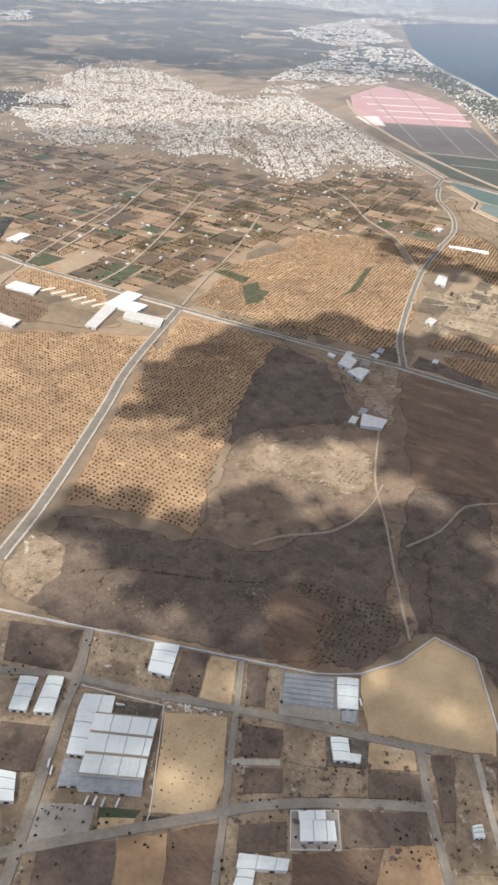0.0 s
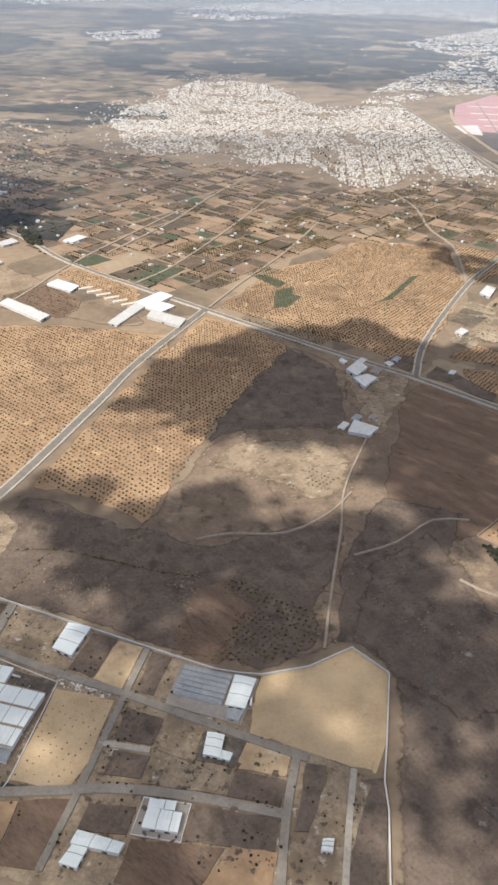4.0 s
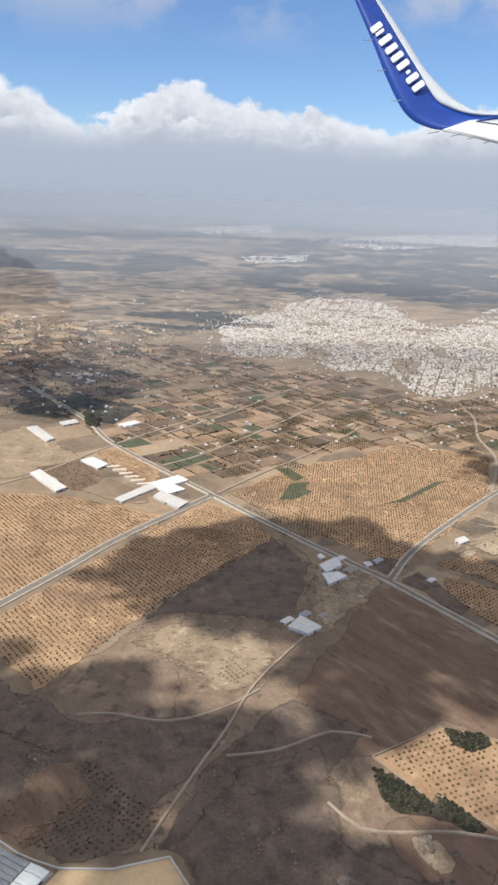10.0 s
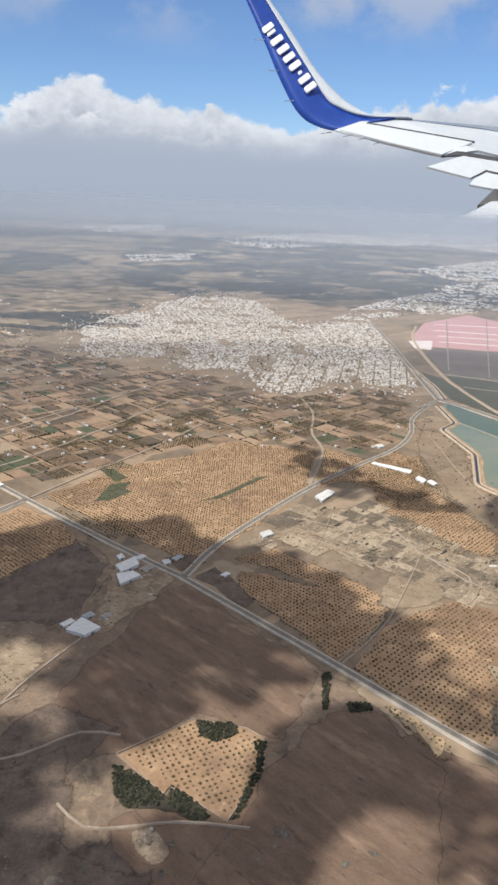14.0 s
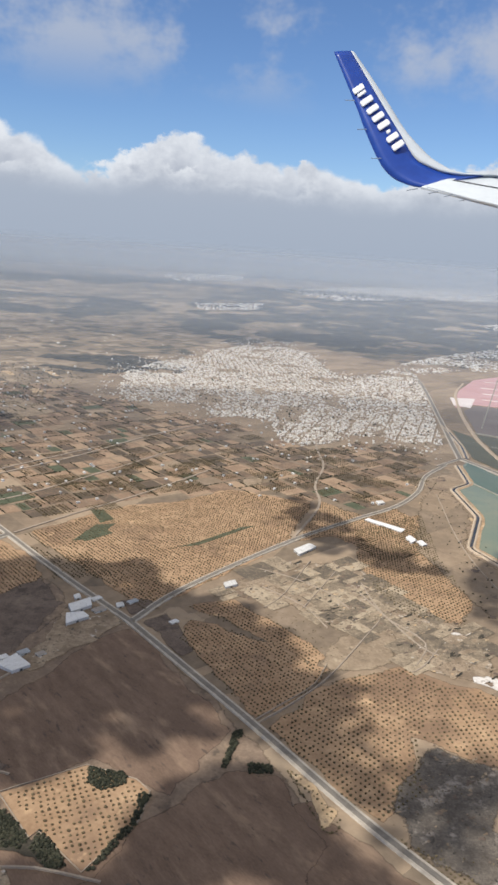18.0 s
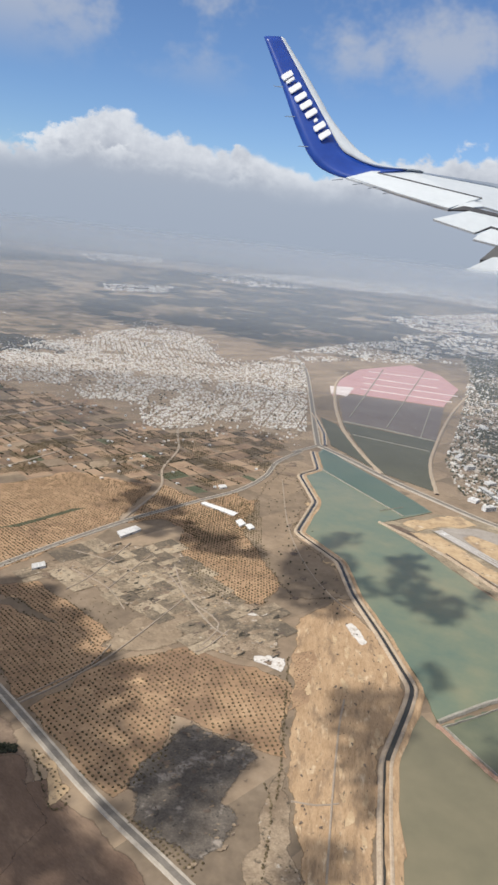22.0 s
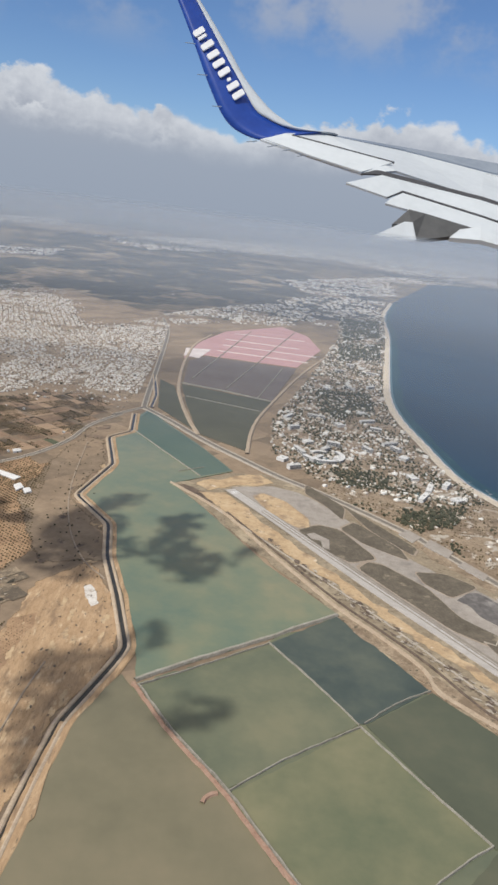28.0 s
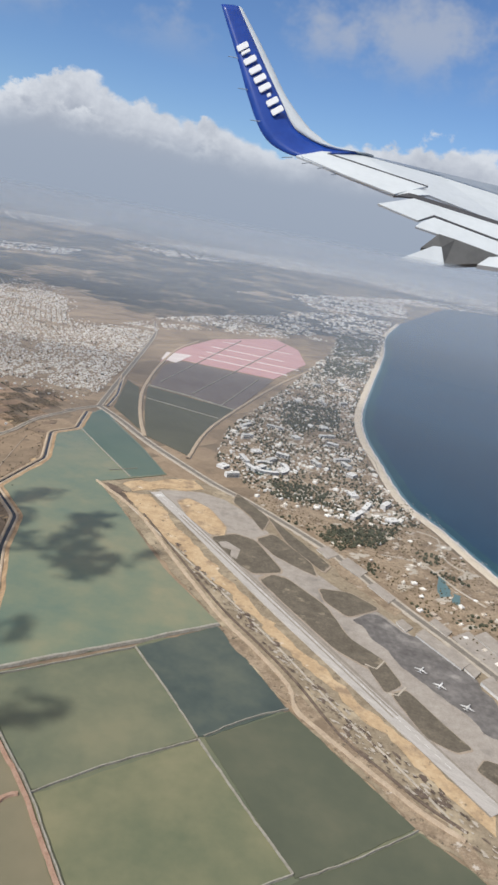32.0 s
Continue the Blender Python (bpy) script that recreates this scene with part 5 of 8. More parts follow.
dike("lake_bank", 1.5, 0.8, [(131.9, 289.2), (151.4, 265.2), (167.5, 233.5), (183.9, 201.8), (195.2, 184.9), (203.0, 171.7), (205.0, 161.5), (213.5, 151.3), (221.1, 142.9), (228.8, 134.6), (237.0, 128.3)], M_BANK, "tan earth bank between lake and airfield", False, 0.1)
road("perimeter_ditch", 0.7, [(154.2, 264.2), (167.5, 238.7), (184.3, 206.5), (195.8, 189.0), (205.6, 173.3), (214.6, 155.1), (222.2, 146.2), (230.4, 137.1), (238.1, 130.8)], M_SCRUB, 0.50, label="dark overgrown ditch along the airfield bank", category="ditch")
VERGE = [(167.6, 245.1), (185.2, 216.6), (211.8, 173.4), (236.2, 140.6), (245.3, 127.2), (242.5, 121.8), (230.3, 136.7), (214.7, 155.6), (206.1, 175.3), (184.5, 208.6), (171.2, 232.5)]
patches("pale_scrapes", VERGE, 230, 0.3, 1.7, M_VERGE, 0.47, "pale scraped earth on the airfield verge", 301, "earth", (-50, 2.0))
patches("verge_weeds", VERGE, 200, 0.3, 2.0, M_SCRUB, 0.49, "dark scrub on the airfield verge", 302, "scrub", (-50, 2.0))
sheet("taxiway_concrete", [(157.0, 290.5), (174.1, 295.7), (184.0, 291.5), (190.3, 284.7), (206.4, 256.5), (217.6, 237.0), (226.5, 225.3), (236.0, 216.5), (250.7, 197.0), (259.6, 169.7), (262.0, 150.0), (252.0, 133.0), (246.8, 137.3), (221.4, 177.7), (200.1, 212.0), (172.0, 260.9)], M_CONCRETE, 0.40, "pale concrete taxiways beside the runway", "taxiway", ragged=0.05)
road("runway", 4.3, [(156.0, 287.5), (172.0, 260.9), (200.1, 212.0), (221.4, 177.7), (246.8, 137.3)], M_RUNWAY, 0.55, label="long pale concrete runway", category="runway")
road("perimeter_track", 0.45, [(148.3, 269.1), (170.0, 236.7), (188.6, 208.9), (203.6, 184.8), (215.8, 163.7), (226.4, 148.1), (235.2, 133.9)], M_VERGE, 0.48, label="pale track along the airfield's edge", category="track")
road("access_path", 0.5, [(225.6, 186.9), (228.6, 185.4), (231.6, 189.8)], M_VERGE, 0.53, label="short pale path across the infield", category="path", sharp=True)
road("access_path", 0.5, [(229.6, 175.0), (232.4, 174.6), (235.4, 178.8)], M_VERGE, 0.53, label="short pale path across the infield", category="path", sharp=True)
sheet("apron", [(225.8, 210.7), (234.1, 216.1), (249.8, 199.8), (257.6, 186.9), (260.6, 172.2), (255.9, 160.3), (247.9, 172.5), (236.5, 188.4)], M_APRON, 0.42, "dark grey stained tarmac apron", "apron", ragged=0.4)
for k, (mat, pts) in enumerate(((M_TAN, [(166.0, 281.0), (169.9, 285.4), (177.9, 279.3), (184.5, 264.9), (183.9, 257.0), (179.3, 256.6), (170.6, 268.4)]),
                 (M_INFIELD, [(180.5, 252.5), (188.7, 258.5), (195.9, 255.8), (204.3, 235.6), (194.8, 231.4), (190.2, 235.9)]),
                 (M_INFIELD, [(198.2, 225.1), (202.3, 230.1), (207.0, 228.9), (217.5, 215.8), (222.1, 200.2), (230.6, 191.5), (224.8, 187.5), (217.6, 193.2), (206.2, 211.4)]),
                 (M_INFIELD, [(226.2, 186.4), (231.1, 190.2), (234.4, 180.0), (229.3, 175.3)]), (M_INFIELD, [(231.3, 174.0), (235.8, 176.5), (242.3, 164.7), (246.7, 157.9), (242.4, 155.9), (236.4, 159.5)]),
                 (M_INFIELD, [(246.4, 149.9), (249.4, 153.8), (256.6, 151.8), (254.1, 142.1)]), (M_INFIELD, [(189.5, 300.1), (201.5, 279.7), (198.5, 267.6), (194.2, 279.7), (187.9, 290.3)]),
                 (M_INFIELD, [(201.6, 281.5), (222.0, 246.9), (218.9, 241.2), (208.4, 258.3)]), (M_INFIELD, [(217.2, 226.8), (226.8, 227.3), (234.9, 219.9), (224.2, 212.1), (218.1, 219.5)]),
                 (M_INFIELD, [(197.2, 257.1), (203.6, 264.0), (215.3, 245.1), (216.1, 236.9), (212.1, 239.2), (203.0, 246.7)]))):
    for _ in range(2):                                   # round the corners
        pts = [tuple(Vector(a).lerp(Vector(b), t)) for a, b in zip(pts, pts[1:] + pts[:1]) for t in (0.1, 0.9)]
    mid = sum((Vector(p) for p in pts), Vector((0, 0))) / len(pts)
    pts = [tuple(mid.lerp(Vector(p), 1.08)) for p in pts]
    sheet("infield_rim", [tuple(mid.lerp(Vector(p), 1.06)) for p in pts], M_TRACK, 0.425 + 0.0035 * k, "pale worn rim of an infield", "airfield", ragged=0.05)
    sheet("infield", pts, mat, 0.462 + 0.004 * k, "dry grass between taxiways", "airfield", ragged=0.15)
sheet("taxiway_stub", [(182.5, 250.3), (185.5, 252.0), (190.5, 247.0), (189.2, 238.8), (187.0, 240.5), (187.2, 245.6), (184.0, 246.6)], M_CONCRETE, 0.50, "short concrete taxiway stub", "taxiway", ragged=0.05)


def airliner():
    root = tagged(new("airliner"), "white airliner parked on the apron", "airplane", "airliners on the apron")
    bm = bmesh.new()
    prof = [(-2.0, 0.02, 0.62), (-1.6, 0.14, 0.58), (-0.9, 0.24, 0.5), (1.3, 0.24, 0.5), (1.7, 0.18, 0.47), (1.95, 0.03, 0.44)]
    loops = [[bm.verts.new((x, r * math.cos(a * math.pi / 6), h + r * math.sin(a * math.pi / 6))) for a in range(12)] for x, r, h in prof]
    for p, q in zip(loops, loops[1:]):
        for a in range(12):
            bm.faces.new((p[a], q[a], q[(a + 1) % 12], p[(a + 1) % 12]))
    bm.faces.new(loops[0]), bm.faces.new(loops[-1][::-1])
    part("fuselage", bm, M_WALL, root)
    for s in (-1, 1):
        for nm, pts in (("wing", [(0.35, 0.2), (-0.35, 1.9), (-0.6, 1.9), (-0.45, 0.2)]), ("tailplane", [(-1.55, 0.1), (-1.85, 0.7), (-2.0, 0.7), (-1.9, 0.1)])):
            bm = bmesh.new()
            h = 0.42 if nm == "wing" else 0.62
            lo = [bm.verts.new((x, s * y, h)) for x, y in pts]
            hi = [bm.verts.new((x, s * y, h + 0.06)) for x, y in pts]
            bm.faces.new(hi), bm.faces.new(lo[::-1])
            for i in range(4):
                bm.faces.new((lo[i], lo[(i + 1) % 4], hi[(i + 1) % 4], hi[i]))
            bmesh.ops.recalc_face_normals(bm, faces=bm.faces)
            part(nm, bm, M_WALL, root)
        bm = bmesh.new()
        bmesh.ops.create_cone(bm, segments=10, radius1=0.11, radius2=0.09, depth=0.4, cap_ends=True, matrix=pose(0.2, s * 0.65, 0.32, 0, 90, 0))
        part("engine", bm, M_GREYROOF, root)
    bm = bmesh.new()
    lo = [bm.verts.new((x, -0.03, z)) for x, z in ((-1.4, 0.7), (-1.85, 1.35), (-2.05, 1.35), (-1.95, 0.68))]
    hi = [bm.verts.new((v.co.x, 0.03, v.co.z)) for v in lo]
    bm.faces.new(lo), bm.faces.new(hi[::-1])
    for i in range(4):
        bm.faces.new((lo[i], hi[i], hi[(i + 1) % 4], lo[(i + 1) % 4]))
    part("fin", bm, M_GREYROOF, root)
    for x, y in ((1.3, 0), (-0.2, 0.3), (-0.2, -0.3)):
        bm = bmesh.new()
        bmesh.ops.create_cone(bm, segments=8, radius1=0.09, radius2=0.09, depth=0.3, cap_ends=True, matrix=pose(x, y, 0.15))
        part("landing_gear", bm, M_DARK, root)
    return root


spots = [(241.7, 187.8), (245.5, 181.5), (250.8, 173.5)]
plane_1 = airliner()
plane_1.matrix_basis = pose(*spots[0], 0.44, 0, 0, 55)
for p in spots[1:]:
    copy_thing(plane_1, pose(*p, 0.44, 0, 0, 55))


# ---- buildings ----
def prism(bm, pts, z0, z1):
    lo = [bm.verts.new((x, y, z0)) for x, y in pts]
    hi = [bm.verts.new((x, y, z1)) for x, y in pts]
    n = len(pts)
    faces = [bm.faces.new(hi), bm.faces.new(lo[::-1])]
    faces += [bm.faces.new((lo[i], lo[(i + 1) % n], hi[(i + 1) % n], hi[i])) for i in range(n)]
    bmesh.ops.recalc_face_normals(bm, faces=bm.faces)
    return faces


def ccw(pts):
    area = sum(pts[i - 1][0] * pts[i][1] - pts[i][0] * pts[i - 1][1] for i in range(len(pts)))
    return pts if area > 0 else pts[::-1]


def warehouse(pts, height=0.9, ridge=0.18, roof=None, label="white warehouse with a low sheet-metal roof", seams=8, doors=2, gutter=False):
    """A hall on four corners, with a low gable along its longer side."""
    pts = ccw([Vector(p) for p in pts])
    if (pts[1] - pts[0]).length < (pts[2] - pts[1]).length:
        pts = pts[1:] + pts[:1]
    c = sum(pts, Vector((0, 0))) / 4
    root = tagged(new("warehouse"), label, "warehouse")
    root.location = (c.x, c.y, 0.03)
    q = [p - c for p in pts]
    bm = bmesh.new()
    prism(bm, q, 0, height)
    shell = part("wall", bm, M_WALL, root)
    bm = bmesh.new()
    o = [p * 1.03 for p in q]
    m0, m1 = (o[0] + o[3]) / 2, (o[1] + o[2]) / 2
    top = [bm.verts.new((p.x, p.y, height + 0.03)) for p in o] + [bm.verts.new((m0.x, m0.y, height + ridge)), bm.verts.new((m1.x, m1.y, height + ridge))]
    low = [bm.verts.new((p.x, p.y, height - 0.04)) for p in o]
    for f in ((0, 1, 5, 4), (2, 3, 4, 5), (1, 2, 5), (3, 0, 4)):
        bm.faces.new([top[i] for i in f])
    for i in range(4):
        bm.faces.new((low[i], low[(i + 1) % 4], top[(i + 1) % 4], top[i]))
    bmesh.ops.recalc_face_normals(bm, faces=bm.faces)
    top_part = part("roof", bm, roof or M_ROOF, root)
    if gutter:
        for a, b in ((0, 1), (3, 2)):
            e = (q[b] - q[a]).normalized() * 0.1
            n = Vector((e.y, -e.x))
            bm = bmesh.new()
            prism(bm, [q[a] - e - n, q[b] + e - n, q[b] + e + n, q[a] - e + n], height + 0.02, height + 0.09)
            part("gutter", bm, M_TRACK, top_part, "tan sheet-metal gutter")
    for k in range(1, seams):
        t = k / seams
        for a, b, e in ((0, 1, 1), (3, 2, -1)):
            p = o[a].lerp(o[b], t) * 0.97
            r = m0.lerp(m1, t)
            d = (o[b] - o[a]).normalized() * 0.05
            bm = bmesh.new()
            vs = [bm.verts.new((v.x, v.y, z)) for v, z in ((p - d, height + 0.05), (p + d, height + 0.05), (r + d, height + ridge + 0.025), (r - d, height + ridge + 0.025))]
            f = bm.faces.new(vs)
            g = bmesh.ops.extrude_face_region(bm, geom=[f])
            bmesh.ops.translate(bm, verts=[v for v in g["geom"] if isinstance(v, bmesh.types.BMVert)], vec=(0, 0, 0.02))
            bmesh.ops.recalc_face_normals(bm, faces=bm.faces)
            part("roof_seam", bm, M_GREYROOF if roof is None and k % 3 == 0 else (roof or M_ROOF), top_part)
    for k in range(doors):
        for a, b in ((3, 0), (0, 1)):
            p = q[a].lerp(q[b], (k + 0.7) / (doors + 0.4))
            d = (q[b] - q[a]).normalized()
            n = Vector((d.y, -d.x))
            bm = bmesh.new()
            w = min(0.35, (q[b] - q[a]).length * 0.12)
            prism(bm, [p - d * w - n * 0.05, p + d * w - n * 0.05, p + d * w + n * 0.03, p - d * w + n * 0.03], 0.0, height * 0.62)
            part("door", bm, M_DARK, shell, "dark roller door")
    return root


for pts in ([(-94.3, 93.0), (-90.4, 91.7), (-93.0, 85.8), (-96.2, 87.6)], [(-116.0, 90.2), (-113.3, 89.4), (-115.2, 83.7), (-117.7, 84.5)], [(-111.8, 89.4), (-109.4, 88.7), (-111.3, 82.5), (-114.1, 83.3)],
            [(-66.2, 80.4), (-62.9, 79.4), (-65.1, 74.0), (-68.1, 74.9)], [(-71.0, 70.1), (-68.5, 69.4), (-69.4, 65.8), (-71.8, 66.5)], [(-79.4, 58.8), (-74.9, 57.7), (-75.5, 55.1), (-80.2, 56.1)],
            [(-88.5, 56.2), (-82.4, 54.1), (-83.1, 52.8), (-89.3, 54.5)], [(-120.1, 74.8), (-116.6, 73.5), (-116.9, 69.4), (-120.2, 70.2)], [(-56.3, 53.1), (-54.8, 53.0), (-55.3, 51.3), (-56.8, 51.6)]):
    warehouse(pts)
warehouse([(-79.2, 60.1), (-75.6, 59.5), (-75.9, 58.2), (-79.5, 58.9)], 0.8, 0.1, seams=5)
warehouse([(-69.1, 67.2), (-67.4, 66.6), (-68.0, 65.4), (-69.5, 65.9)], 0.6, 0.08, seams=3, doors=1)
warehouse([(-67.5, 74.4), (-65.3, 73.8), (-66.2, 72.1), (-68.2, 72.7)], 0.6, 0.08, M_GREYROOF, "lean-to shed with a grey sheet roof", 4, 1)
warehouse([(-89.1, 54.3), (-87.1, 53.7), (-88.2, 51.3), (-90.5, 52.1)], 0.9, 0.12, seams=5)
warehouse([(-106.4, 85.0), (-101.9, 83.6), (-102.8, 80.6), (-107.7, 82.1)], 0.9, 0.12, None, "annex hall of the white factory", 5)
warehouse([(-107.7, 81.9), (-105.1, 81.0), (-107.2, 74.4), (-109.6, 75.2)], 0.95, 0.12, None, "long side hall of the white factory", 8)
for k, pts in enumerate(([(-104.9, 81.0), (-96.1, 78.2), (-97.3, 75.2), (-105.9, 78.0)], [(-105.9, 77.8), (-97.3, 75.0), (-98.4, 72.1), (-106.9, 74.7)], [(-106.9, 74.5), (-98.5, 71.9), (-99.5, 68.9), (-108.0, 71.5)])):
    warehouse(pts, 1.15, 0.16, None, "white factory hall with ribbed roof and skylight strips", 10, 0, True)
warehouse([(-111.1, 70.6), (-109.9, 74.5), (-107.3, 73.7), (-108.1, 70.0)], 0.7, 0.06, M_GREYROOF, "flat grey office block of the factory", 6)
warehouse([(-108.0, 71.2), (-99.6, 68.7), (-100.0, 66.9), (-108.4, 69.5)], 0.7, 0.06, M_GREYROOF, "loading dock with a grey canopy", 10)
for k in range(6):
    a = [(-74.2, 83.2), (-66.7, 80.7), (-68.8, 75.0), (-76.2, 77.6)]
    a = [Vector(p) for p in a]
    l0, l1, r0, r1 = a[0].lerp(a[3], k / 6), a[0].lerp(a[3], (k + 0.8) / 6), a[1].lerp(a[2], k / 6), a[1].lerp(a[2], (k + 0.8) / 6)
    warehouse([l0, r0, r1, l1], 0.5, 0.12, M_GREYROOF, "open grey shed with a sheet roof", 6, 0)

# industrial ground and roads
LOTS = [
    ("paved_yard", M_GREY, [(-101.7, 83.7), (-94.8, 81.0), (-96.1, 77.9), (-102.4, 80.4)], "dark asphalt yard behind the factory"),
    ("car_park", M_CONCRETE, [(-113.8, 69.1), (-106.2, 66.8), (-107.5, 63.1), (-115.7, 63.7)], "grey car park of the factory"),
    ("lawn", M_GREEN, [(-105.7, 66.7), (-100.2, 65.0), (-101.1, 64.1), (-106.1, 65.0)], "small green lawn beside the factory"),
    ("fire_pond", W_CANAL, [(-100.0, 64.2), (-97.1, 63.3), (-97.6, 62.4), (-100.4, 63.0)], "dark water basin with a pale rim"),
    ("orchard_lot", M_SAND, [(-94.8, 79.8), (-85.4, 77.0), (-88.3, 66.5), (-90.9, 62.3), (-99.4, 64.5), (-96.6, 72.5)], "sandy lot with rows of young trees"),
    ("tan_lot", M_TAN, [(-105.8, 65.1), (-101.1, 64.0), (-101.7, 62.9), (-106.4, 63.1)], "tan building plot"),
    ("tan_lot", M_WASTE, [(-103.4, 97.4), (-94.7, 93.7), (-97.3, 87.4), (-105.2, 90.0)], "half-cleared building plot"),
    ("dark_lot", M_SCRUB, [(-117.7, 103.1), (-105.8, 98.6), (-108.3, 90.2), (-118.8, 94.7)], "dark overgrown building plot"),
    ("dark_lot", M_SCRUB, [(-89.9, 91.2), (-85.7, 89.5), (-89.2, 81.6), (-93.3, 83.7)], "dark overgrown building plot"),
    ("tan_lot", M_TAN, [(-85.4, 89.2), (-81.3, 87.5), (-84.4, 79.1), (-89.0, 81.4)], "tan building plot"),
    ("dark_lot", M_SCRUB, [(-79.7, 86.6), (-76.4, 85.2), (-79.2, 77.6), (-82.2, 78.7)], "dark overgrown building plot"),
    ("tan_lot", M_WASTE, [(-76.3, 84.9), (-74.4, 83.9), (-77.1, 76.7), (-79.2, 77.6)], "pale building plot"),
    ("paved_yard", M_CONCRETE, [(-74.7, 83.8), (-62.3, 79.9), (-65.9, 71.4), (-77.4, 76.0)], "paved yard of the grey sheds"),
    ("dark_lot", M_SCRUB, [(-83.4, 75.8), (-77.6, 73.3), (-79.3, 68.8), (-84.9, 70.2)], "dark overgrown building plot"),
    ("tan_lot", M_WASTE, [(-77.5, 73.2), (-71.7, 70.5), (-73.7, 65.9), (-79.0, 68.3)], "pale building plot"),
    ("paved_yard", M_GREY, [(-71.4, 70.8), (-65.4, 68.7), (-67.4, 64.5), (-73.0, 66.1)], "paved yard round a small hall"),
    ("tan_lot", M_TAN, [(-65.2, 68.5), (-58.8, 66.4), (-60.0, 62.7), (-67.2, 64.4)], "tan building plot"),
    ("dark_lot", M_SCRUB, [(-84.8, 68.3), (-79.5, 67.0), (-80.7, 63.5), (-86.0, 64.5)], "dark overgrown building plot"),
    ("tan_lot", M_WASTE, [(-79.2, 67.4), (-67.2, 64.1), (-69.0, 60.4), (-80.5, 62.8)], "rough building plot with scrub"),
    ("dark_lot", M_SCRUB, [(-67.0, 64.0), (-60.0, 62.1), (-61.3, 58.3), (-68.7, 60.2)], "dark overgrown building plot"),
    ("paved_yard", M_CONCRETE, [(-80.1, 60.7), (-73.6, 59.3), (-75.2, 54.2), (-81.6, 55.6)], "walled paved yard round a white hall"),
    ("dark_lot", M_SCRUB, [(-73.0, 59.2), (-61.7, 56.5), (-62.7, 52.2), (-74.8, 54.2)], "dark overgrown building plot"),
    ("orange_lot", M_ORANGE, [(-68.3, 53.3), (-62.4, 51.9), (-64.1, 46.3), (-72.8, 48.1)], "orange earth plot"),
    ("brown_lot", M_BROWN, [(-81.6, 55.0), (-69.3, 53.0), (-73.4, 47.6), (-83.5, 49.6)], "brown tilled plot"),
    ("orange_lot", M_ORANGE, [(-103.6, 61.8), (-97.2, 61.1), (-99.2, 52.8), (-105.0, 54.0)], "orange earth strip"),
    ("brown_lot", M_BROWN, [(-97.0, 61.1), (-90.2, 61.0), (-93.5, 51.7), (-98.9, 52.8)], "brown tilled plot"),
    ("dark_lot", M_SCRUB, [(-114.0, 62.4), (-104.0, 61.5), (-105.3, 54.1), (-115.3, 56.1)], "dark overgrown building plot"),
    ("dark_lot", M_SCRUB, [(-87.6, 60.2), (-81.1, 59.3), (-82.2, 55.6), (-88.8, 56.7)], "dark overgrown building plot"),
    ("dark_lot", M_SCRUB, [(-118.8, 82.9), (-111.9, 80.6), (-114.3, 73.7), (-120.1, 75.2)], "dark overgrown building plot"),
    ("dark_lot", M_SCRUB, [(-56.8, 64.6), (-53.9, 64.0), (-56.0, 54.4), (-59.8, 54.7)], "dark overgrown strip"),
    ("scrub_lot", M_SCRUB, [(-51.0, 61.3), (-45.7, 61.7), (-49.1, 46.0), (-50.8, 37.9), (-55.6, 38.4), (-52.5, 52.6)], "dark overgrown strip inside the estate wall"),
    ("rubble_lot", M_WASTE, [(-53.6, 63.5), (-48.0, 60.6), (-55.2, 46.6), (-61.1, 47.8)], "pale rubble plot"),
]
for k, (name, mat, pts, label) in enumerate(LOTS):
    sheet(name, pts, mat, 0.16 + 0.004 * k, label, "plot", ragged=0.2)
sheet("estate_ground", [(-119.7, 105.7), (-104.7, 98.7), (-80.5, 87.4), (-69.3, 82.3), (-62.0, 80.7), (-64.9, 70.4), (-47.1, 62.3), (-53.0, 42.1), (-123.0, 56.4), (-126.7, 101.4)], M_WASTE, 0.10, "dusty ground of an industrial estate", "ground")
for w, pts in ((1.3, [(-122.7, 93.8), (-107.9, 89.1), (-97.7, 84.1), (-83.6, 78.1), (-72.3, 72.8), (-61.4, 67.6), (-56.4, 65.4)]), (1.5, [(-104.7, 98.7), (-107.2, 89.2), (-109.6, 83.7), (-113.8, 70.6), (-116.1, 63.9), (-118.0, 58.7)]),
               (1.0, [(-80.6, 87.1), (-83.7, 78.2), (-87.2, 68.1), (-89.1, 62.5), (-93.1, 51.6)]), (1.4, [(-119.5, 63.0), (-111.8, 62.9), (-100.2, 62.6), (-91.0, 62.4), (-84.7, 62.3), (-76.2, 61.0), (-69.2, 59.4), (-61.2, 57.2)]),
               (1.2, [(-57.9, 66.2), (-60.7, 56.9), (-62.8, 46.1)]), (0.9, [(-87.0, 69.6), (-79.5, 68.0)]), (0.9, [(-50.0, 63.3), (-52.5, 54.5), (-54.5, 46.5)])):
    road("estate_road", w, pts, M_VERGE if w < 1 else M_STREET, 0.34, label="dusty grey road of the industrial estate")


def wall_line(name, pts, mat, label, height=0.22, thick=0.12):
    line = [Vector(p) for p in pts]
    w = thick / 2
    return tagged(link_mesh(name, *strip_mesh(line, [(-w, 0), (-w, height), (w, height), (w, 0)]), mat), label, "wall", kind="structure")


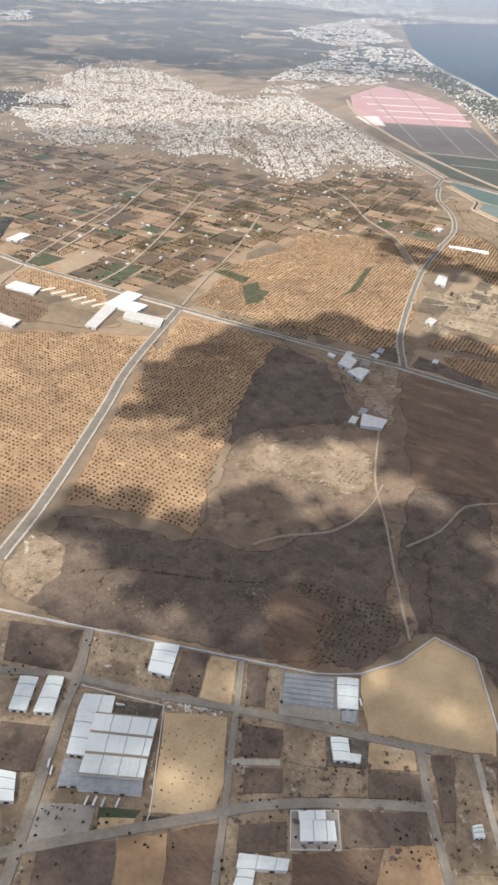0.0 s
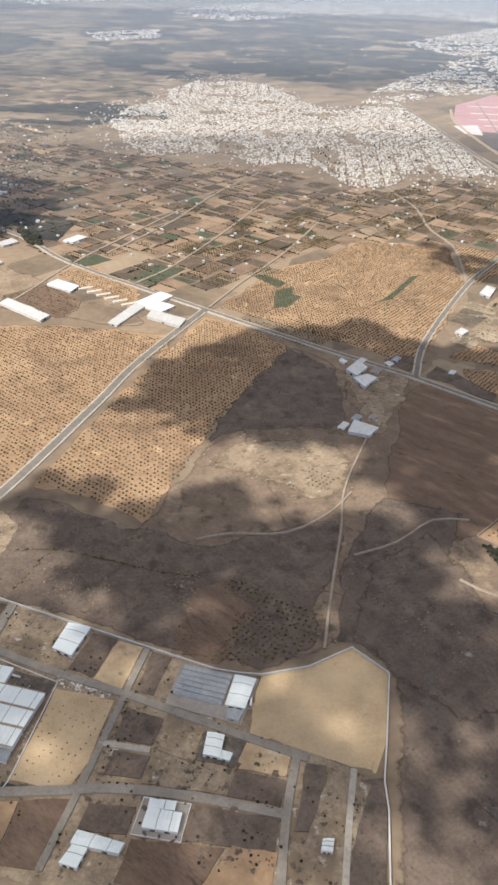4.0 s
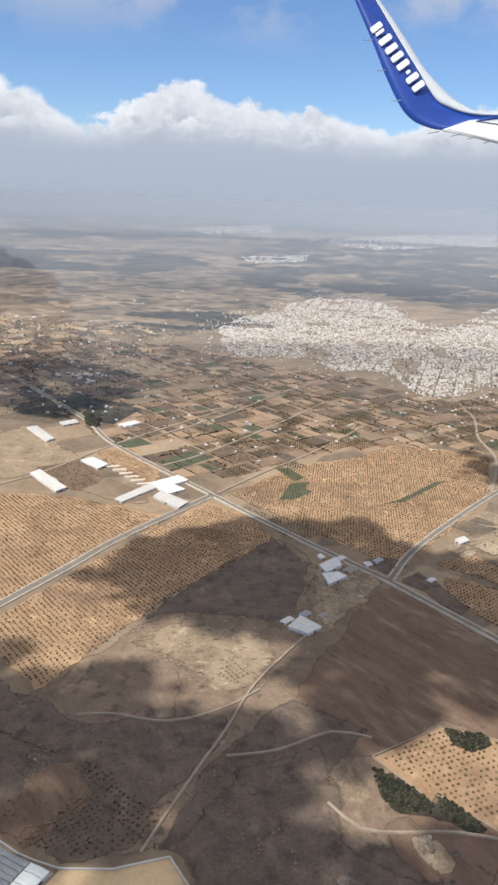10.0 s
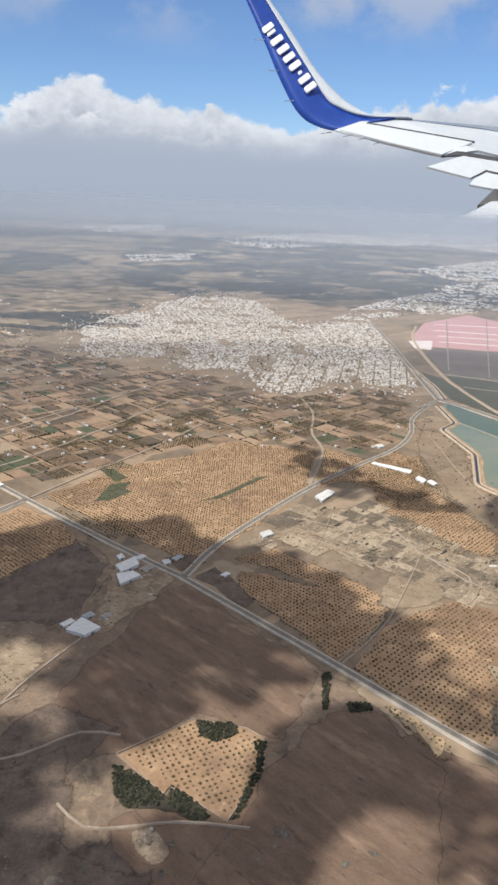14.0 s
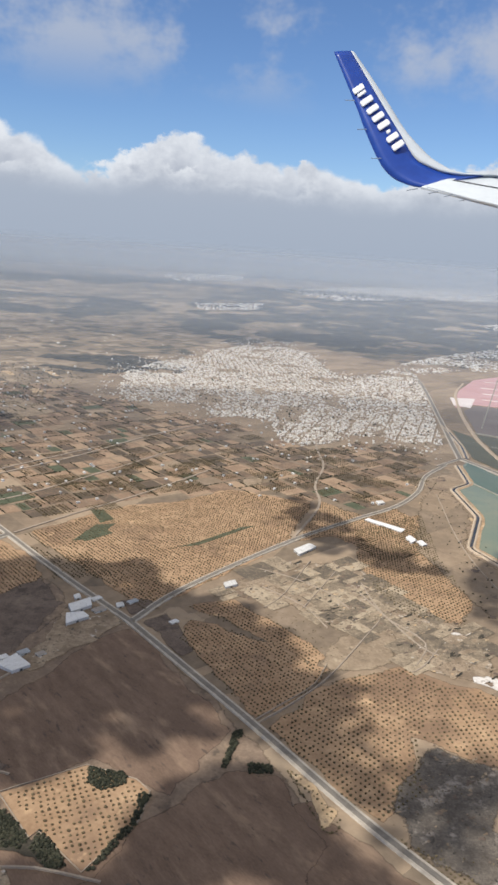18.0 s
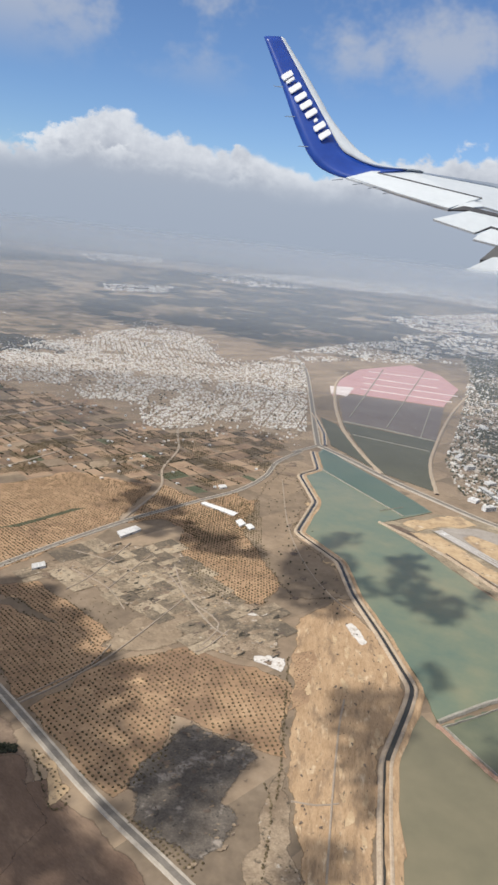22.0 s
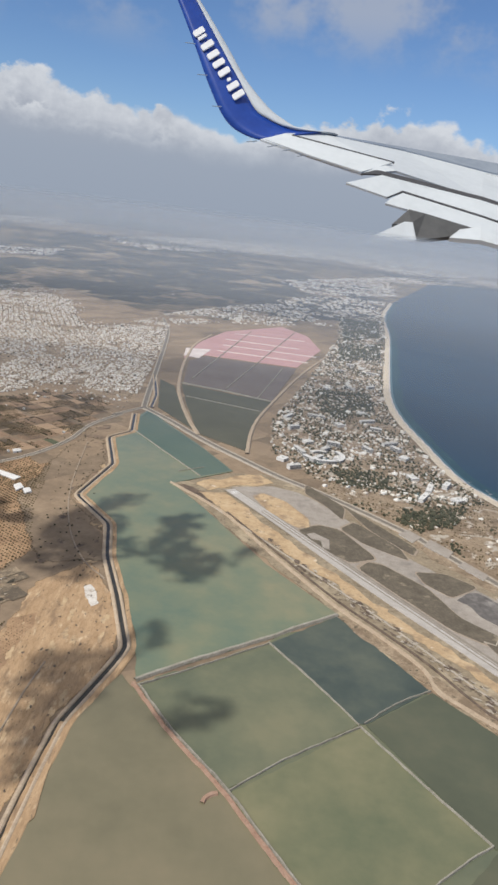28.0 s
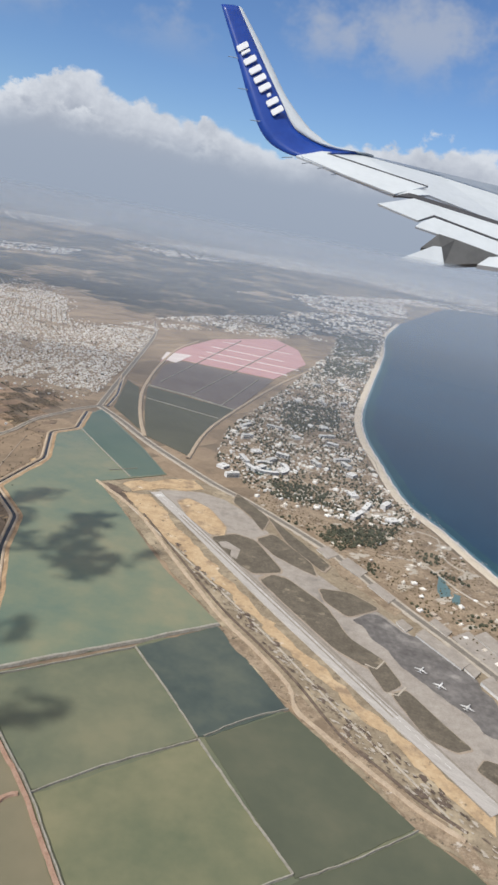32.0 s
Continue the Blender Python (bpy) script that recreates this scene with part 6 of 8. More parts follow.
wall_line("boundary_wall", [(-125.4, 108.8), (-116.8, 104.6), (-104.7, 98.8), (-92.0, 92.9), (-80.5, 87.5), (-69.3, 82.3), (-65.7, 81.4), (-61.9, 80.8), (-53.8, 82.1), (-45.8, 85.8), (-40.7, 80.1), (-44.1, 67.6), (-46.0, 61.1), (-46.4, 56.8), (-48.8, 46.0), (-50.9, 36.8)], M_WALL, "long white boundary wall of the estate", 0.45, 0.22)
wall_line("yard_wall", [(-80.1, 60.7), (-73.6, 59.3), (-75.1, 54.1), (-81.7, 55.6), (-80.1, 60.7)], M_WALL, "low white wall round a yard", 0.3, 0.15)
wall_line("factory_wall", [(-106.7, 87.2), (-94.6, 81.0), (-99.1, 64.4), (-100.2, 62.3), (-111.8, 62.8), (-115.4, 63.6)], M_WALL, "white wall round the factory", 0.3, 0.14)
wall_line("plot_wall", [(-13.9, 114.2), (-0.2, 125.0), (10.7, 123.1), (14.1, 120.5), (14.2, 113.1), (7.8, 99.6), (-2.8, 106.7), (-3.7, 104.8), (-13.9, 114.2)], M_TRACK, "low stone wall round the olive plot", 0.25, 0.2)


def car(colour):
    root = tagged(new("car"), "small parked car on the factory car park", "car", "cars on the car park")
    bm = bmesh.new()
    prism(bm, [(-0.24, -0.1), (0.24, -0.1), (0.24, 0.1), (-0.24, 0.1)], 0.03, 0.1)
    part("body", bm, colour, root)
    bm = bmesh.new()
    prism(bm, [(-0.15, -0.085), (0.1, -0.085), (0.1, 0.085), (-0.15, 0.085)], 0.1, 0.16)
    part("cabin", bm, M_DARK, root)
    for x in (-0.15, 0.15):
        for y in (-0.1, 0.1):
            bm = bmesh.new()
            bmesh.ops.create_cone(bm, segments=8, radius1=0.035, radius2=0.035, depth=0.03, cap_ends=True, matrix=pose(x, y, 0.035, 90, 0, 0))
            part("wheel", bm, M_DARK, root)
    return root


rng = random.Random(11)
cars = [car(M_WALL), car(M_GREYROOF), car(M_DARK)]
spots = [(-113.2, 67.8), (-112.8, 67.4), (-112.4, 67.0), (-111.8, 67.9), (-111.2, 67.6), (-110.6, 67.3), (-109.6, 67.0), (-109.0, 66.7), (-111.4, 66.2), (-110.9, 66.0), (-110.4, 64.3), (-113.8, 66.5), (-114.0, 65.6), (-101.1, 81.1), (-100.0, 80.7), (-99.0, 80.2)]
for k, p in enumerate(spots):
    m = pose(p[0], p[1], 0.28, 0, 0, 60 + rng.uniform(-8, 8))
    if k < 3:
        cars[k].matrix_basis = m
    else:
        copy_thing(cars[k % 3], m)

LOT, WORKS = [(-97.6, 81.0), (-85.0, 77.7), (-88.0, 66.5), (-90.7, 62.0), (-99.9, 64.2)], [(-61.4, 81.6), (-53.5, 82.6), (-45.6, 86.3), (-40.4, 80.3), (-44.1, 67.6), (-46.4, 62.1), (-56.6, 66.0), (-66.0, 70.1)]
many_trees("estate_bushes", [p for p in grid_points([(-125.2, 105.0), (-104.7, 97.9), (-80.7, 86.5), (-62.3, 79.9), (-64.9, 70.4), (-47.1, 62.3), (-54.5, 46.5), (-122.0, 60.2)], 1.1, 1.1, 12, 0.5, 31, 0.6) if noise.noise(Vector((p[0] * 0.16, p[1] * 0.16, 2.0))) > 0.12 and not inside(*p, LOT) and not inside(*p, WORKS)], 0.16, M_TREE_DARK, "low dark weeds and bushes on empty plots", 32, "bushes", 0.5, 0.25)


def truck():
    root = tagged(new("truck"), "white box truck parked at the loading dock", "truck", "trucks at the factory")
    for nm, x0, x1, z0, z1, mat in (("box", -0.75, 0.35, 0.14, 0.42, M_WALL), ("cab", 0.4, 0.68, 0.1, 0.34, M_WALL), ("chassis", -0.75, 0.68, 0.07, 0.13, M_DARK)):
        bm = bmesh.new()
        prism(bm, [(x0, -0.14), (x1, -0.14), (x1, 0.14), (x0, 0.14)], z0, z1)
        part(nm, bm, mat, root)
    for x in (-0.6, -0.4, 0.5):
        for y in (-0.13, 0.13):
            bm = bmesh.new()
            bmesh.ops.create_cone(bm, segments=8, radius1=0.06, radius2=0.06, depth=0.05, cap_ends=True, matrix=pose(x, y, 0.06, 90, 0, 0))
            part("wheel", bm, M_DARK, root)
    return root


lorry = truck()
for k, p in enumerate([(-107.3, 67.7), (-106.2, 67.4), (-105.1, 67.0), (-111.8, 73.2), (-112.1, 74.4), (-101.2, 82.2), (-64.0, 75.4), (-103.2, 66.5)]):
    m = pose(p[0], p[1], 0.30, 0, 0, (62, 62, 62, 75, 75, -20, 80, 62)[k])
    if k:
        copy_thing(lorry, m)
    else:
        lorry.matrix_basis = m

# farm and depot buildings along the main road
for pts, h in (([(-97.6, 220.3), (-94.6, 218.0), (-86.6, 233.2), (-89.7, 236.4)], 0.7), ([(-89.7, 236.4), (-81.9, 245.8), (-77.4, 242.2), (-85.5, 231.9)], 0.9), ([(-85.5, 231.9), (-81.8, 237.4), (-76.6, 233.6), (-81.0, 228.6)], 0.8), ([(-83.9, 230.1), (-73.1, 222.7), (-75.1, 217.1), (-85.5, 224.7)], 0.9),
               ([(-121.3, 252.7), (-118.1, 257.3), (-110.1, 251.3), (-112.4, 246.0)], 0.8), ([(-133.9, 235.1), (-132.0, 239.6), (-116.6, 225.6), (-118.8, 221.6)], 0.9), ([(-129.8, 233.7), (-128.8, 236.7), (-122.1, 231.4), (-123.1, 228.5)], 0.8), ([(-157.8, 286.3), (-154.6, 289.4), (-140.9, 275.3), (-142.7, 271.2)], 0.8),
               ([(-147.5, 296.9), (-142.5, 303.2), (-139.2, 298.8), (-144.2, 293.4)], 0.8), ([(-122.0, 301.0), (-116.8, 308.2), (-113.0, 305.6), (-117.8, 298.6)], 0.8), ([(-27.5, 186.9), (-23.0, 192.5), (-21.1, 188.1), (-25.2, 183.1)], 1.1), ([(-26.3, 182.0), (-22.2, 184.0), (-19.7, 181.9), (-24.3, 176.5)], 1.0),
               ([(-33.3, 153.9), (-30.7, 159.3), (-25.3, 155.4), (-28.4, 151.8)], 0.9), ([(-28.4, 193.4), (-27.3, 195.0), (-25.9, 192.9), (-27.2, 191.4)], 0.6), ([(13.2, 213.4), (16.3, 216.2), (17.6, 213.4), (14.3, 210.2)], 0.8), ([(33.0, 246.5), (38.1, 253.6), (40.7, 251.1), (35.2, 242.5)], 0.8),
               ([(-15.1, 192.1), (-13.4, 193.3), (-12.3, 191.3), (-14.1, 189.7)], 0.5), ([(59.0, 285.6), (60.5, 287.8), (74.4, 279.9), (72.7, 276.5)], 0.5), ([(74.0, 270.6), (75.8, 273.4), (78.0, 269.3), (75.9, 265.9)], 0.7), ([(77.9, 268.1), (80.0, 269.8), (81.6, 266.2), (79.6, 264.1)], 0.6), ([(64.0, 310.1), (66.9, 311.7), (68.0, 309.1), (65.2, 306.7)], 0.7)):
    warehouse(pts, h, 0.1, M_WALL, "white flat-roofed farm building beside the road", 4, 1)
for k, (x, y, a, b, h) in enumerate(((-21.5, 193.5, 1.6, 1.0, 0.5), (-18.6, 187.2, 1.8, 1.2, 0.6), (-29.6, 161.2, 1.4, 1.0, 0.5), (-33.8, 157.4, 1.7, 0.9, 0.45), (-25.2, 161.6, 1.2, 0.9, 0.4), (-10.8, 194.6, 1.6, 0.9, 0.5), (3.6, 186.0, 1.3, 0.8, 0.4))):
    c, n = math.cos(radians(52)), math.sin(radians(52))
    warehouse([(x + c * u * a - n * v * b, y + n * u * a + c * v * b) for u, v in ((-1, -1), (1, -1), (1, 1), (-1, 1))], h, 0.06, (M_WALL, M_CONCRETE, M_GREYROOF)[k % 3], "small shed in the dusty depot yard", 3, 1)
for p in [(-107.6, 250.0), (-104.4, 247.1), (-101.0, 244.2), (-98.0, 241.4), (-95.0, 238.6), (-91.9, 235.9)]:
    warehouse([(p[0] - 2.6, p[1] - 0.2), (p[0] + 1.9, p[1] + 1.9), (p[0] + 2.5, p[1] + 0.7), (p[0] - 2.0, p[1] - 1.4)], 0.5, 0.15, M_BEACH, "long low poultry barn with a tan roof", 4, 0)


def farmhouse(kind):
    root = tagged(new("farmhouse"), "small flat-roofed white house among plots", "house", "houses among the farm plots")
    a, b, h = ((0.6, 0.5, 0.5), (0.8, 0.5, 0.35), (0.5, 0.45, 0.7))[kind]
    bm = bmesh.new()
    prism(bm, [(-a, -b), (a, -b), (a, b), (-a, b)], 0, h)
    if kind == 1:
        prism(bm, [(-a, -b), (0, -b), (0, b * 0.8), (-a, b * 0.8)], h, h + 0.3)
    part("wall", bm, M_WALL, root)
    for x0, y0, x1, y1 in ((-a, -b, a, -b + 0.06), (-a, b - 0.06, a, b), (-a, -b, -a + 0.06, b), (a - 0.06, -b, a, b)):
        bm = bmesh.new()
        prism(bm, [(x0, y0), (x1, y0), (x1, y1), (x0, y1)], h + 0.002, h + 0.08)
        part("parapet", bm, M_WALL, root)
    for x in (-a * 0.5, a * 0.5):
        bm = bmesh.new()
        prism(bm, [(x - 0.09, -b - 0.02), (x + 0.09, -b - 0.02), (x + 0.09, -b + 0.03), (x - 0.09, -b + 0.03)], h * 0.4, h * 0.75)
        part("window", bm, M_DARK, root)
    bm = bmesh.new()
    prism(bm, [(-0.07, -b - 0.02), (0.07, -b - 0.02), (0.07, -b + 0.03), (-0.07, -b + 0.03)], 0, h * 0.6)
    part("door", bm, M_DARK, root)
    return root


homes = [farmhouse(k) for k in range(3)]
rng = random.Random(7)
spots = []
while len(spots) < 150:
    u, v = rng.randint(-20, 21) + rng.choice((-0.46, 0.46)), rng.uniform(-20, 21)
    x, y = -10 + 13.0 * u * 0.74 + 17.0 * v * 0.67, 330 - 13.0 * u * 0.67 + 17.0 * v * 0.74
    if inside(x, y, FARM):
        spots.append((x + rng.uniform(-0.6, 0.6), y + rng.uniform(-0.6, 0.6)))
spots += [(-78.7, 272.8), (-65.8, 307.7), (-67.1, 320.3), (-49.3, 276.3), (-43.6, 291.1), (-27.8, 325.6), (-71.6, 364.3), (-66.4, 359.6), (-52.3, 417.9), (-29.0, 310.8), (14.4, 302.0), (62.8, 308.0), (12.2, 612.2)]
for k, p in enumerate(spots):
    m = pose(p[0], p[1], 0.02, 0, 0, -42 + rng.choice((0, 90)) + rng.uniform(-6, 6)) @ Matrix.Scale(1, 4)
    if k < 3:
        homes[k].matrix_basis = m
    else:
        copy_thing(homes[k % 3], m)

# hedges and garden trees between the farm plots
rng = random.Random(9)
pts = []
for k in range(330):
    u, v = rng.randint(-20, 21) + 0.5, rng.randint(-20, 21) + 0.5
    along = rng.random() < 0.5
    n = rng.randint(4, 16)
    for i in range(n):
        uu, vv = (u + i * 0.07, v) if along else (u, v + i * 0.055)
        x, y = -10 + 13.0 * uu * 0.74 + 17.0 * vv * 0.67, 330 - 13.0 * uu * 0.67 + 17.0 * vv * 0.74
        if inside(x, y, FARM):
            pts.append((x + rng.uniform(-0.3, 0.3), y + rng.uniform(-0.3, 0.3)))
many_trees("hedge_trees", pts, 0.45, M_TREE_DARK, "dark hedges and garden trees between plots", 5, "hedges")
pts = []
for k in range(60):
    o = (rng.uniform(-90, 90), rng.uniform(230, 420))
    if inside(*o, FARM):
        pts += [(o[0] + i * 1.4 * 0.74 + j * 1.4 * 0.67, o[1] - i * 1.4 * 0.67 + j * 1.4 * 0.74) for i in range(7) for j in range(9)]
many_trees("orchard_plots", pts, 0.36, M_TREE, "rows of orchard trees on the farm plots", 6)

# ---- town ----
TOWN = [(-124, 565), (-114, 630), (-86, 672), (-82, 731), (-54, 800), (-15, 797), (10, 775), (28, 689), (44, 640), (65, 645), (90, 705), (113, 690), (112, 568), (109, 485), (106, 404), (90, 419), (74, 431), (56, 428), (40, 402), (23, 394), (14, 400), (6, 444), (-16, 450), (-29, 440), (-45, 470), (-71, 470), (-96, 460), (-112, 512)]


def town_quarter(name, poly, label, seed, pitch, size, districts, mat):
    """Closely built streets of flat-roofed houses: each district has its own lattice of lanes."""
    rng = random.Random(seed)
    xs, ys = [p[0] for p in poly], [p[1] for p in poly]
    mids = []
    while len(mids) < districts:
        x, y = rng.uniform(min(xs), max(xs)), rng.uniform(min(ys), max(ys))
        if inside(x, y, poly):
            mids.append((x, y, radians(rng.uniform(0, 90))))
    verts, faces = [], []
    for k, (mx, my, turn) in enumerate(mids):
        c, n = math.cos(turn), math.sin(turn)
        lane, cross = rng.choice((3, 4)), rng.choice((7, 9, 11))
        for i in range(-125, 126):
            if i % lane == 0:
                continue
            for j in range(-125, 126):
                if j % cross == 0 or rng.random() < 0.08:
                    continue
                u, v = i * pitch + rng.uniform(-0.18, 0.18), j * pitch + rng.uniform(-0.25, 0.25)
                x, y = mx + c * u - n * v, my + n * u + c * v
                d = u * u + v * v
                if d > 16000 or any((x - p) ** 2 + (y - q) ** 2 < d for p, q, _ in mids) or not inside(x, y, poly):
                    continue
                if noise.noise(Vector((x * 0.035, y * 0.035, seed))) < -0.34 or noise.noise(Vector((x * 0.12, y * 0.12, seed + 3))) < -0.42:
                    continue
                a, b, h = size * rng.uniform(0.65, 1.2), size * rng.uniform(0.65, 1.2), size * rng.choice((0.35, 0.45, 0.6, 0.8))
                if rng.random() < 0.012:
                    a, b, h = a * 2.6, b * 1.9, h * 0.8
                t = turn + rng.choice((0, 0, 0, 0.1, -0.15))
                box_into(verts, faces, x, y, 0.02, a, b, h, t)
                if rng.random() < 0.4:
                    box_into(verts, faces, x + rng.uniform(-0.2, 0.2) * a, y + rng.uniform(-0.2, 0.2) * b, 0.02 + h, a * 0.5, b * 0.5, h * 0.4, t)
    return tagged(link_mesh(name, verts, faces, mat), label, "houses", kind="stuff")


def houses(name, poly, pitch, size, turn, label, seed, tall=1.0, skip=0.12, kind_mat=None):
    """A quarter of many block houses as one mesh: each a box, often with a smaller upper storey."""
    rng = random.Random(seed)
    verts, faces = [], []
    for x, y in grid_points(poly, pitch, pitch, turn, pitch * 0.22, seed, skip):
        n = noise.noise(Vector((x * 0.03, y * 0.03, seed)))
        if n < -0.24 or abs(noise.noise(Vector((x * 0.012, y * 0.012, seed + 5.0)))) < 0.016 or abs(noise.noise(Vector((x * 0.03, y * 0.03, seed + 8.0)))) < 0.02:
            continue
        a, b = size * rng.uniform(0.55, 1.25), size * rng.uniform(0.55, 1.25)
        h = size * rng.choice((0.35, 0.4, 0.55, 0.75)) * tall
        t = radians(turn + rng.choice((0, 0, 0, 8, -12)))
        box_into(verts, faces, x, y, 0.02, a, b, h, t)
        if rng.random() < 0.5:
            box_into(verts, faces, x + rng.uniform(-0.2, 0.2) * a, y + rng.uniform(-0.2, 0.2) * b, 0.02 + h, a * 0.45, b * 0.5, h * 0.45, t)
    return tagged(link_mesh(name, verts, faces, kind_mat or M_TOWN), label, "houses", kind="stuff")


MIDDLE = (sum(p[0] for p in TOWN) / len(TOWN), sum(p[1] for p in TOWN) / len(TOWN))
SUBURB = [(min(106.0, MIDDLE[0] + (x - MIDDLE[0]) * 1.16), MIDDLE[1] + (y - MIDDLE[1]) * 1.22) for x, y in TOWN]
houses("suburb_houses", SUBURB, 4.4, 1.0, 50, "scattered houses round the town", 4, skip=0.6)
soft_sheet("town_ground", TOWN, M_WASTE, 0.062, "dusty streets and yards of the town", "ground", 8.0)
town_quarter("town_houses", TOWN, "dense quarters of white flat-roofed town houses", 2, 1.12, 1.0, 9, M_TOWN)
many_trees("town_trees", [p for p in grid_points(TOWN, 5, 5, 15, 1.8, 21, 0.3) if noise.noise(Vector((p[0] * 0.05, p[1] * 0.05, 4.0))) > 0.05], 0.55, M_TREE_DARK, "scattered dark trees between town houses", 8)
def mosaic(name, poly, du, dv, turn, mat, z, label, seed, category, gaps=0.08, fray=0.0):
    """Many fields side by side, each its own four-cornered plot, cut into strips here and there."""
    rng = random.Random(seed)
    verts, faces = [], []
    c, n = math.cos(radians(turn)), math.sin(radians(turn))
    for x, y in grid_points(poly, du, dv, turn, 0.0, seed, gaps):
        if fray and noise.noise(Vector((x / fray, y / fray, seed))) + 0.5 * noise.noise(Vector((x * 3 / fray, y * 3 / fray, seed))) < -0.10:
            continue
        cut = rng.choice((1, 1, 2, 2, 3))
        a, b = du * rng.uniform(0.5, 1.15), dv * rng.uniform(0.5, 0.95)
        for i in range(cut):
            lo, hi = -b + 2 * b * i / cut, -b + 2 * b * (i + 1) / cut
            o = len(verts)
            h = z + rng.uniform(0, 0.02)
            for u, v in ((-a, lo), (a, lo), (a, hi), (-a, hi)):
                u, v = u + rng.uniform(-0.07, 0.07) * du, v + rng.uniform(-0.05, 0.05) * dv
                verts.append((x + c * u - n * v, y + n * u + c * v, h))
            faces.append((o, o + 1, o + 2, o + 3))
    return tagged(link_mesh(name, verts, faces, mat), label, category, kind="stuff")


# the far plain: fields, scrub woods with painted cloud shade, white settlements
mosaic("far_fields", [(-620, 500), (-280, 470), (-150, 500), (-125, 600), (-90, 760), (-20, 850), (110, 740), (240, 800), (400, 1050), (420, 1120), (-900, 1150)], 9, 17, -42, M_FAR, 0.02, "patchwork of dry fields beyond the town", 501, "fields")
mosaic("far_fields", [(-1200, 1130), (425, 1130), (590, 1600), (780, 1850), (-1500, 1900)], 22, 44, -30, M_FAR, 0.04, "patchwork of dry fields on the far plain", 502, "fields")
mosaic("far_fields", [(-2200, 1850), (790, 1850), (1500, 3500), (-1700, 3600)], 60, 130, -20, M_FAR, 0.08, "patchwork of dry fields on the far plain", 503, "fields")
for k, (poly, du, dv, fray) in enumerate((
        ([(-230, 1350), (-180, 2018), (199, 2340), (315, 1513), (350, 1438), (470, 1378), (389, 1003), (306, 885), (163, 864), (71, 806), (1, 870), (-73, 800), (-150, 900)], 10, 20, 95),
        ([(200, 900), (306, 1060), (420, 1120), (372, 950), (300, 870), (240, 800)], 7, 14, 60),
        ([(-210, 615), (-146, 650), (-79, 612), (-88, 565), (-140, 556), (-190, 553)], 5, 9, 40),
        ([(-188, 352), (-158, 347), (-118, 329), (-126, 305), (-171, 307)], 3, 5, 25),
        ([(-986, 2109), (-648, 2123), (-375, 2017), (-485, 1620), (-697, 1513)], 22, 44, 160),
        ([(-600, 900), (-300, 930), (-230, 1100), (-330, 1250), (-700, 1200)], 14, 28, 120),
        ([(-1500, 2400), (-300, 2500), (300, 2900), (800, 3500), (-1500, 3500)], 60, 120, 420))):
    mosaic("far_woods", poly, du, dv, -12, M_WOOD_SHADE, 0.07 + 0.05 * (k in (0, 4, 6)), "far dark patches of scrub woods and painted cloud shade", 520 + k, "woods", 0.05, fray)
for k, (poly, pitch, skip) in enumerate((
        ([(104, 748), (163, 854), (238, 956), (285, 806), (218, 758), (160, 734), (120, 690)], 3.6, 0.3), ([(240, 990), (330, 1120), (420, 1130), (372, 950), (300, 880), (250, 860)], 6.0, 0.45),
        ([(270, 1288), (560, 1700), (470, 1246), (304, 1115)], 6.0, 0.25), ([(-213, 1282), (-108, 1408), (-100, 1246), (-180, 1160)], 6.0, 0.25), ([(-135, 1924), (184, 2560), (627, 3160), (454, 2206), (15, 1649)], 13.0, 0.3),
        ([(-503, 2215), (-349, 2994), (-267, 2242), (-397, 1973)], 14.0, 0.4), ([(33, 2199), (954, 3400), (1500, 3300), (1049, 2303), (678, 1844), (519, 2156), (118, 1879)], 14.0, 0.2),
        ([(-304, 574), (-288, 605), (-257, 590), (-274, 549)], 4.0, 0.4), ([(-185, 384), (-160, 408), (-143, 395), (-161, 370)], 3.2, 0.5), ([(470, 1500), (640, 1640), (880, 1800), (1300, 2090), (900, 2050), (560, 1700)], 9.0, 0.2))):
    houses("far_quarter", poly, pitch, pitch * 0.66, 20 + 9 * k, "far white houses on the plain", 30 + k, 0.55, skip)
houses("far_hamlets", [(-620, 520), (-280, 490), (-130, 560), (-90, 800), (110, 760), (240, 820), (400, 1050), (590, 1600), (-900, 1650)], 26, 1.9, 15, "scattered farmsteads on the far plain", 45, 0.5, 0.86)
LEFT = [(-420, 330), (-230, 300), (-130, 310), (-150, 420), (-140, 560), (-350, 560), (-700, 600)]
patches("mid_scrub", LEFT, 110, 4, 22, M_SCRUB, 0.02, "dark scrub between dry fields", 214, "scrub", (-42, 1.8))
patches("mid_fallow", LEFT, 90, 4, 22, M_TAN, 0.06, "tan fallow patches", 215, "fields", (-42, 1.8))
many_trees("mid_trees", grid_points(LEFT, 4, 4, 20, 1.8, 216, 0.4), 0.42, M_TREE_DARK, "scattered dark trees on dry fields", 217)
houses("mid_houses", LEFT, 9, 1.5, 15, "scattered white houses on dry fields", 218, skip=0.6)

# ---- hotel coast ----
HOTELS = [(306.0, 887.4), (374.1, 941.0), (327.2, 736.9), (293.2, 597.6), (267.6, 492.5), (259.0, 436.0), (259.0, 383.0), (261.0, 328.0), (270.0, 298.0), (238.9, 285.6), (216.1, 302.0), (194.9, 310.1), (177.7, 343.7), (183.0, 399.2), (214.7, 501.4), (240.4, 592.0), (276.9, 720.7)]
sheet("resort_ground", HOTELS, M_WASTE, 0.05, "pale ground of the resort strip behind the beach", "ground")
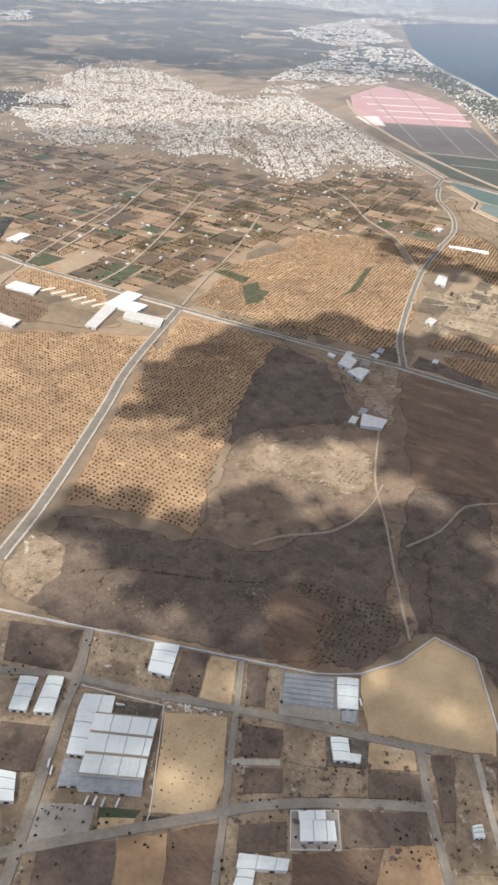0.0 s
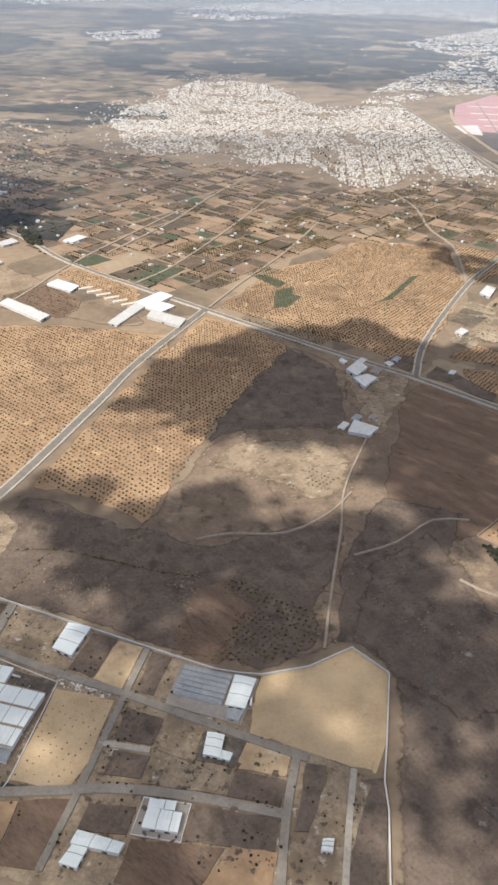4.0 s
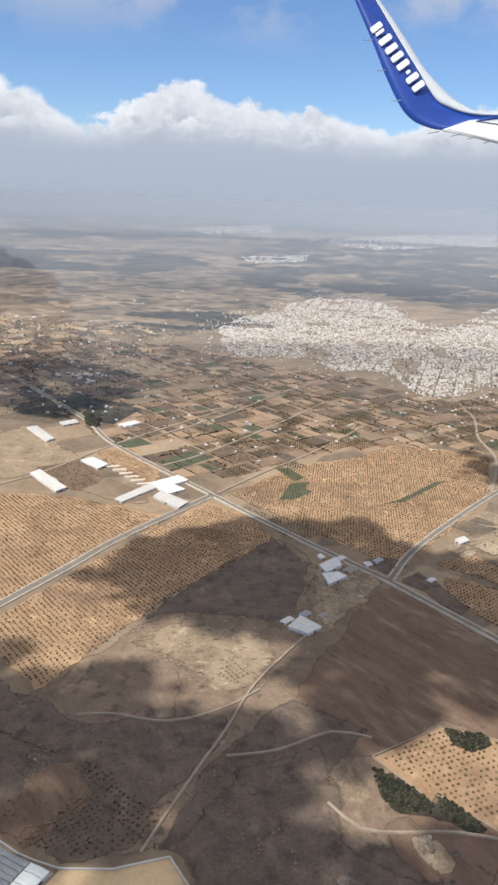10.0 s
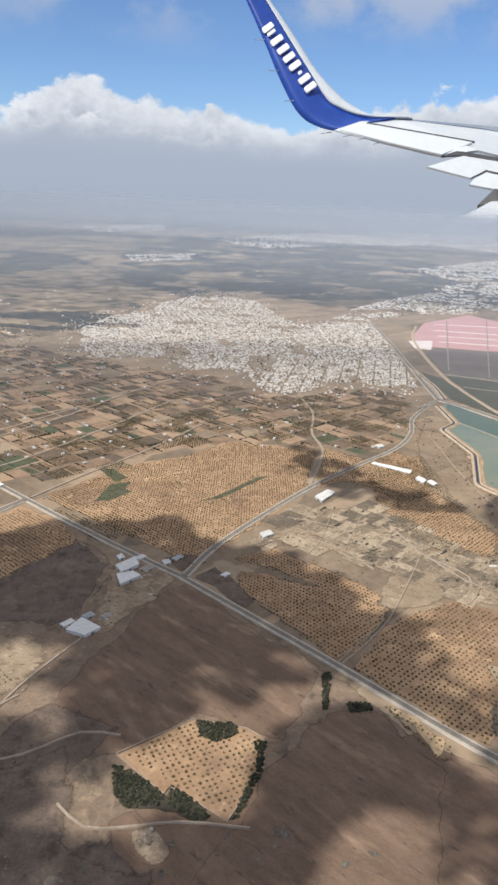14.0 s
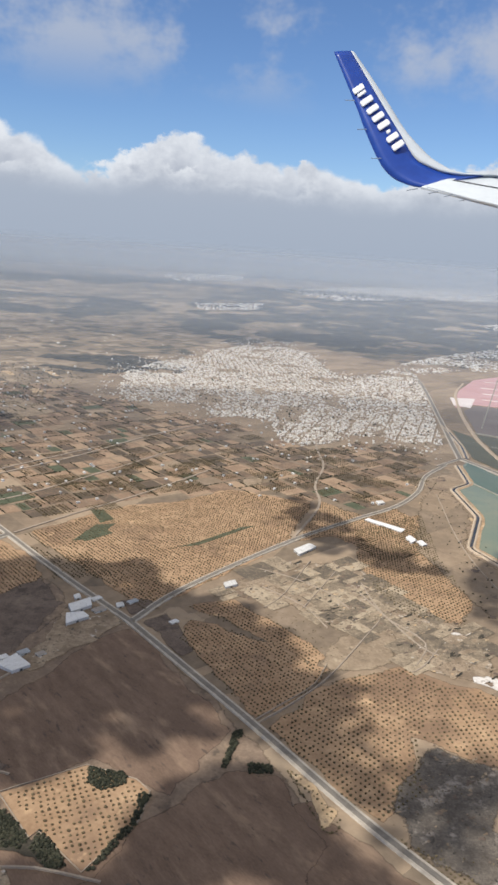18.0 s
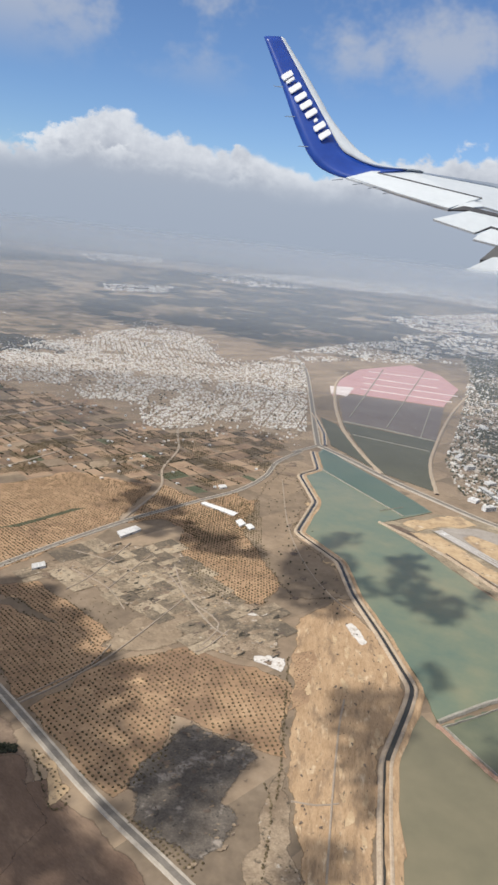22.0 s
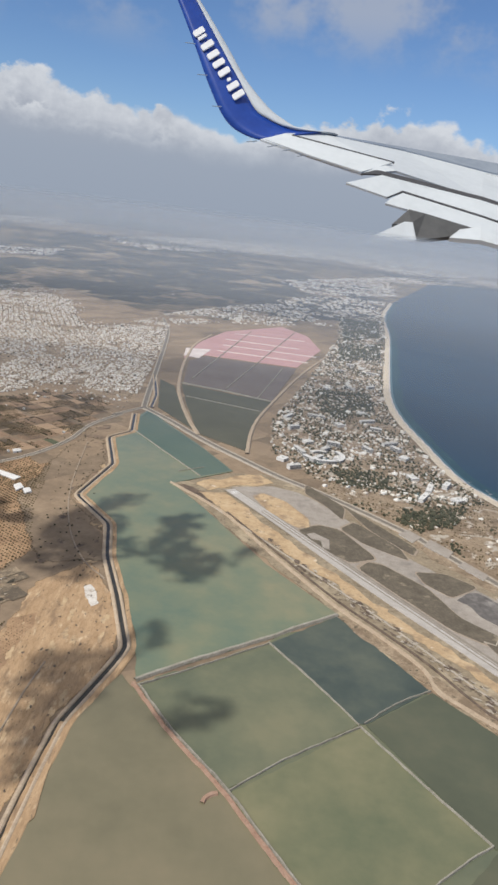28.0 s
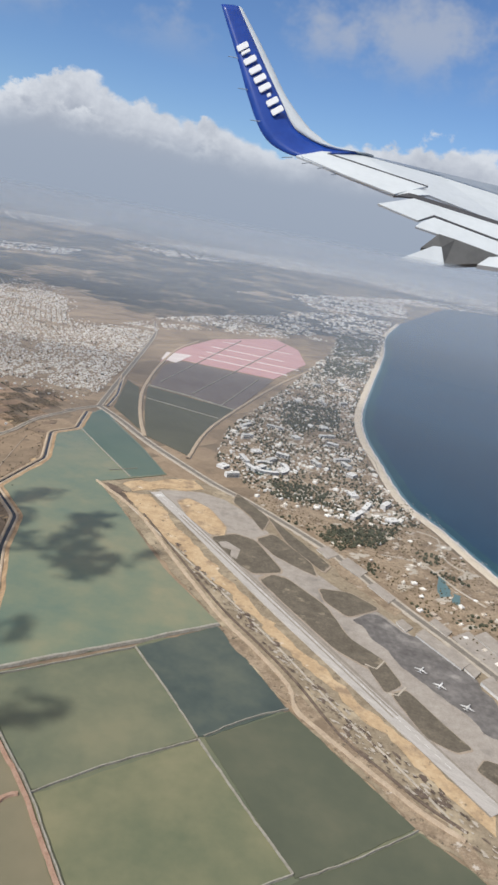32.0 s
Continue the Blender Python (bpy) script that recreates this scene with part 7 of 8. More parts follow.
many_trees("resort_trees", [p for p in grid_points(HOTELS, 1.7, 1.7, 10, 0.7, 41, 0.3) if noise.noise(Vector((p[0] * 0.06, p[1] * 0.06, 6.0))) > -0.22], 0.48, M_GARDEN, "dark garden trees between hotels", 42, spread=0.5)
for k, poly in enumerate(([(220.6, 487.8), (257.6, 488.2), (249.8, 436.0), (223.2, 413.9), (212.9, 434.6)], [(205.4, 327.6), (229.4, 326.7), (229.4, 305.4), (204.3, 305.6)], [(223.6, 282.1), (258.5, 293.2), (242.4, 266.9), (224.7, 268.4)], [(303.3, 871.6), (354.7, 888.5), (324.7, 751.7), (280.0, 707.1)], [(270.9, 686.5), (316.5, 708.6), (294.9, 621.4), (255.8, 600.3)])):
    many_trees("park_trees", grid_points(poly, 1.5, 1.5, 14 * k, 0.5, 410 + k, 0.15), 0.62, M_GARDEN, "dense dark park trees behind the beach", 415 + k, spread=0.45)
houses("resort_houses", HOTELS, 2.3, 1.05, 24, "white bungalows and villas of the resort strip", 43, skip=0.5)
houses("resort_villas", HOTELS, 6.5, 2.4, 64, "larger white villas and shops of the resort strip", 44, 0.7, skip=0.55)
DRY = [(191.4, 296.4), (220.1, 271.0), (243.9, 234.2), (266.4, 194.6), (300.0, 170.0), (292.0, 225.0), (281.0, 262.0), (271.0, 298.0), (268.2, 327.9), (247.6, 332.8), (214.8, 324.6)]
sheet("scrub_garden", DRY, M_WASTE, 0.045, "dry tan scrubland between resort and airfield", "ground")
many_trees("scrub_trees", [p for p in grid_points(DRY, 1.5, 1.5, 33, 0.6, 51, 0.4) if noise.noise(Vector((p[0] * 0.08, p[1] * 0.08, 7.0))) > -0.1], 0.27, M_TREE, "sparse dark bushes on dry ground", 52, spread=0.5)


patches("pale_pads", DRY, 170, 0.8, 6.0, M_VERGE, 0.075, "pale yards and bare earth between gardens", 561, "earth", (35, 1.6))
patches("pale_pads", HOTELS, 260, 1.0, 8.0, M_VERGE, 0.085, "pale yards and streets of the resort strip", 562, "earth", (70, 1.8))
houses("roadside_houses", DRY, 4.6, 1.7, 33, "pale low houses beside the airport road", 563, 0.6, skip=0.55)
many_trees("park_grove", grid_points([(220.8, 271.7), (230.6, 281.4), (250.0, 282.7), (242.0, 271.4), (228.1, 261.0)], 1.1, 1.1, 20, 0.4, 571, 0.15), 0.5, M_GARDEN, "dark grove of trees behind the beach", 572, spread=0.5)
many_trees("garden_clumps", [p for p in grid_points(DRY, 1.5, 1.5, 12, 0.5, 564, 0.3) if noise.noise(Vector((p[0] * 0.07, p[1] * 0.07, 3.0))) > 0.22], 0.5, M_GARDEN, "clumps of dark garden trees", 565, spread=0.5)
for w, pts in ((0.9, [(202.2, 417.1), (210.1, 466.9), (223.3, 522.0), (248.3, 602.7)]), (0.6, [(236.7, 323.7), (237.4, 309.6), (237.1, 298.8), (233.1, 288.5)]), (0.5, [(264.8, 293.1), (272.6, 288.7), (270.6, 268.5), (278.3, 257.1)]), (0.5, [(239.3, 401.7), (254.6, 412.6), (262.3, 388.1), (261.4, 359.1)]), (0.5, [(217.2, 337.9), (227.3, 317.6), (235.9, 321.3)]), (0.6, [(244.2, 263.3), (259.3, 261.1), (268.6, 243.7), (275.8, 234.0)])):
    road("resort_lane", w, pts, M_VERGE, 0.28, label="pale lane through the resort strip", category="lane")


def hotel(kind):
    root = tagged(new("hotel"), "white hotel block with rows of balconies", "hotel", "hotels along the beach")
    a, b, h = ((5.0, 1.1, 1.6), (3.2, 1.2, 2.0), (2.4, 2.0, 1.3))[kind]
    bm = bmesh.new()
    prism(bm, [(-a, -b), (a, -b), (a, b), (-a, b)], 0, h)
    shell = part("wall", bm, M_WALL, root)
    bm = bmesh.new()
    prism(bm, [(-a - 0.1, -b - 0.1), (a + 0.1, -b - 0.1), (a + 0.1, b + 0.1), (-a - 0.1, b + 0.1)], h, h + 0.1)
    part("roof", bm, M_WALL, root)
    for lvl in range(3):
        z = h * (0.2 + 0.27 * lvl)
        for s in (-1, 1):
            bm = bmesh.new()
            prism(bm, [(-a * 0.94, s * b - 0.03), (a * 0.94, s * b - 0.03), (a * 0.94, s * b + 0.03), (-a * 0.94, s * b + 0.03)], z, z + h * 0.13)
            part("window_band", bm, M_DARK, shell)
            bm = bmesh.new()
            prism(bm, [(-a * 0.95, s * b - 0.05), (a * 0.95, s * b - 0.05), (a * 0.95, s * (b + 0.22)), (-a * 0.95, s * (b + 0.22))], z - 0.07, z - 0.01)
            part("balcony", bm, M_WALL, shell)
    bm = bmesh.new()
    prism(bm, [(-0.5, -0.4), (0.5, -0.4), (0.5, 0.4), (-0.5, 0.4)], h + 0.1, h + 0.45)
    part("roof_house", bm, M_WALL, root)
    return root


blocks = [hotel(k) for k in range(3)]
spots = [(330.1, 869.9), (325.4, 786.9), (302.9, 737.6), (301.5, 690.7), (261.7, 581.3), (269.5, 574.8), (274.8, 557.1), (247.6, 553.6), (229.0, 491.5), (246.0, 499.0), (261.5, 505.9), (240.3, 432.4), (239.9, 414.2), (241.3, 398.0), (221.1, 401.8), (210.1, 415.0), (205.3, 352.2), (210.4, 341.0), (198.9, 337.6), (211.4, 363.1), (198.3, 363.6), (192.0, 348.1), (244.2, 364.2), (245.3, 351.3), (243.4, 373.3), (228.3, 359.3), (241.8, 322.6), (246.0, 309.6), (255.7, 315.5), (255.4, 298.7), (240.1, 298.2), (186.2, 322.2), (182.1, 332.6), (192.9, 408.6), (193.6, 386.8)]
rng = random.Random(17)
for k, p in enumerate(spots):
    m = pose(p[0], p[1], 0.05, 0, 0, rng.choice((25, 115, 60, -20)) + rng.uniform(-8, 8))
    if k < 3:
        blocks[k].matrix_basis = m
    else:
        copy_thing(blocks[k % 3], m)
M_POOL = water("pool_water", [(0.10, 0.165, 0.165), (0.13, 0.20, 0.195)], 0.2, 0.3)
for pts in ([(195.8, 345.0), (202.3, 333.0), (200.1, 327.7), (193.5, 338.5)], [(262.5, 253.0), (266.5, 252.1), (263.9, 238.7), (260.0, 235.5)], [(238.0, 304.2), (241.2, 306.3), (240.3, 301.5), (237.5, 299.5)], [(265.6, 241.3), (267.7, 240.0), (265.2, 231.4), (263.8, 232.9)]):
    sheet("pool", pts, M_POOL, 0.12, "turquoise pool of a hotel", "pool")

# airport buildings beside the apron
for pts, h in (([(244.4, 206.3), (248.0, 210.5), (257.8, 195.1), (254.2, 191.4)], 1.0), ([(258.2, 185.8), (262.7, 189.6), (264.7, 181.1), (262.0, 178.1)], 1.2), ([(252.2, 199.4), (254.9, 203.1), (260.0, 191.6), (257.3, 188.2)], 0.8), ([(218.8, 257.9), (223.5, 262.2), (227.1, 256.3), (222.3, 251.3)], 0.5), ([(239.6, 213.0), (242.3, 215.4), (244.6, 211.1), (241.8, 208.1)], 0.6)):
    warehouse(pts, h, 0.1, M_CONCRETE, "pale flat-roofed airport building beside the apron", 6, 1)

for pts in ([(226.2, 249.1), (230.1, 255.0), (236.0, 245.9), (232.1, 240.3)], [(234.2, 234.9), (237.7, 238.1), (242.9, 229.2), (239.8, 225.3)], [(264.7, 212.1), (269.7, 216.1), (274.2, 205.4), (269.9, 200.6)], [(251.3, 216.4), (253.9, 219.6), (257.6, 212.6), (254.9, 209.3)]):
    warehouse(pts, 0.5, 0.08, M_CONCRETE, "low pale service building beside the airport road", 4, 1)
sheet("airport_car_park", [(256.8, 209.8), (263.8, 215.1), (274.3, 193.9), (266.1, 185.2)], M_CONCRETE, 0.3, "pale airport car park", "car park", ragged=0.1)
sheet("forecourt", [(219.5, 265.6), (227.7, 261.3), (245.9, 225.4), (240.7, 218.4), (225.0, 240.0)], M_WASTE, 0.29, "pale ground along the airport road", "ground")
# runway markings: threshold bars and a broken centre line
RUN = [Vector(p) for p in [(156.4, 286.8), (246.8, 137.3)]]
way = (RUN[1] - RUN[0]).normalized()
across = Vector((way.y, -way.x))
for k in range(8):
    o = RUN[0] + way * 1.6 + across * (k - 3.5) * 0.42
    tagged(link_mesh("threshold_bar", *strip_mesh([o, o + way * 2.4], [(-0.12, 0.60), (0.12, 0.60)]), M_MARKING), "white painted threshold bar", "runway marking", kind="structure")
for k in range(46):
    o = RUN[0] + way * (6.0 + k * 3.4)
    tagged(link_mesh("centre_line", *strip_mesh([o, o + way * 1.9], [(-0.07, 0.61), (0.07, 0.61)]), M_MARKING), "white painted centre line", "runway marking", kind="structure")
for off, wide in ((-0.75, 0.5), (0.75, 0.5)):
    tagged(link_mesh("tyre_marks", *strip_mesh([RUN[0] + way * (22 + 12 * i) for i in range(11)], [(off - wide / 2, 0.605), (off + wide / 2, 0.605)]), M_STREET), "dark tyre marks along the runway", "runway marking", kind="structure")
for side in (-1, 1):
    tagged(link_mesh("shoulder", *strip_mesh([RUN[0] - way * 2, RUN[1]], [(side * 2.2 - 0.5, 0.45), (side * 2.2 + 0.5, 0.45)]), M_STREET), "grey runway shoulder", "runway", kind="structure")

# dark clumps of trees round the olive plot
# dark sheet: tree shade and dark soil put into one ground colour
soft_sheet("dark_thicket_ground", [(-13.9, 111.5), (-9.7, 109.5), (-3.7, 104.8), (-2.8, 106.4), (1.4, 103.6), (4.9, 100.0), (2.0, 98.6), (-4.0, 100.6), (-9.8, 100.6), (-12.8, 104.2)], M_THICKET, 0.19, "dark ground sheet with a thicket's shade in its colour", "ground", 0.8)
for k, (pts, size) in enumerate((([(-13.9, 111.5), (-9.7, 109.5), (-3.7, 104.8), (-4.0, 102.4), (-9.8, 101.1), (-12.6, 104.6)], 0.36), ([(0.2, 124.7), (8.4, 124.2), (8.9, 121.3), (5.0, 118.7), (1.6, 120.1)], 0.36), ([(-2.8, 107.1), (1.4, 104.0), (4.9, 100.4), (2.0, 99.0), (-2.6, 102.5)], 0.34),
                                 ([(12.2, 119.9), (14.5, 119.2), (14.0, 112.3), (9.7, 100.6), (8.2, 99.5), (12.9, 113.0)], 0.38), ([(27.4, 142.1), (29.5, 143.3), (27.5, 129.4), (26.4, 130.3)], 0.34), ([(31.6, 132.4), (36.5, 133.1), (37.2, 130.6), (32.3, 129.5)], 0.34), ([(-142.5, 315.0), (-132.4, 308.2), (-129.9, 295.8), (-135.9, 298.7)], 0.9))):
    many_trees("tree_clump", grid_points(pts, size * 1.25, size * 1.25, 20, size * 0.35, 60 + k, 0.08), size, M_TREE_DARK, "dense dark clump of trees", 61 + k)
rng = random.Random(77)
SCRUB = [[(-109.6, 131.2), (-83.4, 120.2), (-69.8, 113.8), (-39.8, 122.0), (-52.1, 84.8), (-61.6, 81.7), (-80.4, 87.9), (-104.7, 98.9), (-116.8, 105.6)], [(-30.7, 128.9), (-13.3, 122.3), (-36.6, 80.9), (-40.1, 80.9), (-45.2, 86.9), (-49.5, 87.0), (-42.9, 111.4)], [(59.1, 125.2), (64.1, 138.5), (71.1, 148.1), (84.4, 142.7), (88.5, 137.6), (81.3, 125.1), (86.0, 122.5), (78.3, 107.0), (65.1, 113.5)], [(85.8, 106.4), (89.9, 132.4), (92.8, 136.2), (94.7, 120.3), (95.4, 100.2), (87.8, 99.7)], [(-38.0, 110.1), (-24.6, 116.9), (-15.1, 96.9), (-18.3, 83.9), (-31.9, 83.3)], [(10.5, 199.7), (22.8, 230.4), (38.9, 236.8), (56.0, 224.3), (76.4, 205.5), (72.3, 190.8), (46.0, 174.5)], [(-83.2, 75.8), (-57.9, 65.2), (-60.5, 57.7), (-80.6, 62.5)], [(-73.0, 59.2), (-61.7, 56.5), (-62.7, 52.2), (-74.8, 54.2)]]
for k, poly in enumerate(SCRUB):
    pts = [p for p in grid_points(poly, 1.5, 1.5, 17 * k, 0.6, 80 + k, 0.55) if noise.noise(Vector((p[0] * 0.09, p[1] * 0.09, k))) > -0.05]
    many_trees("scrub_bushes", pts, 0.14, M_TREE, "low dark bushes scattered on rough ground", 81 + k, "bushes", 0.5)

BURNT = [(59.1, 125.2), (64.1, 138.5), (71.1, 148.1), (84.4, 142.7), (88.5, 137.6), (81.3, 125.1), (86.0, 122.5), (78.3, 107.0), (65.1, 113.5)]
patches("ash_patches", BURNT, 60, 0.3, 1.4, M_WASTE, 0.215, "pale ash and dust on burnt ground", 350, "ash", (40, 1.6))
patches("burnt_scrub", BURNT, 60, 0.3, 1.4, M_SCRUB, 0.235, "dark burnt scrub", 351, "scrub", (40, 1.6))
EARTHWORK = [(9.0, 208.2), (21.9, 226.8), (32.1, 236.8), (55.3, 243.5), (70.1, 215.0), (92.7, 202.9), (90.3, 174.4), (76.1, 176.3), (69.0, 180.1), (63.0, 195.3), (50.2, 192.1), (35.9, 203.9)]
for k, (mat, n, big) in enumerate(((M_FALLOW, 140, 2.4), (M_SCRUB, 120, 1.6), (M_TAN, 80, 1.4), (M_GREY, 80, 1.2), (M_VERGE, 90, 0.7))):
    patches("earthworks", EARTHWORK, n, 0.25, big, mat, 0.17 + 0.03 * k, "rough diggings and scrub on waste ground", 352 + k, "earth", (46, 1.7))
mosaic("old_plots", EARTHWORK, 4.2, 6.5, 48, M_PLOTS, 0.168, "old walled plots and diggings on waste ground", 540, "plots", 0.42)
patches("scraped_earth", EARTHWORK, 130, 0.3, 3.2, M_PALE, 0.205, "pale scraped earth on waste ground", 541, "earth", (46, 2.0))
patches("ditch_scrub", EARTHWORK, 110, 0.3, 2.2, M_THICKET, 0.215, "dark weeds along old ditches", 542, "scrub", (46, 2.6))
NECK = [(76.3, 371.0), (98.1, 360.0), (103.7, 297.0), (104.9, 261.2), (114.5, 226.5), (117.6, 204.9), (95.5, 208.1), (89.3, 232.2), (86.4, 291.0)]
for k, (mat, n, big) in enumerate(((M_FALLOW, 70, 9.0), (M_TAN, 45, 5.0), (M_SCRUB, 60, 3.5))):
    patches("neck_patches", NECK, n, 0.8, big, mat, 0.06 + 0.03 * k, "dry brown grazing land beside the canal", 360 + k, "land", (60, 1.8))
many_trees("neck_bushes", grid_points(NECK, 3.5, 3.5, 20, 1.4, 365, 0.5), 0.28, M_TREE_DARK, "sparse dark bushes on dry land", 366, "bushes", 0.5)
road("dirt_track", 0.35, [(92.3, 330.6), (94.4, 274.8), (100.0, 239.8), (108.2, 216.9), (116.1, 206.2)], M_TRACK, 0.28, label="faint dirt track along the canal")
OPEN = [(-70.0, 147.6), (-63.6, 154.2), (-46.1, 154.6), (-32.6, 150.3), (-31.2, 142.7), (-37.4, 127.8), (-47.8, 125.2), (-55.9, 132.4), (-62.9, 135.5), (-69.7, 139.7)]
for k, (mat, n, big) in enumerate(((M_FALLOW, 60, 1.5), (M_WASTE, 70, 1.2), (M_VERGE, 60, 0.6))):
    patches("clearing_patches", OPEN, n, 0.3, big, mat, 0.17 + 0.025 * k, "rough scraped earth on a clearing", 370 + k, "earth", (20, 1.8))
# stones, field edges and hedges on the scrub round the estate
for k, poly in enumerate(([(-104.6, 102.8), (-99.8, 109.4), (-91.0, 109.1), (-87.5, 102.1), (-89.9, 97.6), (-98.6, 99.7)], [(-79.1, 101.1), (-77.1, 106.0), (-71.0, 106.8), (-73.3, 94.9), (-77.1, 96.0)], [(-56.6, 88.2), (-46.6, 96.8), (-38.8, 90.7), (-33.9, 83.8), (-27.5, 79.7), (-24.6, 86.9), (-34.4, 101.8), (-43.3, 110.5)], [(-70.0, 147.6), (-63.6, 154.2), (-46.1, 154.6), (-32.6, 150.3), (-31.2, 142.7), (-37.4, 127.8), (-47.8, 125.2), (-62.9, 135.5)])):
    patches("field_stones", poly, 260, 0.10, 0.34, M_WASTE, 0.20, "pale stones strewn on scrub land", 320 + k, "stones")
patches("rubble_heap", [(-94.7, 82.0), (-85.5, 77.8), (-86.1, 76.6), (-94.0, 80.0)], 60, 0.15, 0.6, M_WHITE_EARTH, 0.36, "white rubble along the estate road", 330, "rubble")
patches("rough_weeds", [(-84.3, 77.9), (-65.8, 70.6), (-57.9, 66.2), (-60.7, 56.9), (-54.5, 46.5), (-89.5, 53.6)], 240, 0.2, 1.0, M_SCRUB, 0.31, "dark weeds on dusty building plots", 331, "weeds")
patches("slope_weeds", [(-40.0, 78.0), (-10.0, 95.0), (20.0, 99.0), (40.0, 92.0), (40.0, 50.0), (-40.0, 35.0)], 160, 0.4, 3.0, M_GREY, 0.10, "dark weed patches on the scrub slope", 332, "weeds")
patches("shore_weeds", [(94.5, 176.2), (110.8, 214.4), (123.0, 180.3), (113.6, 144.1), (108.3, 100.3), (95.4, 99.3), (93.4, 136.3)], 170, 0.15, 0.9, M_SCRUB, 0.19, "dark weed patches on orange sand", 333, "weeds", (84, 1.6))
patches("shore_scrapes", [(96.7, 176.5), (110.4, 207.0), (121.4, 180.1), (112.9, 144.0), (107.8, 100.2), (96.3, 99.4), (94.6, 136.4)], 50, 0.4, 3.0, M_TAN, 0.165, "pale wind-blown sand on the shore", 334, "sand", (84, 3.0))
sheet("white_spoil", [(110.8, 200.2), (112.6, 202.0), (114.3, 198.8), (116.1, 191.7), (114.4, 190.1), (112.0, 195.7)], M_WHITE_EARTH, 0.21, "white earth spread beside the canal", "spoil", step=0.8, ragged=0.28)
for pts in ([(-105.3, 102.7), (-101.3, 111.1), (-100.5, 112.2)], [(-69.8, 84.2), (-62.1, 96.2), (-60.8, 98.1)], [(-106.5, 113.2), (-98.2, 113.0), (-82.7, 107.4), (-71.5, 104.2)], [(40.2, 131.9), (44.2, 124.3), (47.4, 118.1), (49.3, 117.0), (50.9, 118.7)], [(93.5, 179.2), (92.8, 162.5), (91.7, 139.7), (90.7, 126.3)], [(88.4, 130.6), (89.7, 123.1), (88.1, 106.2)]):
    line = smooth_line(pts, 0.5)
    rng = random.Random(len(line))
    many_trees("field_hedge", [(p.x + rng.uniform(-0.25, 0.25), p.y + rng.uniform(-0.25, 0.25)) for p in line], 0.22, M_TREE, "thin dark hedge along a field edge", 340, "hedges", 0.45)
for w, pts in ((0.35, [(107.3, 163.2), (105.1, 151.9), (102.3, 131.4), (99.5, 107.9)]), (0.3, [(93.6, 126.7), (98.6, 126.4), (103.2, 127.6)]), (0.4, [(58.0, 220.1), (63.7, 204.6), (72.3, 195.1), (73.8, 189.3), (70.3, 179.8)])):
    road("sand_track", w, pts, M_TRACK, 0.28, label="faint pale track across bare sand", category="track")

# curved resort hotel round a pool, behind the beach
resort = tagged(new("curved_hotel"), "pale curved hotel wings round a teal pool", "hotel")
mid, reach = Vector([(202.7, 343.6)][0]), 11.0
resort.location = (mid.x, mid.y, 0.06)
for w, (a0, a1, r0, h) in enumerate(((200, 300, reach, 1.5), (310, 400, reach, 1.3), (60, 150, reach * 0.62, 1.0))):
    for nm, inset, z0, z1, mat in (("wing", 0.0, 0.0, h, M_WALL), ("roof", -0.12, h, h + 0.1, M_WALL), ("window_band", -0.04, h * 0.25, h * 0.42, M_DARK), ("window_band", -0.04, h * 0.62, h * 0.80, M_DARK)):
        bm = bmesh.new()
        n = 10
        arc = [radians(a0 + (a1 - a0) * i / n) for i in range(n + 1)]
        prism(bm, [(math.cos(a) * (r0 - inset), math.sin(a) * (r0 - inset)) for a in arc] + [(math.cos(a) * (r0 - 2.0 + inset), math.sin(a) * (r0 - 2.0 + inset)) for a in arc[::-1]], z0, z1)
        part(nm, bm, mat, resort)
sheet("resort_court", [(mid.x + math.cos(a) * 8.5, mid.y + math.sin(a) * 8.5) for a in [k * math.pi / 10 for k in range(20)]], M_TRACK, 0.08, "tan paved court of the curved hotel", "court", ragged=0.1)
sheet("pool", [(mid.x + math.cos(a) * (5.0 + 1.2 * math.sin(3 * a)), mid.y - 3 + math.sin(a) * 2.6) for a in [k * math.pi / 10 for k in range(20)]], M_POOL, 0.14, "teal pool in the hotel court", "pool", ragged=0.05)

# ---- clouds overhead, whose shadows lie on the plain ----
M_CLOUD = material("cloud_vapour", [(0.78, 0.79, 0.80), (0.84, 0.84, 0.85), (0.88, 0.88, 0.88)], 0.02, 0.2, rough=1.0, spec=0.0)
thin, veil = M_CLOUD.node_tree.nodes.new("ShaderNodeBsdfTransparent"), M_CLOUD.node_tree.nodes.new("ShaderNodeMixShader")
veil.inputs[0].default_value = 0.05                     # vapour lets part of the light through
links = M_CLOUD.node_tree.links
links.new(M_CLOUD.node_tree.nodes["Principled BSDF"].outputs[0], veil.inputs[1])
links.new(thin.outputs[0], veil.inputs[2])
links.new(veil.outputs[0], M_CLOUD.node_tree.nodes["Material Output"].inputs[0])
# even, unseen veil added above the estate only to dim its ground
M_VEIL = M_CLOUD.copy()
M_VEIL.name = "thin_cloud_vapour"
M_VEIL.node_tree.nodes["Mix Shader"].inputs[0].default_value = 0.68
HIGH = 340.0
SHIFT = SUN * (HIGH / SUN.z)
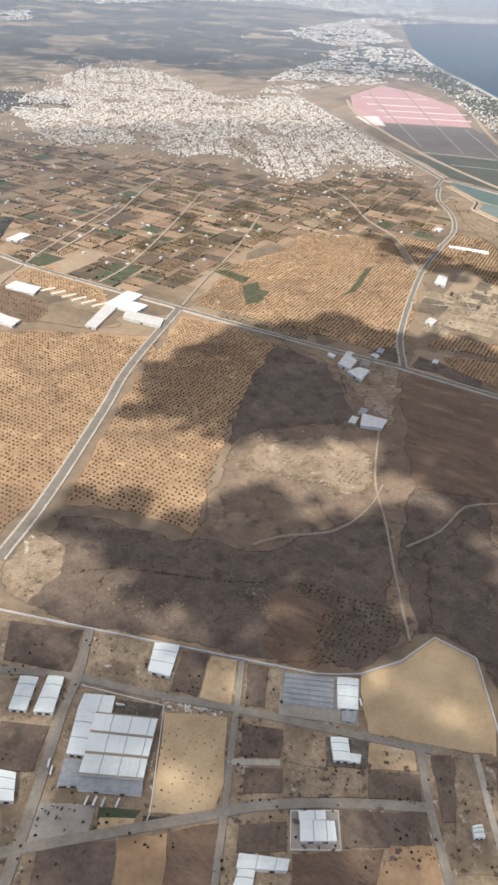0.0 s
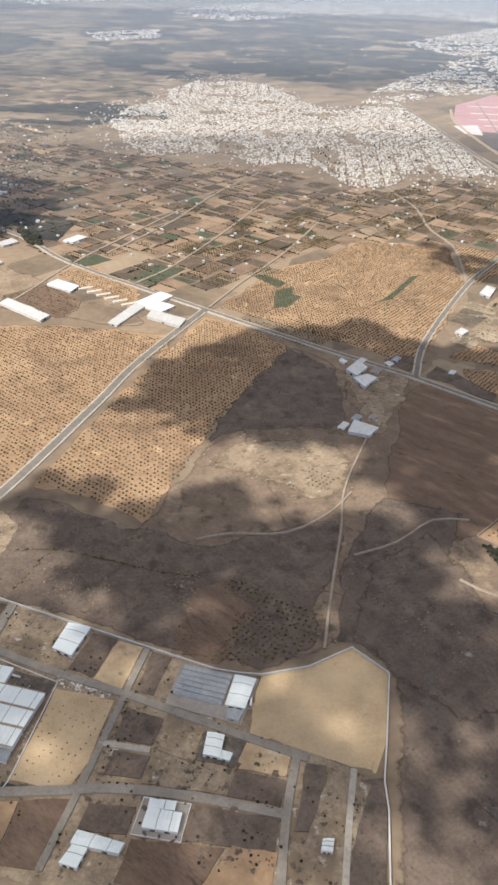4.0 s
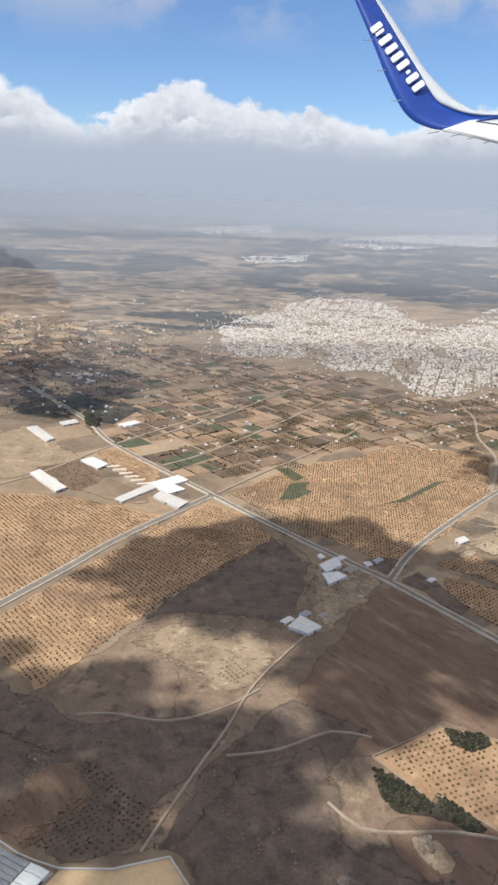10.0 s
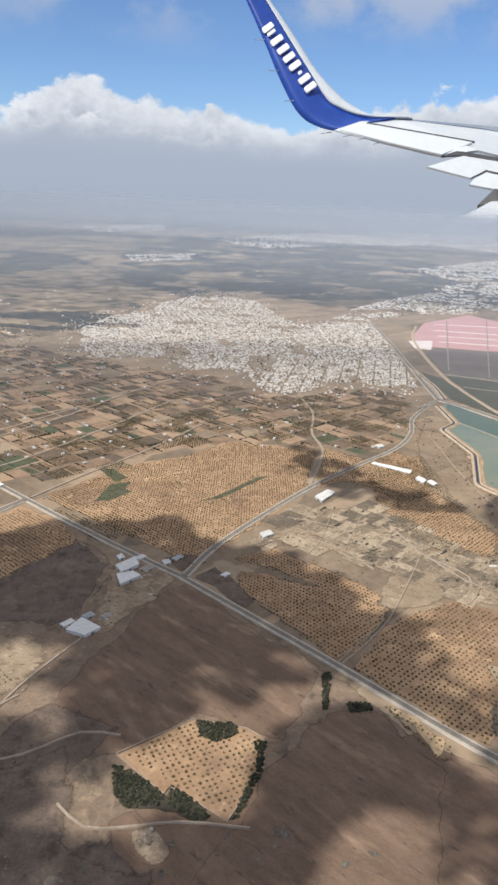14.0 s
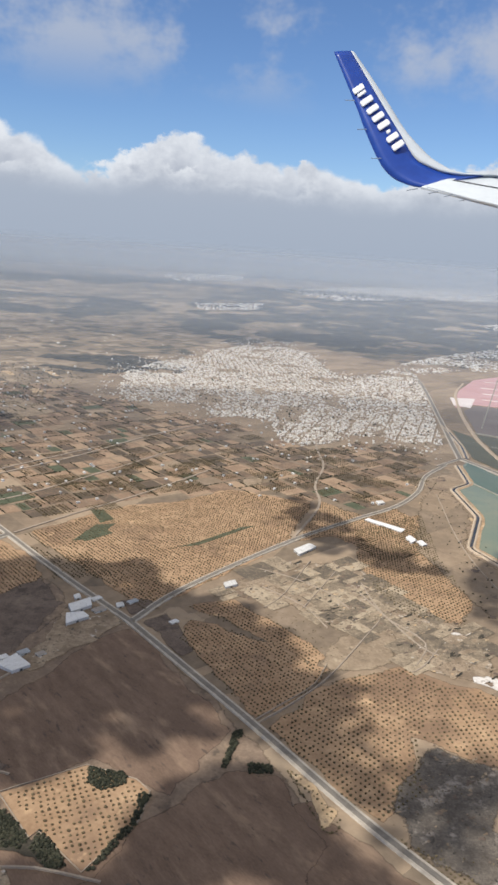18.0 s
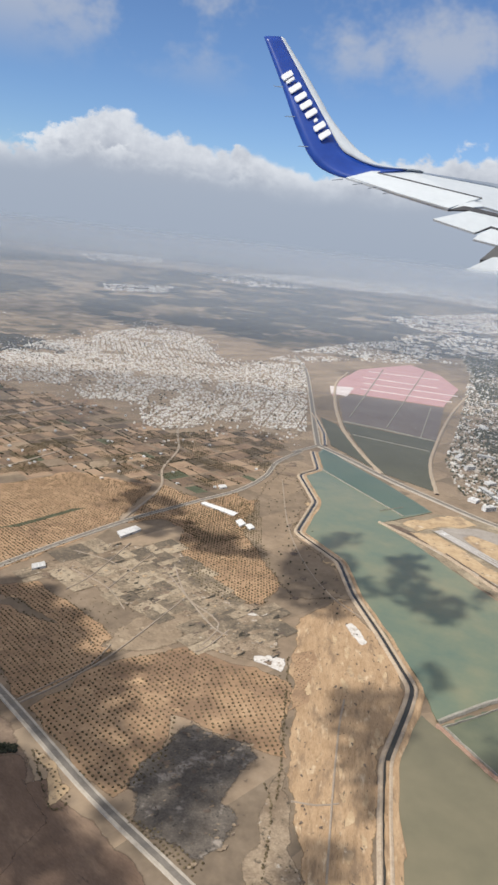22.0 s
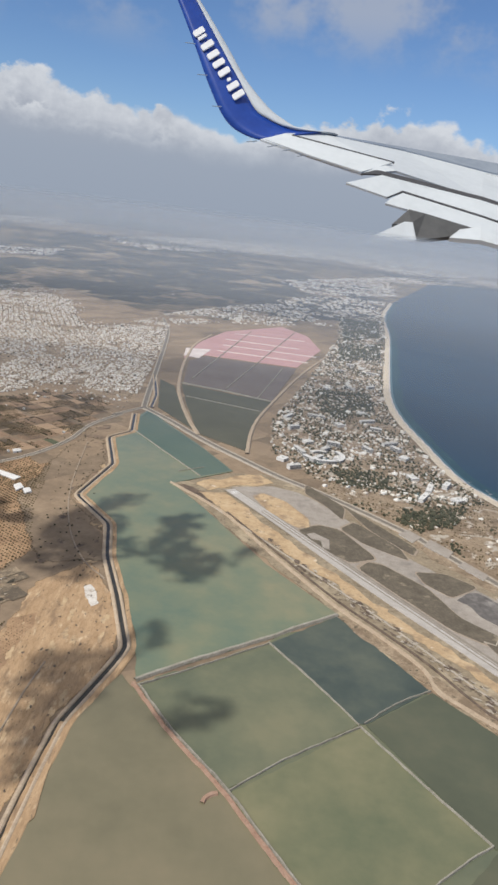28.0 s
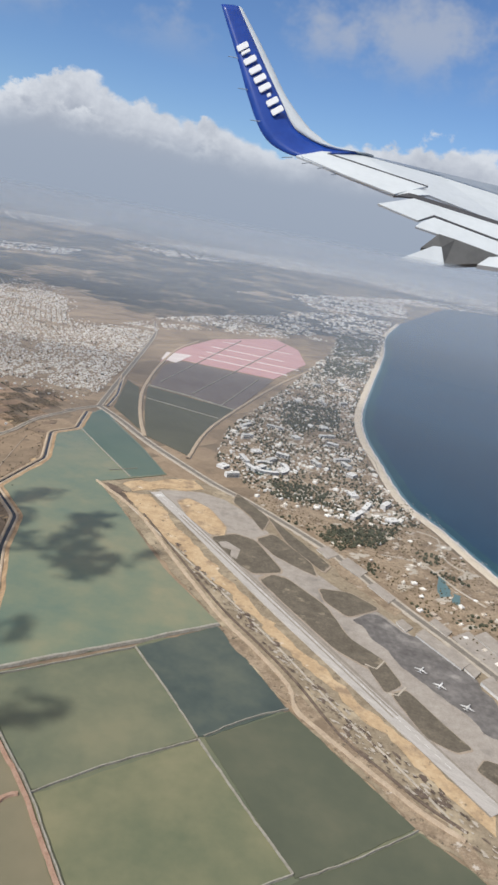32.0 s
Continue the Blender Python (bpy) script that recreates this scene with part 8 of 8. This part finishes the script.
SHADED = [
    ([(-59.9, 206.8), (-24.6, 221.5), (-5.6, 202.5), (6.3, 198.0), (26.1, 194.6), (34.7, 175.7), (38.9, 158.2), (30.6, 142.5), (23.3, 135.8), (12.0, 132.1), (2.3, 130.4), (-7.5, 135.5), (-19.9, 126.1), (-25.0, 118.0), (-35.5, 139.6), (-36.6, 158.3), (-51.7, 173.9)], 0.0),
    ([(7.8, 194.0), (15.5, 187.6), (26.5, 173.8), (34.5, 166.4), (44.2, 170.1), (57.0, 169.4), (52.4, 156.4), (44.7, 148.2), (49.6, 139.6), (40.2, 135.6), (32.4, 143.3), (20.4, 155.5)], 0.05),
    ([(-50.4, 116.3), (-40.5, 120.2), (-36.0, 112.0), (-31.5, 107.0), (-27.5, 96.0), (-17.0, 88.5), (-0.9, 93.0), (10.8, 100.3), (14.7, 109.9), (14.7, 122.4), (28.1, 127.7), (37.5, 127.4), (44.4, 114.8), (40.7, 102.1), (36.3, 108.5), (25.9, 102.5), (17.5, 91.3), (5.6, 91.7), (1.8, 82.3), (-38.3, 80.2)], 0.03),
    ([(-36.0, 102.0), (-29.5, 100.0), (-20.0, 87.0), (-8.0, 82.0), (-12.0, 69.3), (-18.9, 50.0), (-44.0, 50.0), (-40.1, 76.7), (-44.4, 84.9)], 0.55),
    ([(-11.3, 94.4), (-4.0, 95.9), (10.1, 99.0), (14.2, 105.5), (15.7, 115.5), (19.4, 122.0), (30.1, 126.0), (35.1, 121.3), (33.0, 109.2), (24.3, 106.0), (20.7, 99.5), (16.9, 86.5), (-18.4, 84.9), (-14.9, 88.8)], 0.0),
    ([(53.5, 156.2), (56.0, 145.0), (59.7, 135.1), (56.4, 124.2), (48.1, 128.9), (38.2, 139.6), (33.0, 157.2), (42.7, 165.6)], 0.25),
    ([(59.0, 120.0), (62.0, 134.0), (70.0, 146.0), (80.0, 138.0), (76.0, 122.0), (70.0, 110.0)], 0.35),
    ([(14.0, 123.0), (28.0, 129.0), (38.0, 128.0), (47.0, 116.0), (43.0, 101.0), (37.0, 106.0), (26.0, 101.0), (14.5, 97.0)], 0.0),
    ([(46.6, 118.1), (58.6, 112.7), (66.6, 99.5), (60.0, 86.0), (44.0, 92.0), (42.0, 108.0)], 0.1),
    ([(93.5, 116.9), (103.0, 115.3), (101.3, 103.2), (93.6, 106.7)], 0.1),
    ([(90.6, 241.6), (105.2, 260.5), (114.9, 247.6), (115.1, 225.2), (108.1, 201.2), (92.8, 216.2)], 0.05),
    ([(101.9, 160.7), (105.9, 168.0), (115.5, 168.1), (122.4, 171.0), (122.5, 155.6), (117.9, 145.7), (113.3, 139.6), (111.5, 127.5), (108.3, 124.3), (106.8, 134.1), (106.7, 144.5)], 0.12),
    ([(67.6, 139.0), (79.4, 144.5), (87.1, 140.0), (82.8, 132.3), (76.4, 126.5), (69.0, 130.4)], 0.2),
    ([(-89.9, 170.0), (-78.4, 195.1), (-59.9, 210.1), (-34.8, 209.4), (-20.8, 208.0), (-6.0, 200.2), (18.5, 198.2), (11.1, 158.8), (-0.7, 134.4), (-11.4, 121.9), (-17.4, 112.9), (-22.4, 104.9), (-23.9, 118.2), (-27.2, 142.4), (-32.7, 151.3), (-51.2, 147.1), (-63.0, 151.8), (-77.9, 160.0)], 0.02),
    ([(-108.8, 133.1), (-93.5, 128.1), (-83.1, 120.5), (-74.5, 128.2), (-65.7, 133.4), (-56.2, 123.4), (-50.9, 119.8), (-41.4, 116.7), (-37.0, 114.0), (-31.5, 105.0), (-27.0, 92.0), (-17.0, 83.0), (-2.5, 78.3), (-37.0, 73.3), (-43.5, 84.7), (-61.6, 81.0), (-76.1, 85.3), (-89.6, 89.2)], 0.04),
    ([(-231.7, 400.8), (-210.0, 414.5), (-175.9, 415.9), (-145.9, 394.2), (-135.7, 347.2), (-149.4, 304.3), (-177.0, 307.0)], 0.1),
    ([(19.6, 303.0), (32.2, 299.8), (55.0, 256.3), (79.1, 248.0), (82.4, 239.4), (63.2, 238.6), (38.7, 251.4)], 0.2),
    ([(132.9, 256.0), (140.0, 260.2), (142.2, 253.0), (140.4, 243.1), (139.6, 234.0), (143.5, 226.4), (150.9, 227.8), (153.6, 224.2), (152.5, 218.2), (148.0, 216.7), (143.6, 209.4), (142.0, 203.9), (139.3, 210.4), (134.8, 215.1), (129.1, 221.7), (125.7, 231.2), (130.8, 238.8), (131.3, 248.2)], 0.03),
    ([(155.8, 232.9), (162.7, 236.4), (163.2, 230.1), (158.3, 226.3)], 0.2),
    ([(108.9, 269.1), (120.2, 273.0), (120.0, 263.5), (112.1, 260.6)], 0.1),
    ([(116.4, 231.5), (122.4, 237.1), (124.6, 222.8), (119.5, 219.9)], 0.4),
    ([(126.0, 180.2), (131.7, 183.8), (135.2, 174.9), (129.9, 169.2)], 0.35),
    ([(-126.8, 102.7), (-101.1, 95.8), (-80.9, 85.7), (-62.6, 79.0), (-46.7, 82.7), (-41.6, 78.1), (-43.0, 66.4), (-57.3, 41.6), (-122.9, 55.2)], -1),
    ([(135.1, 152.0), (150.8, 151.6), (148.0, 141.8), (139.5, 141.0)], 0.5),
]
rng = random.Random(5)
for k, (poly, gaps) in enumerate(SHADED):
    span = max(p[0] for p in poly) - min(p[0] for p in poly)
    step = max(1.2, min(4.2, span / 16))
    verts, faces = [], []
    for x, y in grid_points(poly, step, step, rng.uniform(0, 90), step * 0.3, 100 + k, max(gaps, 0)):
        bv, bf = rng.choice(BLOBS)
        s = step * rng.choice((0.6, 0.8, 1.0, 1.15, 1.35))
        n = noise.noise(Vector((x * 0.11, y * 0.11, k))) + 0.6 * noise.noise(Vector((x * 0.3, y * 0.3, k)))
        if n < -0.62 and gaps >= 0:
            continue
        o = len(verts)
        h = rng.uniform(-6, 6)
        verts += [(x + SHIFT.x + p * s, y + SHIFT.y + q * s, HIGH + h + r * s * 0.8) for p, q, r in bv]
        faces += [tuple(o + i for i in f) for f in bf]
    tagged(link_mesh("cloud", verts, faces, M_CLOUD if gaps >= 0 else M_VEIL), "unseen white cloud placed high above the plain for its shade", "cloud", "clouds overhead", "stuff")

# ---- haze: added tinted half-ring sheets standing in for hazy air over the far plain ----
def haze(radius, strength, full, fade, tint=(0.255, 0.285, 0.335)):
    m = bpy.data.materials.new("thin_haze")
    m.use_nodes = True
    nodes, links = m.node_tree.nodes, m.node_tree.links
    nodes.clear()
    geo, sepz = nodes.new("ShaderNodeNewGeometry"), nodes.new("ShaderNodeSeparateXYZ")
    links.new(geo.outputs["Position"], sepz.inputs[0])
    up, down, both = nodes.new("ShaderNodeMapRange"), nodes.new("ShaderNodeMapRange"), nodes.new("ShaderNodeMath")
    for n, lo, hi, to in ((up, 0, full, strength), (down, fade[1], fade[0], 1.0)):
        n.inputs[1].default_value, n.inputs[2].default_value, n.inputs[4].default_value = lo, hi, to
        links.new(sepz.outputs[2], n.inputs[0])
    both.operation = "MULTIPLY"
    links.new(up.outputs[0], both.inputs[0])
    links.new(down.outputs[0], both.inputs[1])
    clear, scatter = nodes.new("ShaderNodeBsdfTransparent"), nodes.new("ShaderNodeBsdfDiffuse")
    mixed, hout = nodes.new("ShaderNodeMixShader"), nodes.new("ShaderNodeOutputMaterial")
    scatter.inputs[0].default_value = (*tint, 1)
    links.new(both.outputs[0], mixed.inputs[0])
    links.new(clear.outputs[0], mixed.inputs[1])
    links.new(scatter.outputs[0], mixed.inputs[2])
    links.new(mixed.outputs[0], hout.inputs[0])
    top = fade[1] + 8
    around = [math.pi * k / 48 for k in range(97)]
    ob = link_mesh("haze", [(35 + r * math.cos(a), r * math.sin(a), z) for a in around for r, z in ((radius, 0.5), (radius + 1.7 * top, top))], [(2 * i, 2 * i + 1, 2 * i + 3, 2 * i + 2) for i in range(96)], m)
    return tagged(ob, "leaning tinted sheet that draws grey haze over the far plain", "haze", kind="structure")


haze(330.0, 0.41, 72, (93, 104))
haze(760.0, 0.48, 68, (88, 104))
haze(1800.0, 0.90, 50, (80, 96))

# ---- aircraft wing ----
M_BLUE = material("blue_wing_paint", [(0.008, 0.040, 0.24), (0.011, 0.050, 0.29), (0.016, 0.064, 0.34)], 0.002, 0.02, rough=0.35, spec=0.5)
M_WING = material("white_wing_paint", [(0.52, 0.55, 0.57), (0.57, 0.60, 0.62), (0.61, 0.64, 0.66)], 0.002, 0.02, rough=0.45, spec=0.4)
M_SLAT = material("bare_metal_slat", [(0.22, 0.26, 0.32), (0.27, 0.31, 0.37), (0.31, 0.35, 0.41)], 0.002, 0.02, rough=0.4, metal=0.3)
# the dark grey carries the shade of the fairing's underside
M_UNDER_SHADE = material("grey_fairing_paint", [(0.07, 0.07, 0.072), (0.09, 0.09, 0.09), (0.11, 0.11, 0.11)], 0.002, 0.02, rough=0.6)
M_SEAM = material("dark_seal", [(0.05, 0.05, 0.055), (0.08, 0.08, 0.085)], 0.01, 0.1, rough=0.7)
M_MARK = material("white_lettering", [(0.78, 0.78, 0.78), (0.82, 0.82, 0.82)], 0.01, 0.1, rough=0.5)
BASE = Vector([(831, 1649, -4200)][0])
wing = tagged(new("aircraft_wing"), "white airliner wing with a blue upswept winglet", "airplane wing")
wing.matrix_basis = pose(101.3, 5.2, 107.9, 72.52, -6.03, -1.87) @ Matrix.Translation(BASE)


def wing_plate(name, pts, mat, thick=22.0, label="", parent=None):
    """A skin panel: its outline and, under it, the same outline a little lower and further."""
    bm = bmesh.new()
    hi = [bm.verts.new(Vector(p) - BASE) for p in pts]
    lo = [bm.verts.new(Vector(p) - BASE + Vector((0, -thick, -thick * 0.9))) for p in pts]
    n = len(pts)
    bm.faces.new(hi), bm.faces.new(lo[::-1])
    for i in range(n):
        bm.faces.new((lo[i], lo[(i + 1) % n], hi[(i + 1) % n], hi[i]))
    bmesh.ops.recalc_face_normals(bm, faces=bm.faces)
    bmesh.ops.triangulate(bm, faces=[f for f in bm.faces if len(f.verts) > 4])
    return part(name, bm, mat, parent or wing, label)


def wing_loft(name, left, right, mat, bulge, label="", back=True):
    """A skin between two edges, bulging towards both sides, along the winglet."""
    bm = bmesh.new()
    rows = []
    a_line, b_line = smooth3(left), smooth3(right)
    for a, b in zip(a_line, b_line):
        chord = (b - a).length
        front = [a.lerp(b, t) + Vector((0, 0, bulge[i] * chord)) for i, t in enumerate((0.0, 0.25, 0.5, 0.75, 1.0))]
        rear = [a.lerp(b, t) + Vector((0, 0, -0.5 * bulge[i] * chord - 6)) for i, t in enumerate((1.0, 0.5, 0.0))]
        rows.append([bm.verts.new(p - BASE) for p in front + rear])
    k = len(rows[0])
    for p, q in zip(rows, rows[1:]):
        for j in range(k):
            bm.faces.new((p[j], p[(j + 1) % k], q[(j + 1) % k], q[j]))
    bm.faces.new(rows[0]), bm.faces.new(rows[-1][::-1])
    bmesh.ops.recalc_face_normals(bm, faces=bm.faces)
    for f in bm.faces:
        f.smooth = True
    return part(name, bm, mat, wing, label)


def smooth3(pts, steps=6):
    p = [Vector(q) for q in pts]
    p = [p[0] * 2 - p[1]] + p + [p[-1] * 2 - p[-2]]
    res = []
    for i in range(1, len(p) - 2):
        for j in range(steps):
            t = j / steps
            res.append(0.5 * (2 * p[i] + (p[i + 1] - p[i - 1]) * t + (2 * p[i - 1] - 5 * p[i] + 4 * p[i + 1] - p[i + 2]) * t * t + (3 * p[i] - p[i - 1] - 3 * p[i + 1] + p[i + 2]) * t ** 3))
    return res + [p[-2]]


TE = [(-302, 2571, -4250), (-231, 2390, -4250), (-166, 2221, -4250), (-107, 2058, -4250), (-36, 1896, -4250), (23, 1812, -4250), (94, 1759, -4240), (190, 1718, -4220), (286, 1713, -4200)]
BD = [(-203, 2583, -4280), (-108, 2407, -4280), (-16, 2237, -4280), (75, 2073, -4280), (167, 1914, -4290), (243, 1863, -4300), (327, 1832, -4320), (430, 1822, -4360), (568, 1829, -4400)]
LE = [(-181, 2585, -4300), (-76, 2418, -4300), (26, 2247, -4300), (122, 2083, -4300), (250, 1936, -4310), (327, 1886, -4330), (416, 1849, -4360), (534, 1845, -4400), (675, 1842, -4440)]
winglet = wing_loft("winglet", TE, BD, M_BLUE, (0.0, 0.05, 0.07, 0.07, 0.05), "glossy blue blended winglet")
wing_loft("leading_edge", BD, LE, M_WING, (0.22, 0.27, 0.25, 0.17, 0.0), "white leading edge of the winglet")
# plain white bars in place of the lettering along the winglet
for k, (t, size) in enumerate(((0.02, 0.9), (0.10, 0.7), (0.22, 1.0), (0.36, 0.95), (0.49, 0.95), (0.62, 0.95), (0.735, 0.3), (0.83, 0.95), (0.96, 0.95))):
    a, b = [Vector(p) for p in [(-162, 2338, -4238), (81, 1962, -4238)]]
    o = a.lerp(b, t)
    d = (b - a).normalized()
    n = Vector((d.y, -d.x, 0)) * -1
    w = 17.0 * (0.5 if k == 1 or k == 6 else 1.0)
    h = 38.0 * size
    ring = []
    for sx, sy, a0 in ((1, 1, 0), (-1, 1, 90), (-1, -1, 180), (1, -1, 270)):
        for s in range(4):
            an = radians(a0 + s * 30)
            r = min(w, h) * 0.45
            ring.append(o + d * (sx * (w - r) + r * math.cos(an)) + n * (sy * (h - r) + r * math.sin(an)))
    wing_plate("letter_bar", ring, M_MARK, 4.0, "plain white marking bar" if k == 0 else "", winglet)
skin = wing_plate("wing_skin", [(198, 1703, -4190), (348, 1770, -4260), (588, 1837, -4420), (1111, 1798, -4560), (1578, 1660, -4500), (2383, 1439, -4400), (2112, 1070, -3900), (1368, 1293, -3900), (906, 1433, -3900), (717, 1408, -3880), (486, 1531, -4000)], M_WING, 9, "white upper wing skin")
wing_plate("slat", [(530, 1850, -4420), (910, 1870, -4600), (1262, 1817, -4600), (2437, 1595, -4500), (2378, 1442, -4390), (1574, 1664, -4490), (1109, 1801, -4550), (621, 1830, -4420)], M_SLAT, 12, "bare metal leading-edge slat")
wing_plate("aileron", [(226, 1697, -4175), (384, 1746, -4225), (914, 1516, -4000), (718, 1413, -3870), (484, 1531, -3985)], M_WING, 6, "white aileron")
wing_plate("seam", [(384, 1747, -4220), (918, 1515, -3990), (918, 1509, -3990), (377, 1739, -4215)], M_SEAM, 4, "", skin)
wing_plate("seam", [(1106, 1786, -4540), (1571, 1646, -4480), (2372, 1425, -4380), (2371, 1415, -4378), (1570, 1635, -4476), (1105, 1778, -4536)], M_SEAM, 4, "", skin)
wing_plate("flap_gap", [(716, 1406, -3875), (799, 1432, -3890), (836, 1428, -3895), (1364, 1302, -3890), (2107, 1082, -3890), (2096, 1047, -3870), (1354, 1271, -3860), (823, 1398, -3860)], M_SEAM, 6, "dark gap in front of the flaps")
flap = wing_plate("outer_flap", [(620, 1316, -3760), (821, 1391, -3850), (1350, 1268, -3850), (2085, 1047, -3850), (2037, 931, -3760), (1318, 1160, -3760), (920, 1295, -3800), (826, 1240, -3740)], M_WING, 8, "white extended outer flap")
wing_plate("seam", [(830, 1238, -3735), (919, 1293, -3795), (1317, 1162, -3755), (2034, 932, -3755), (2031, 922, -3750), (1315, 1152, -3750), (918, 1283, -3790)], M_SEAM, 4, "", flap)
wing_plate("inner_flap", [(800, 1183, -3660), (838, 1225, -3720), (917, 1278, -3785), (1313, 1147, -3745), (2028, 918, -3745), (1972, 790, -3640), (1276, 1040, -3640), (1001, 1127, -3650)], M_WING, 8, "white extended inner flap")
wing_plate("fairing_side", [(831, 1073, -3640), (916, 1150, -3645), (998, 1129, -3640), (1229, 1059, -3630), (1125, 1009, -3600), (941, 985, -3600), (916, 1067, -3600)], M_UNDER_SHADE, 14, "flap fairing underside, its shade put into the dark grey")
wing_plate("fairing_nose", [(685, 974, -3560), (883, 1075, -3600), (924, 1073, -3600), (939, 983, -3585), (922, 974, -3580), (689, 941, -3550)], M_WING, 10, "white pointed tail of the flap fairing")
wing_plate("flap_fairing", [(1075, 973, -3500), (1139, 1025, -3540), (1248, 1044, -3560), (1520, 976, -3560), (1503, 898, -3520), (1227, 963, -3500)], M_WING, 16, "white inner flap fairing")
for p in ([(178, 1677, -4150), (117, 1671, -4150)], [(288, 1635, -4100), (232, 1626, -4100)], [(371, 1608, -4080), (315, 1596, -4080)], [(455, 1569, -4050), (393, 1556, -4050)], [(-178, 2261, -4240), (-236, 2267, -4240)], [(-107, 2083, -4240), (-165, 2086, -4240)], [(-23, 1905, -4240), (-81, 1908, -4240)], [(694, 949, -3550), (648, 925, -3550)]):
    a, b = Vector(p[0]), Vector(p[1])
    wing_plate("static_wick", [a + Vector((0, 2, 0)), b + Vector((0, 1, 0)), b, a - Vector((0, 1, 0))], M_SLAT, 2)
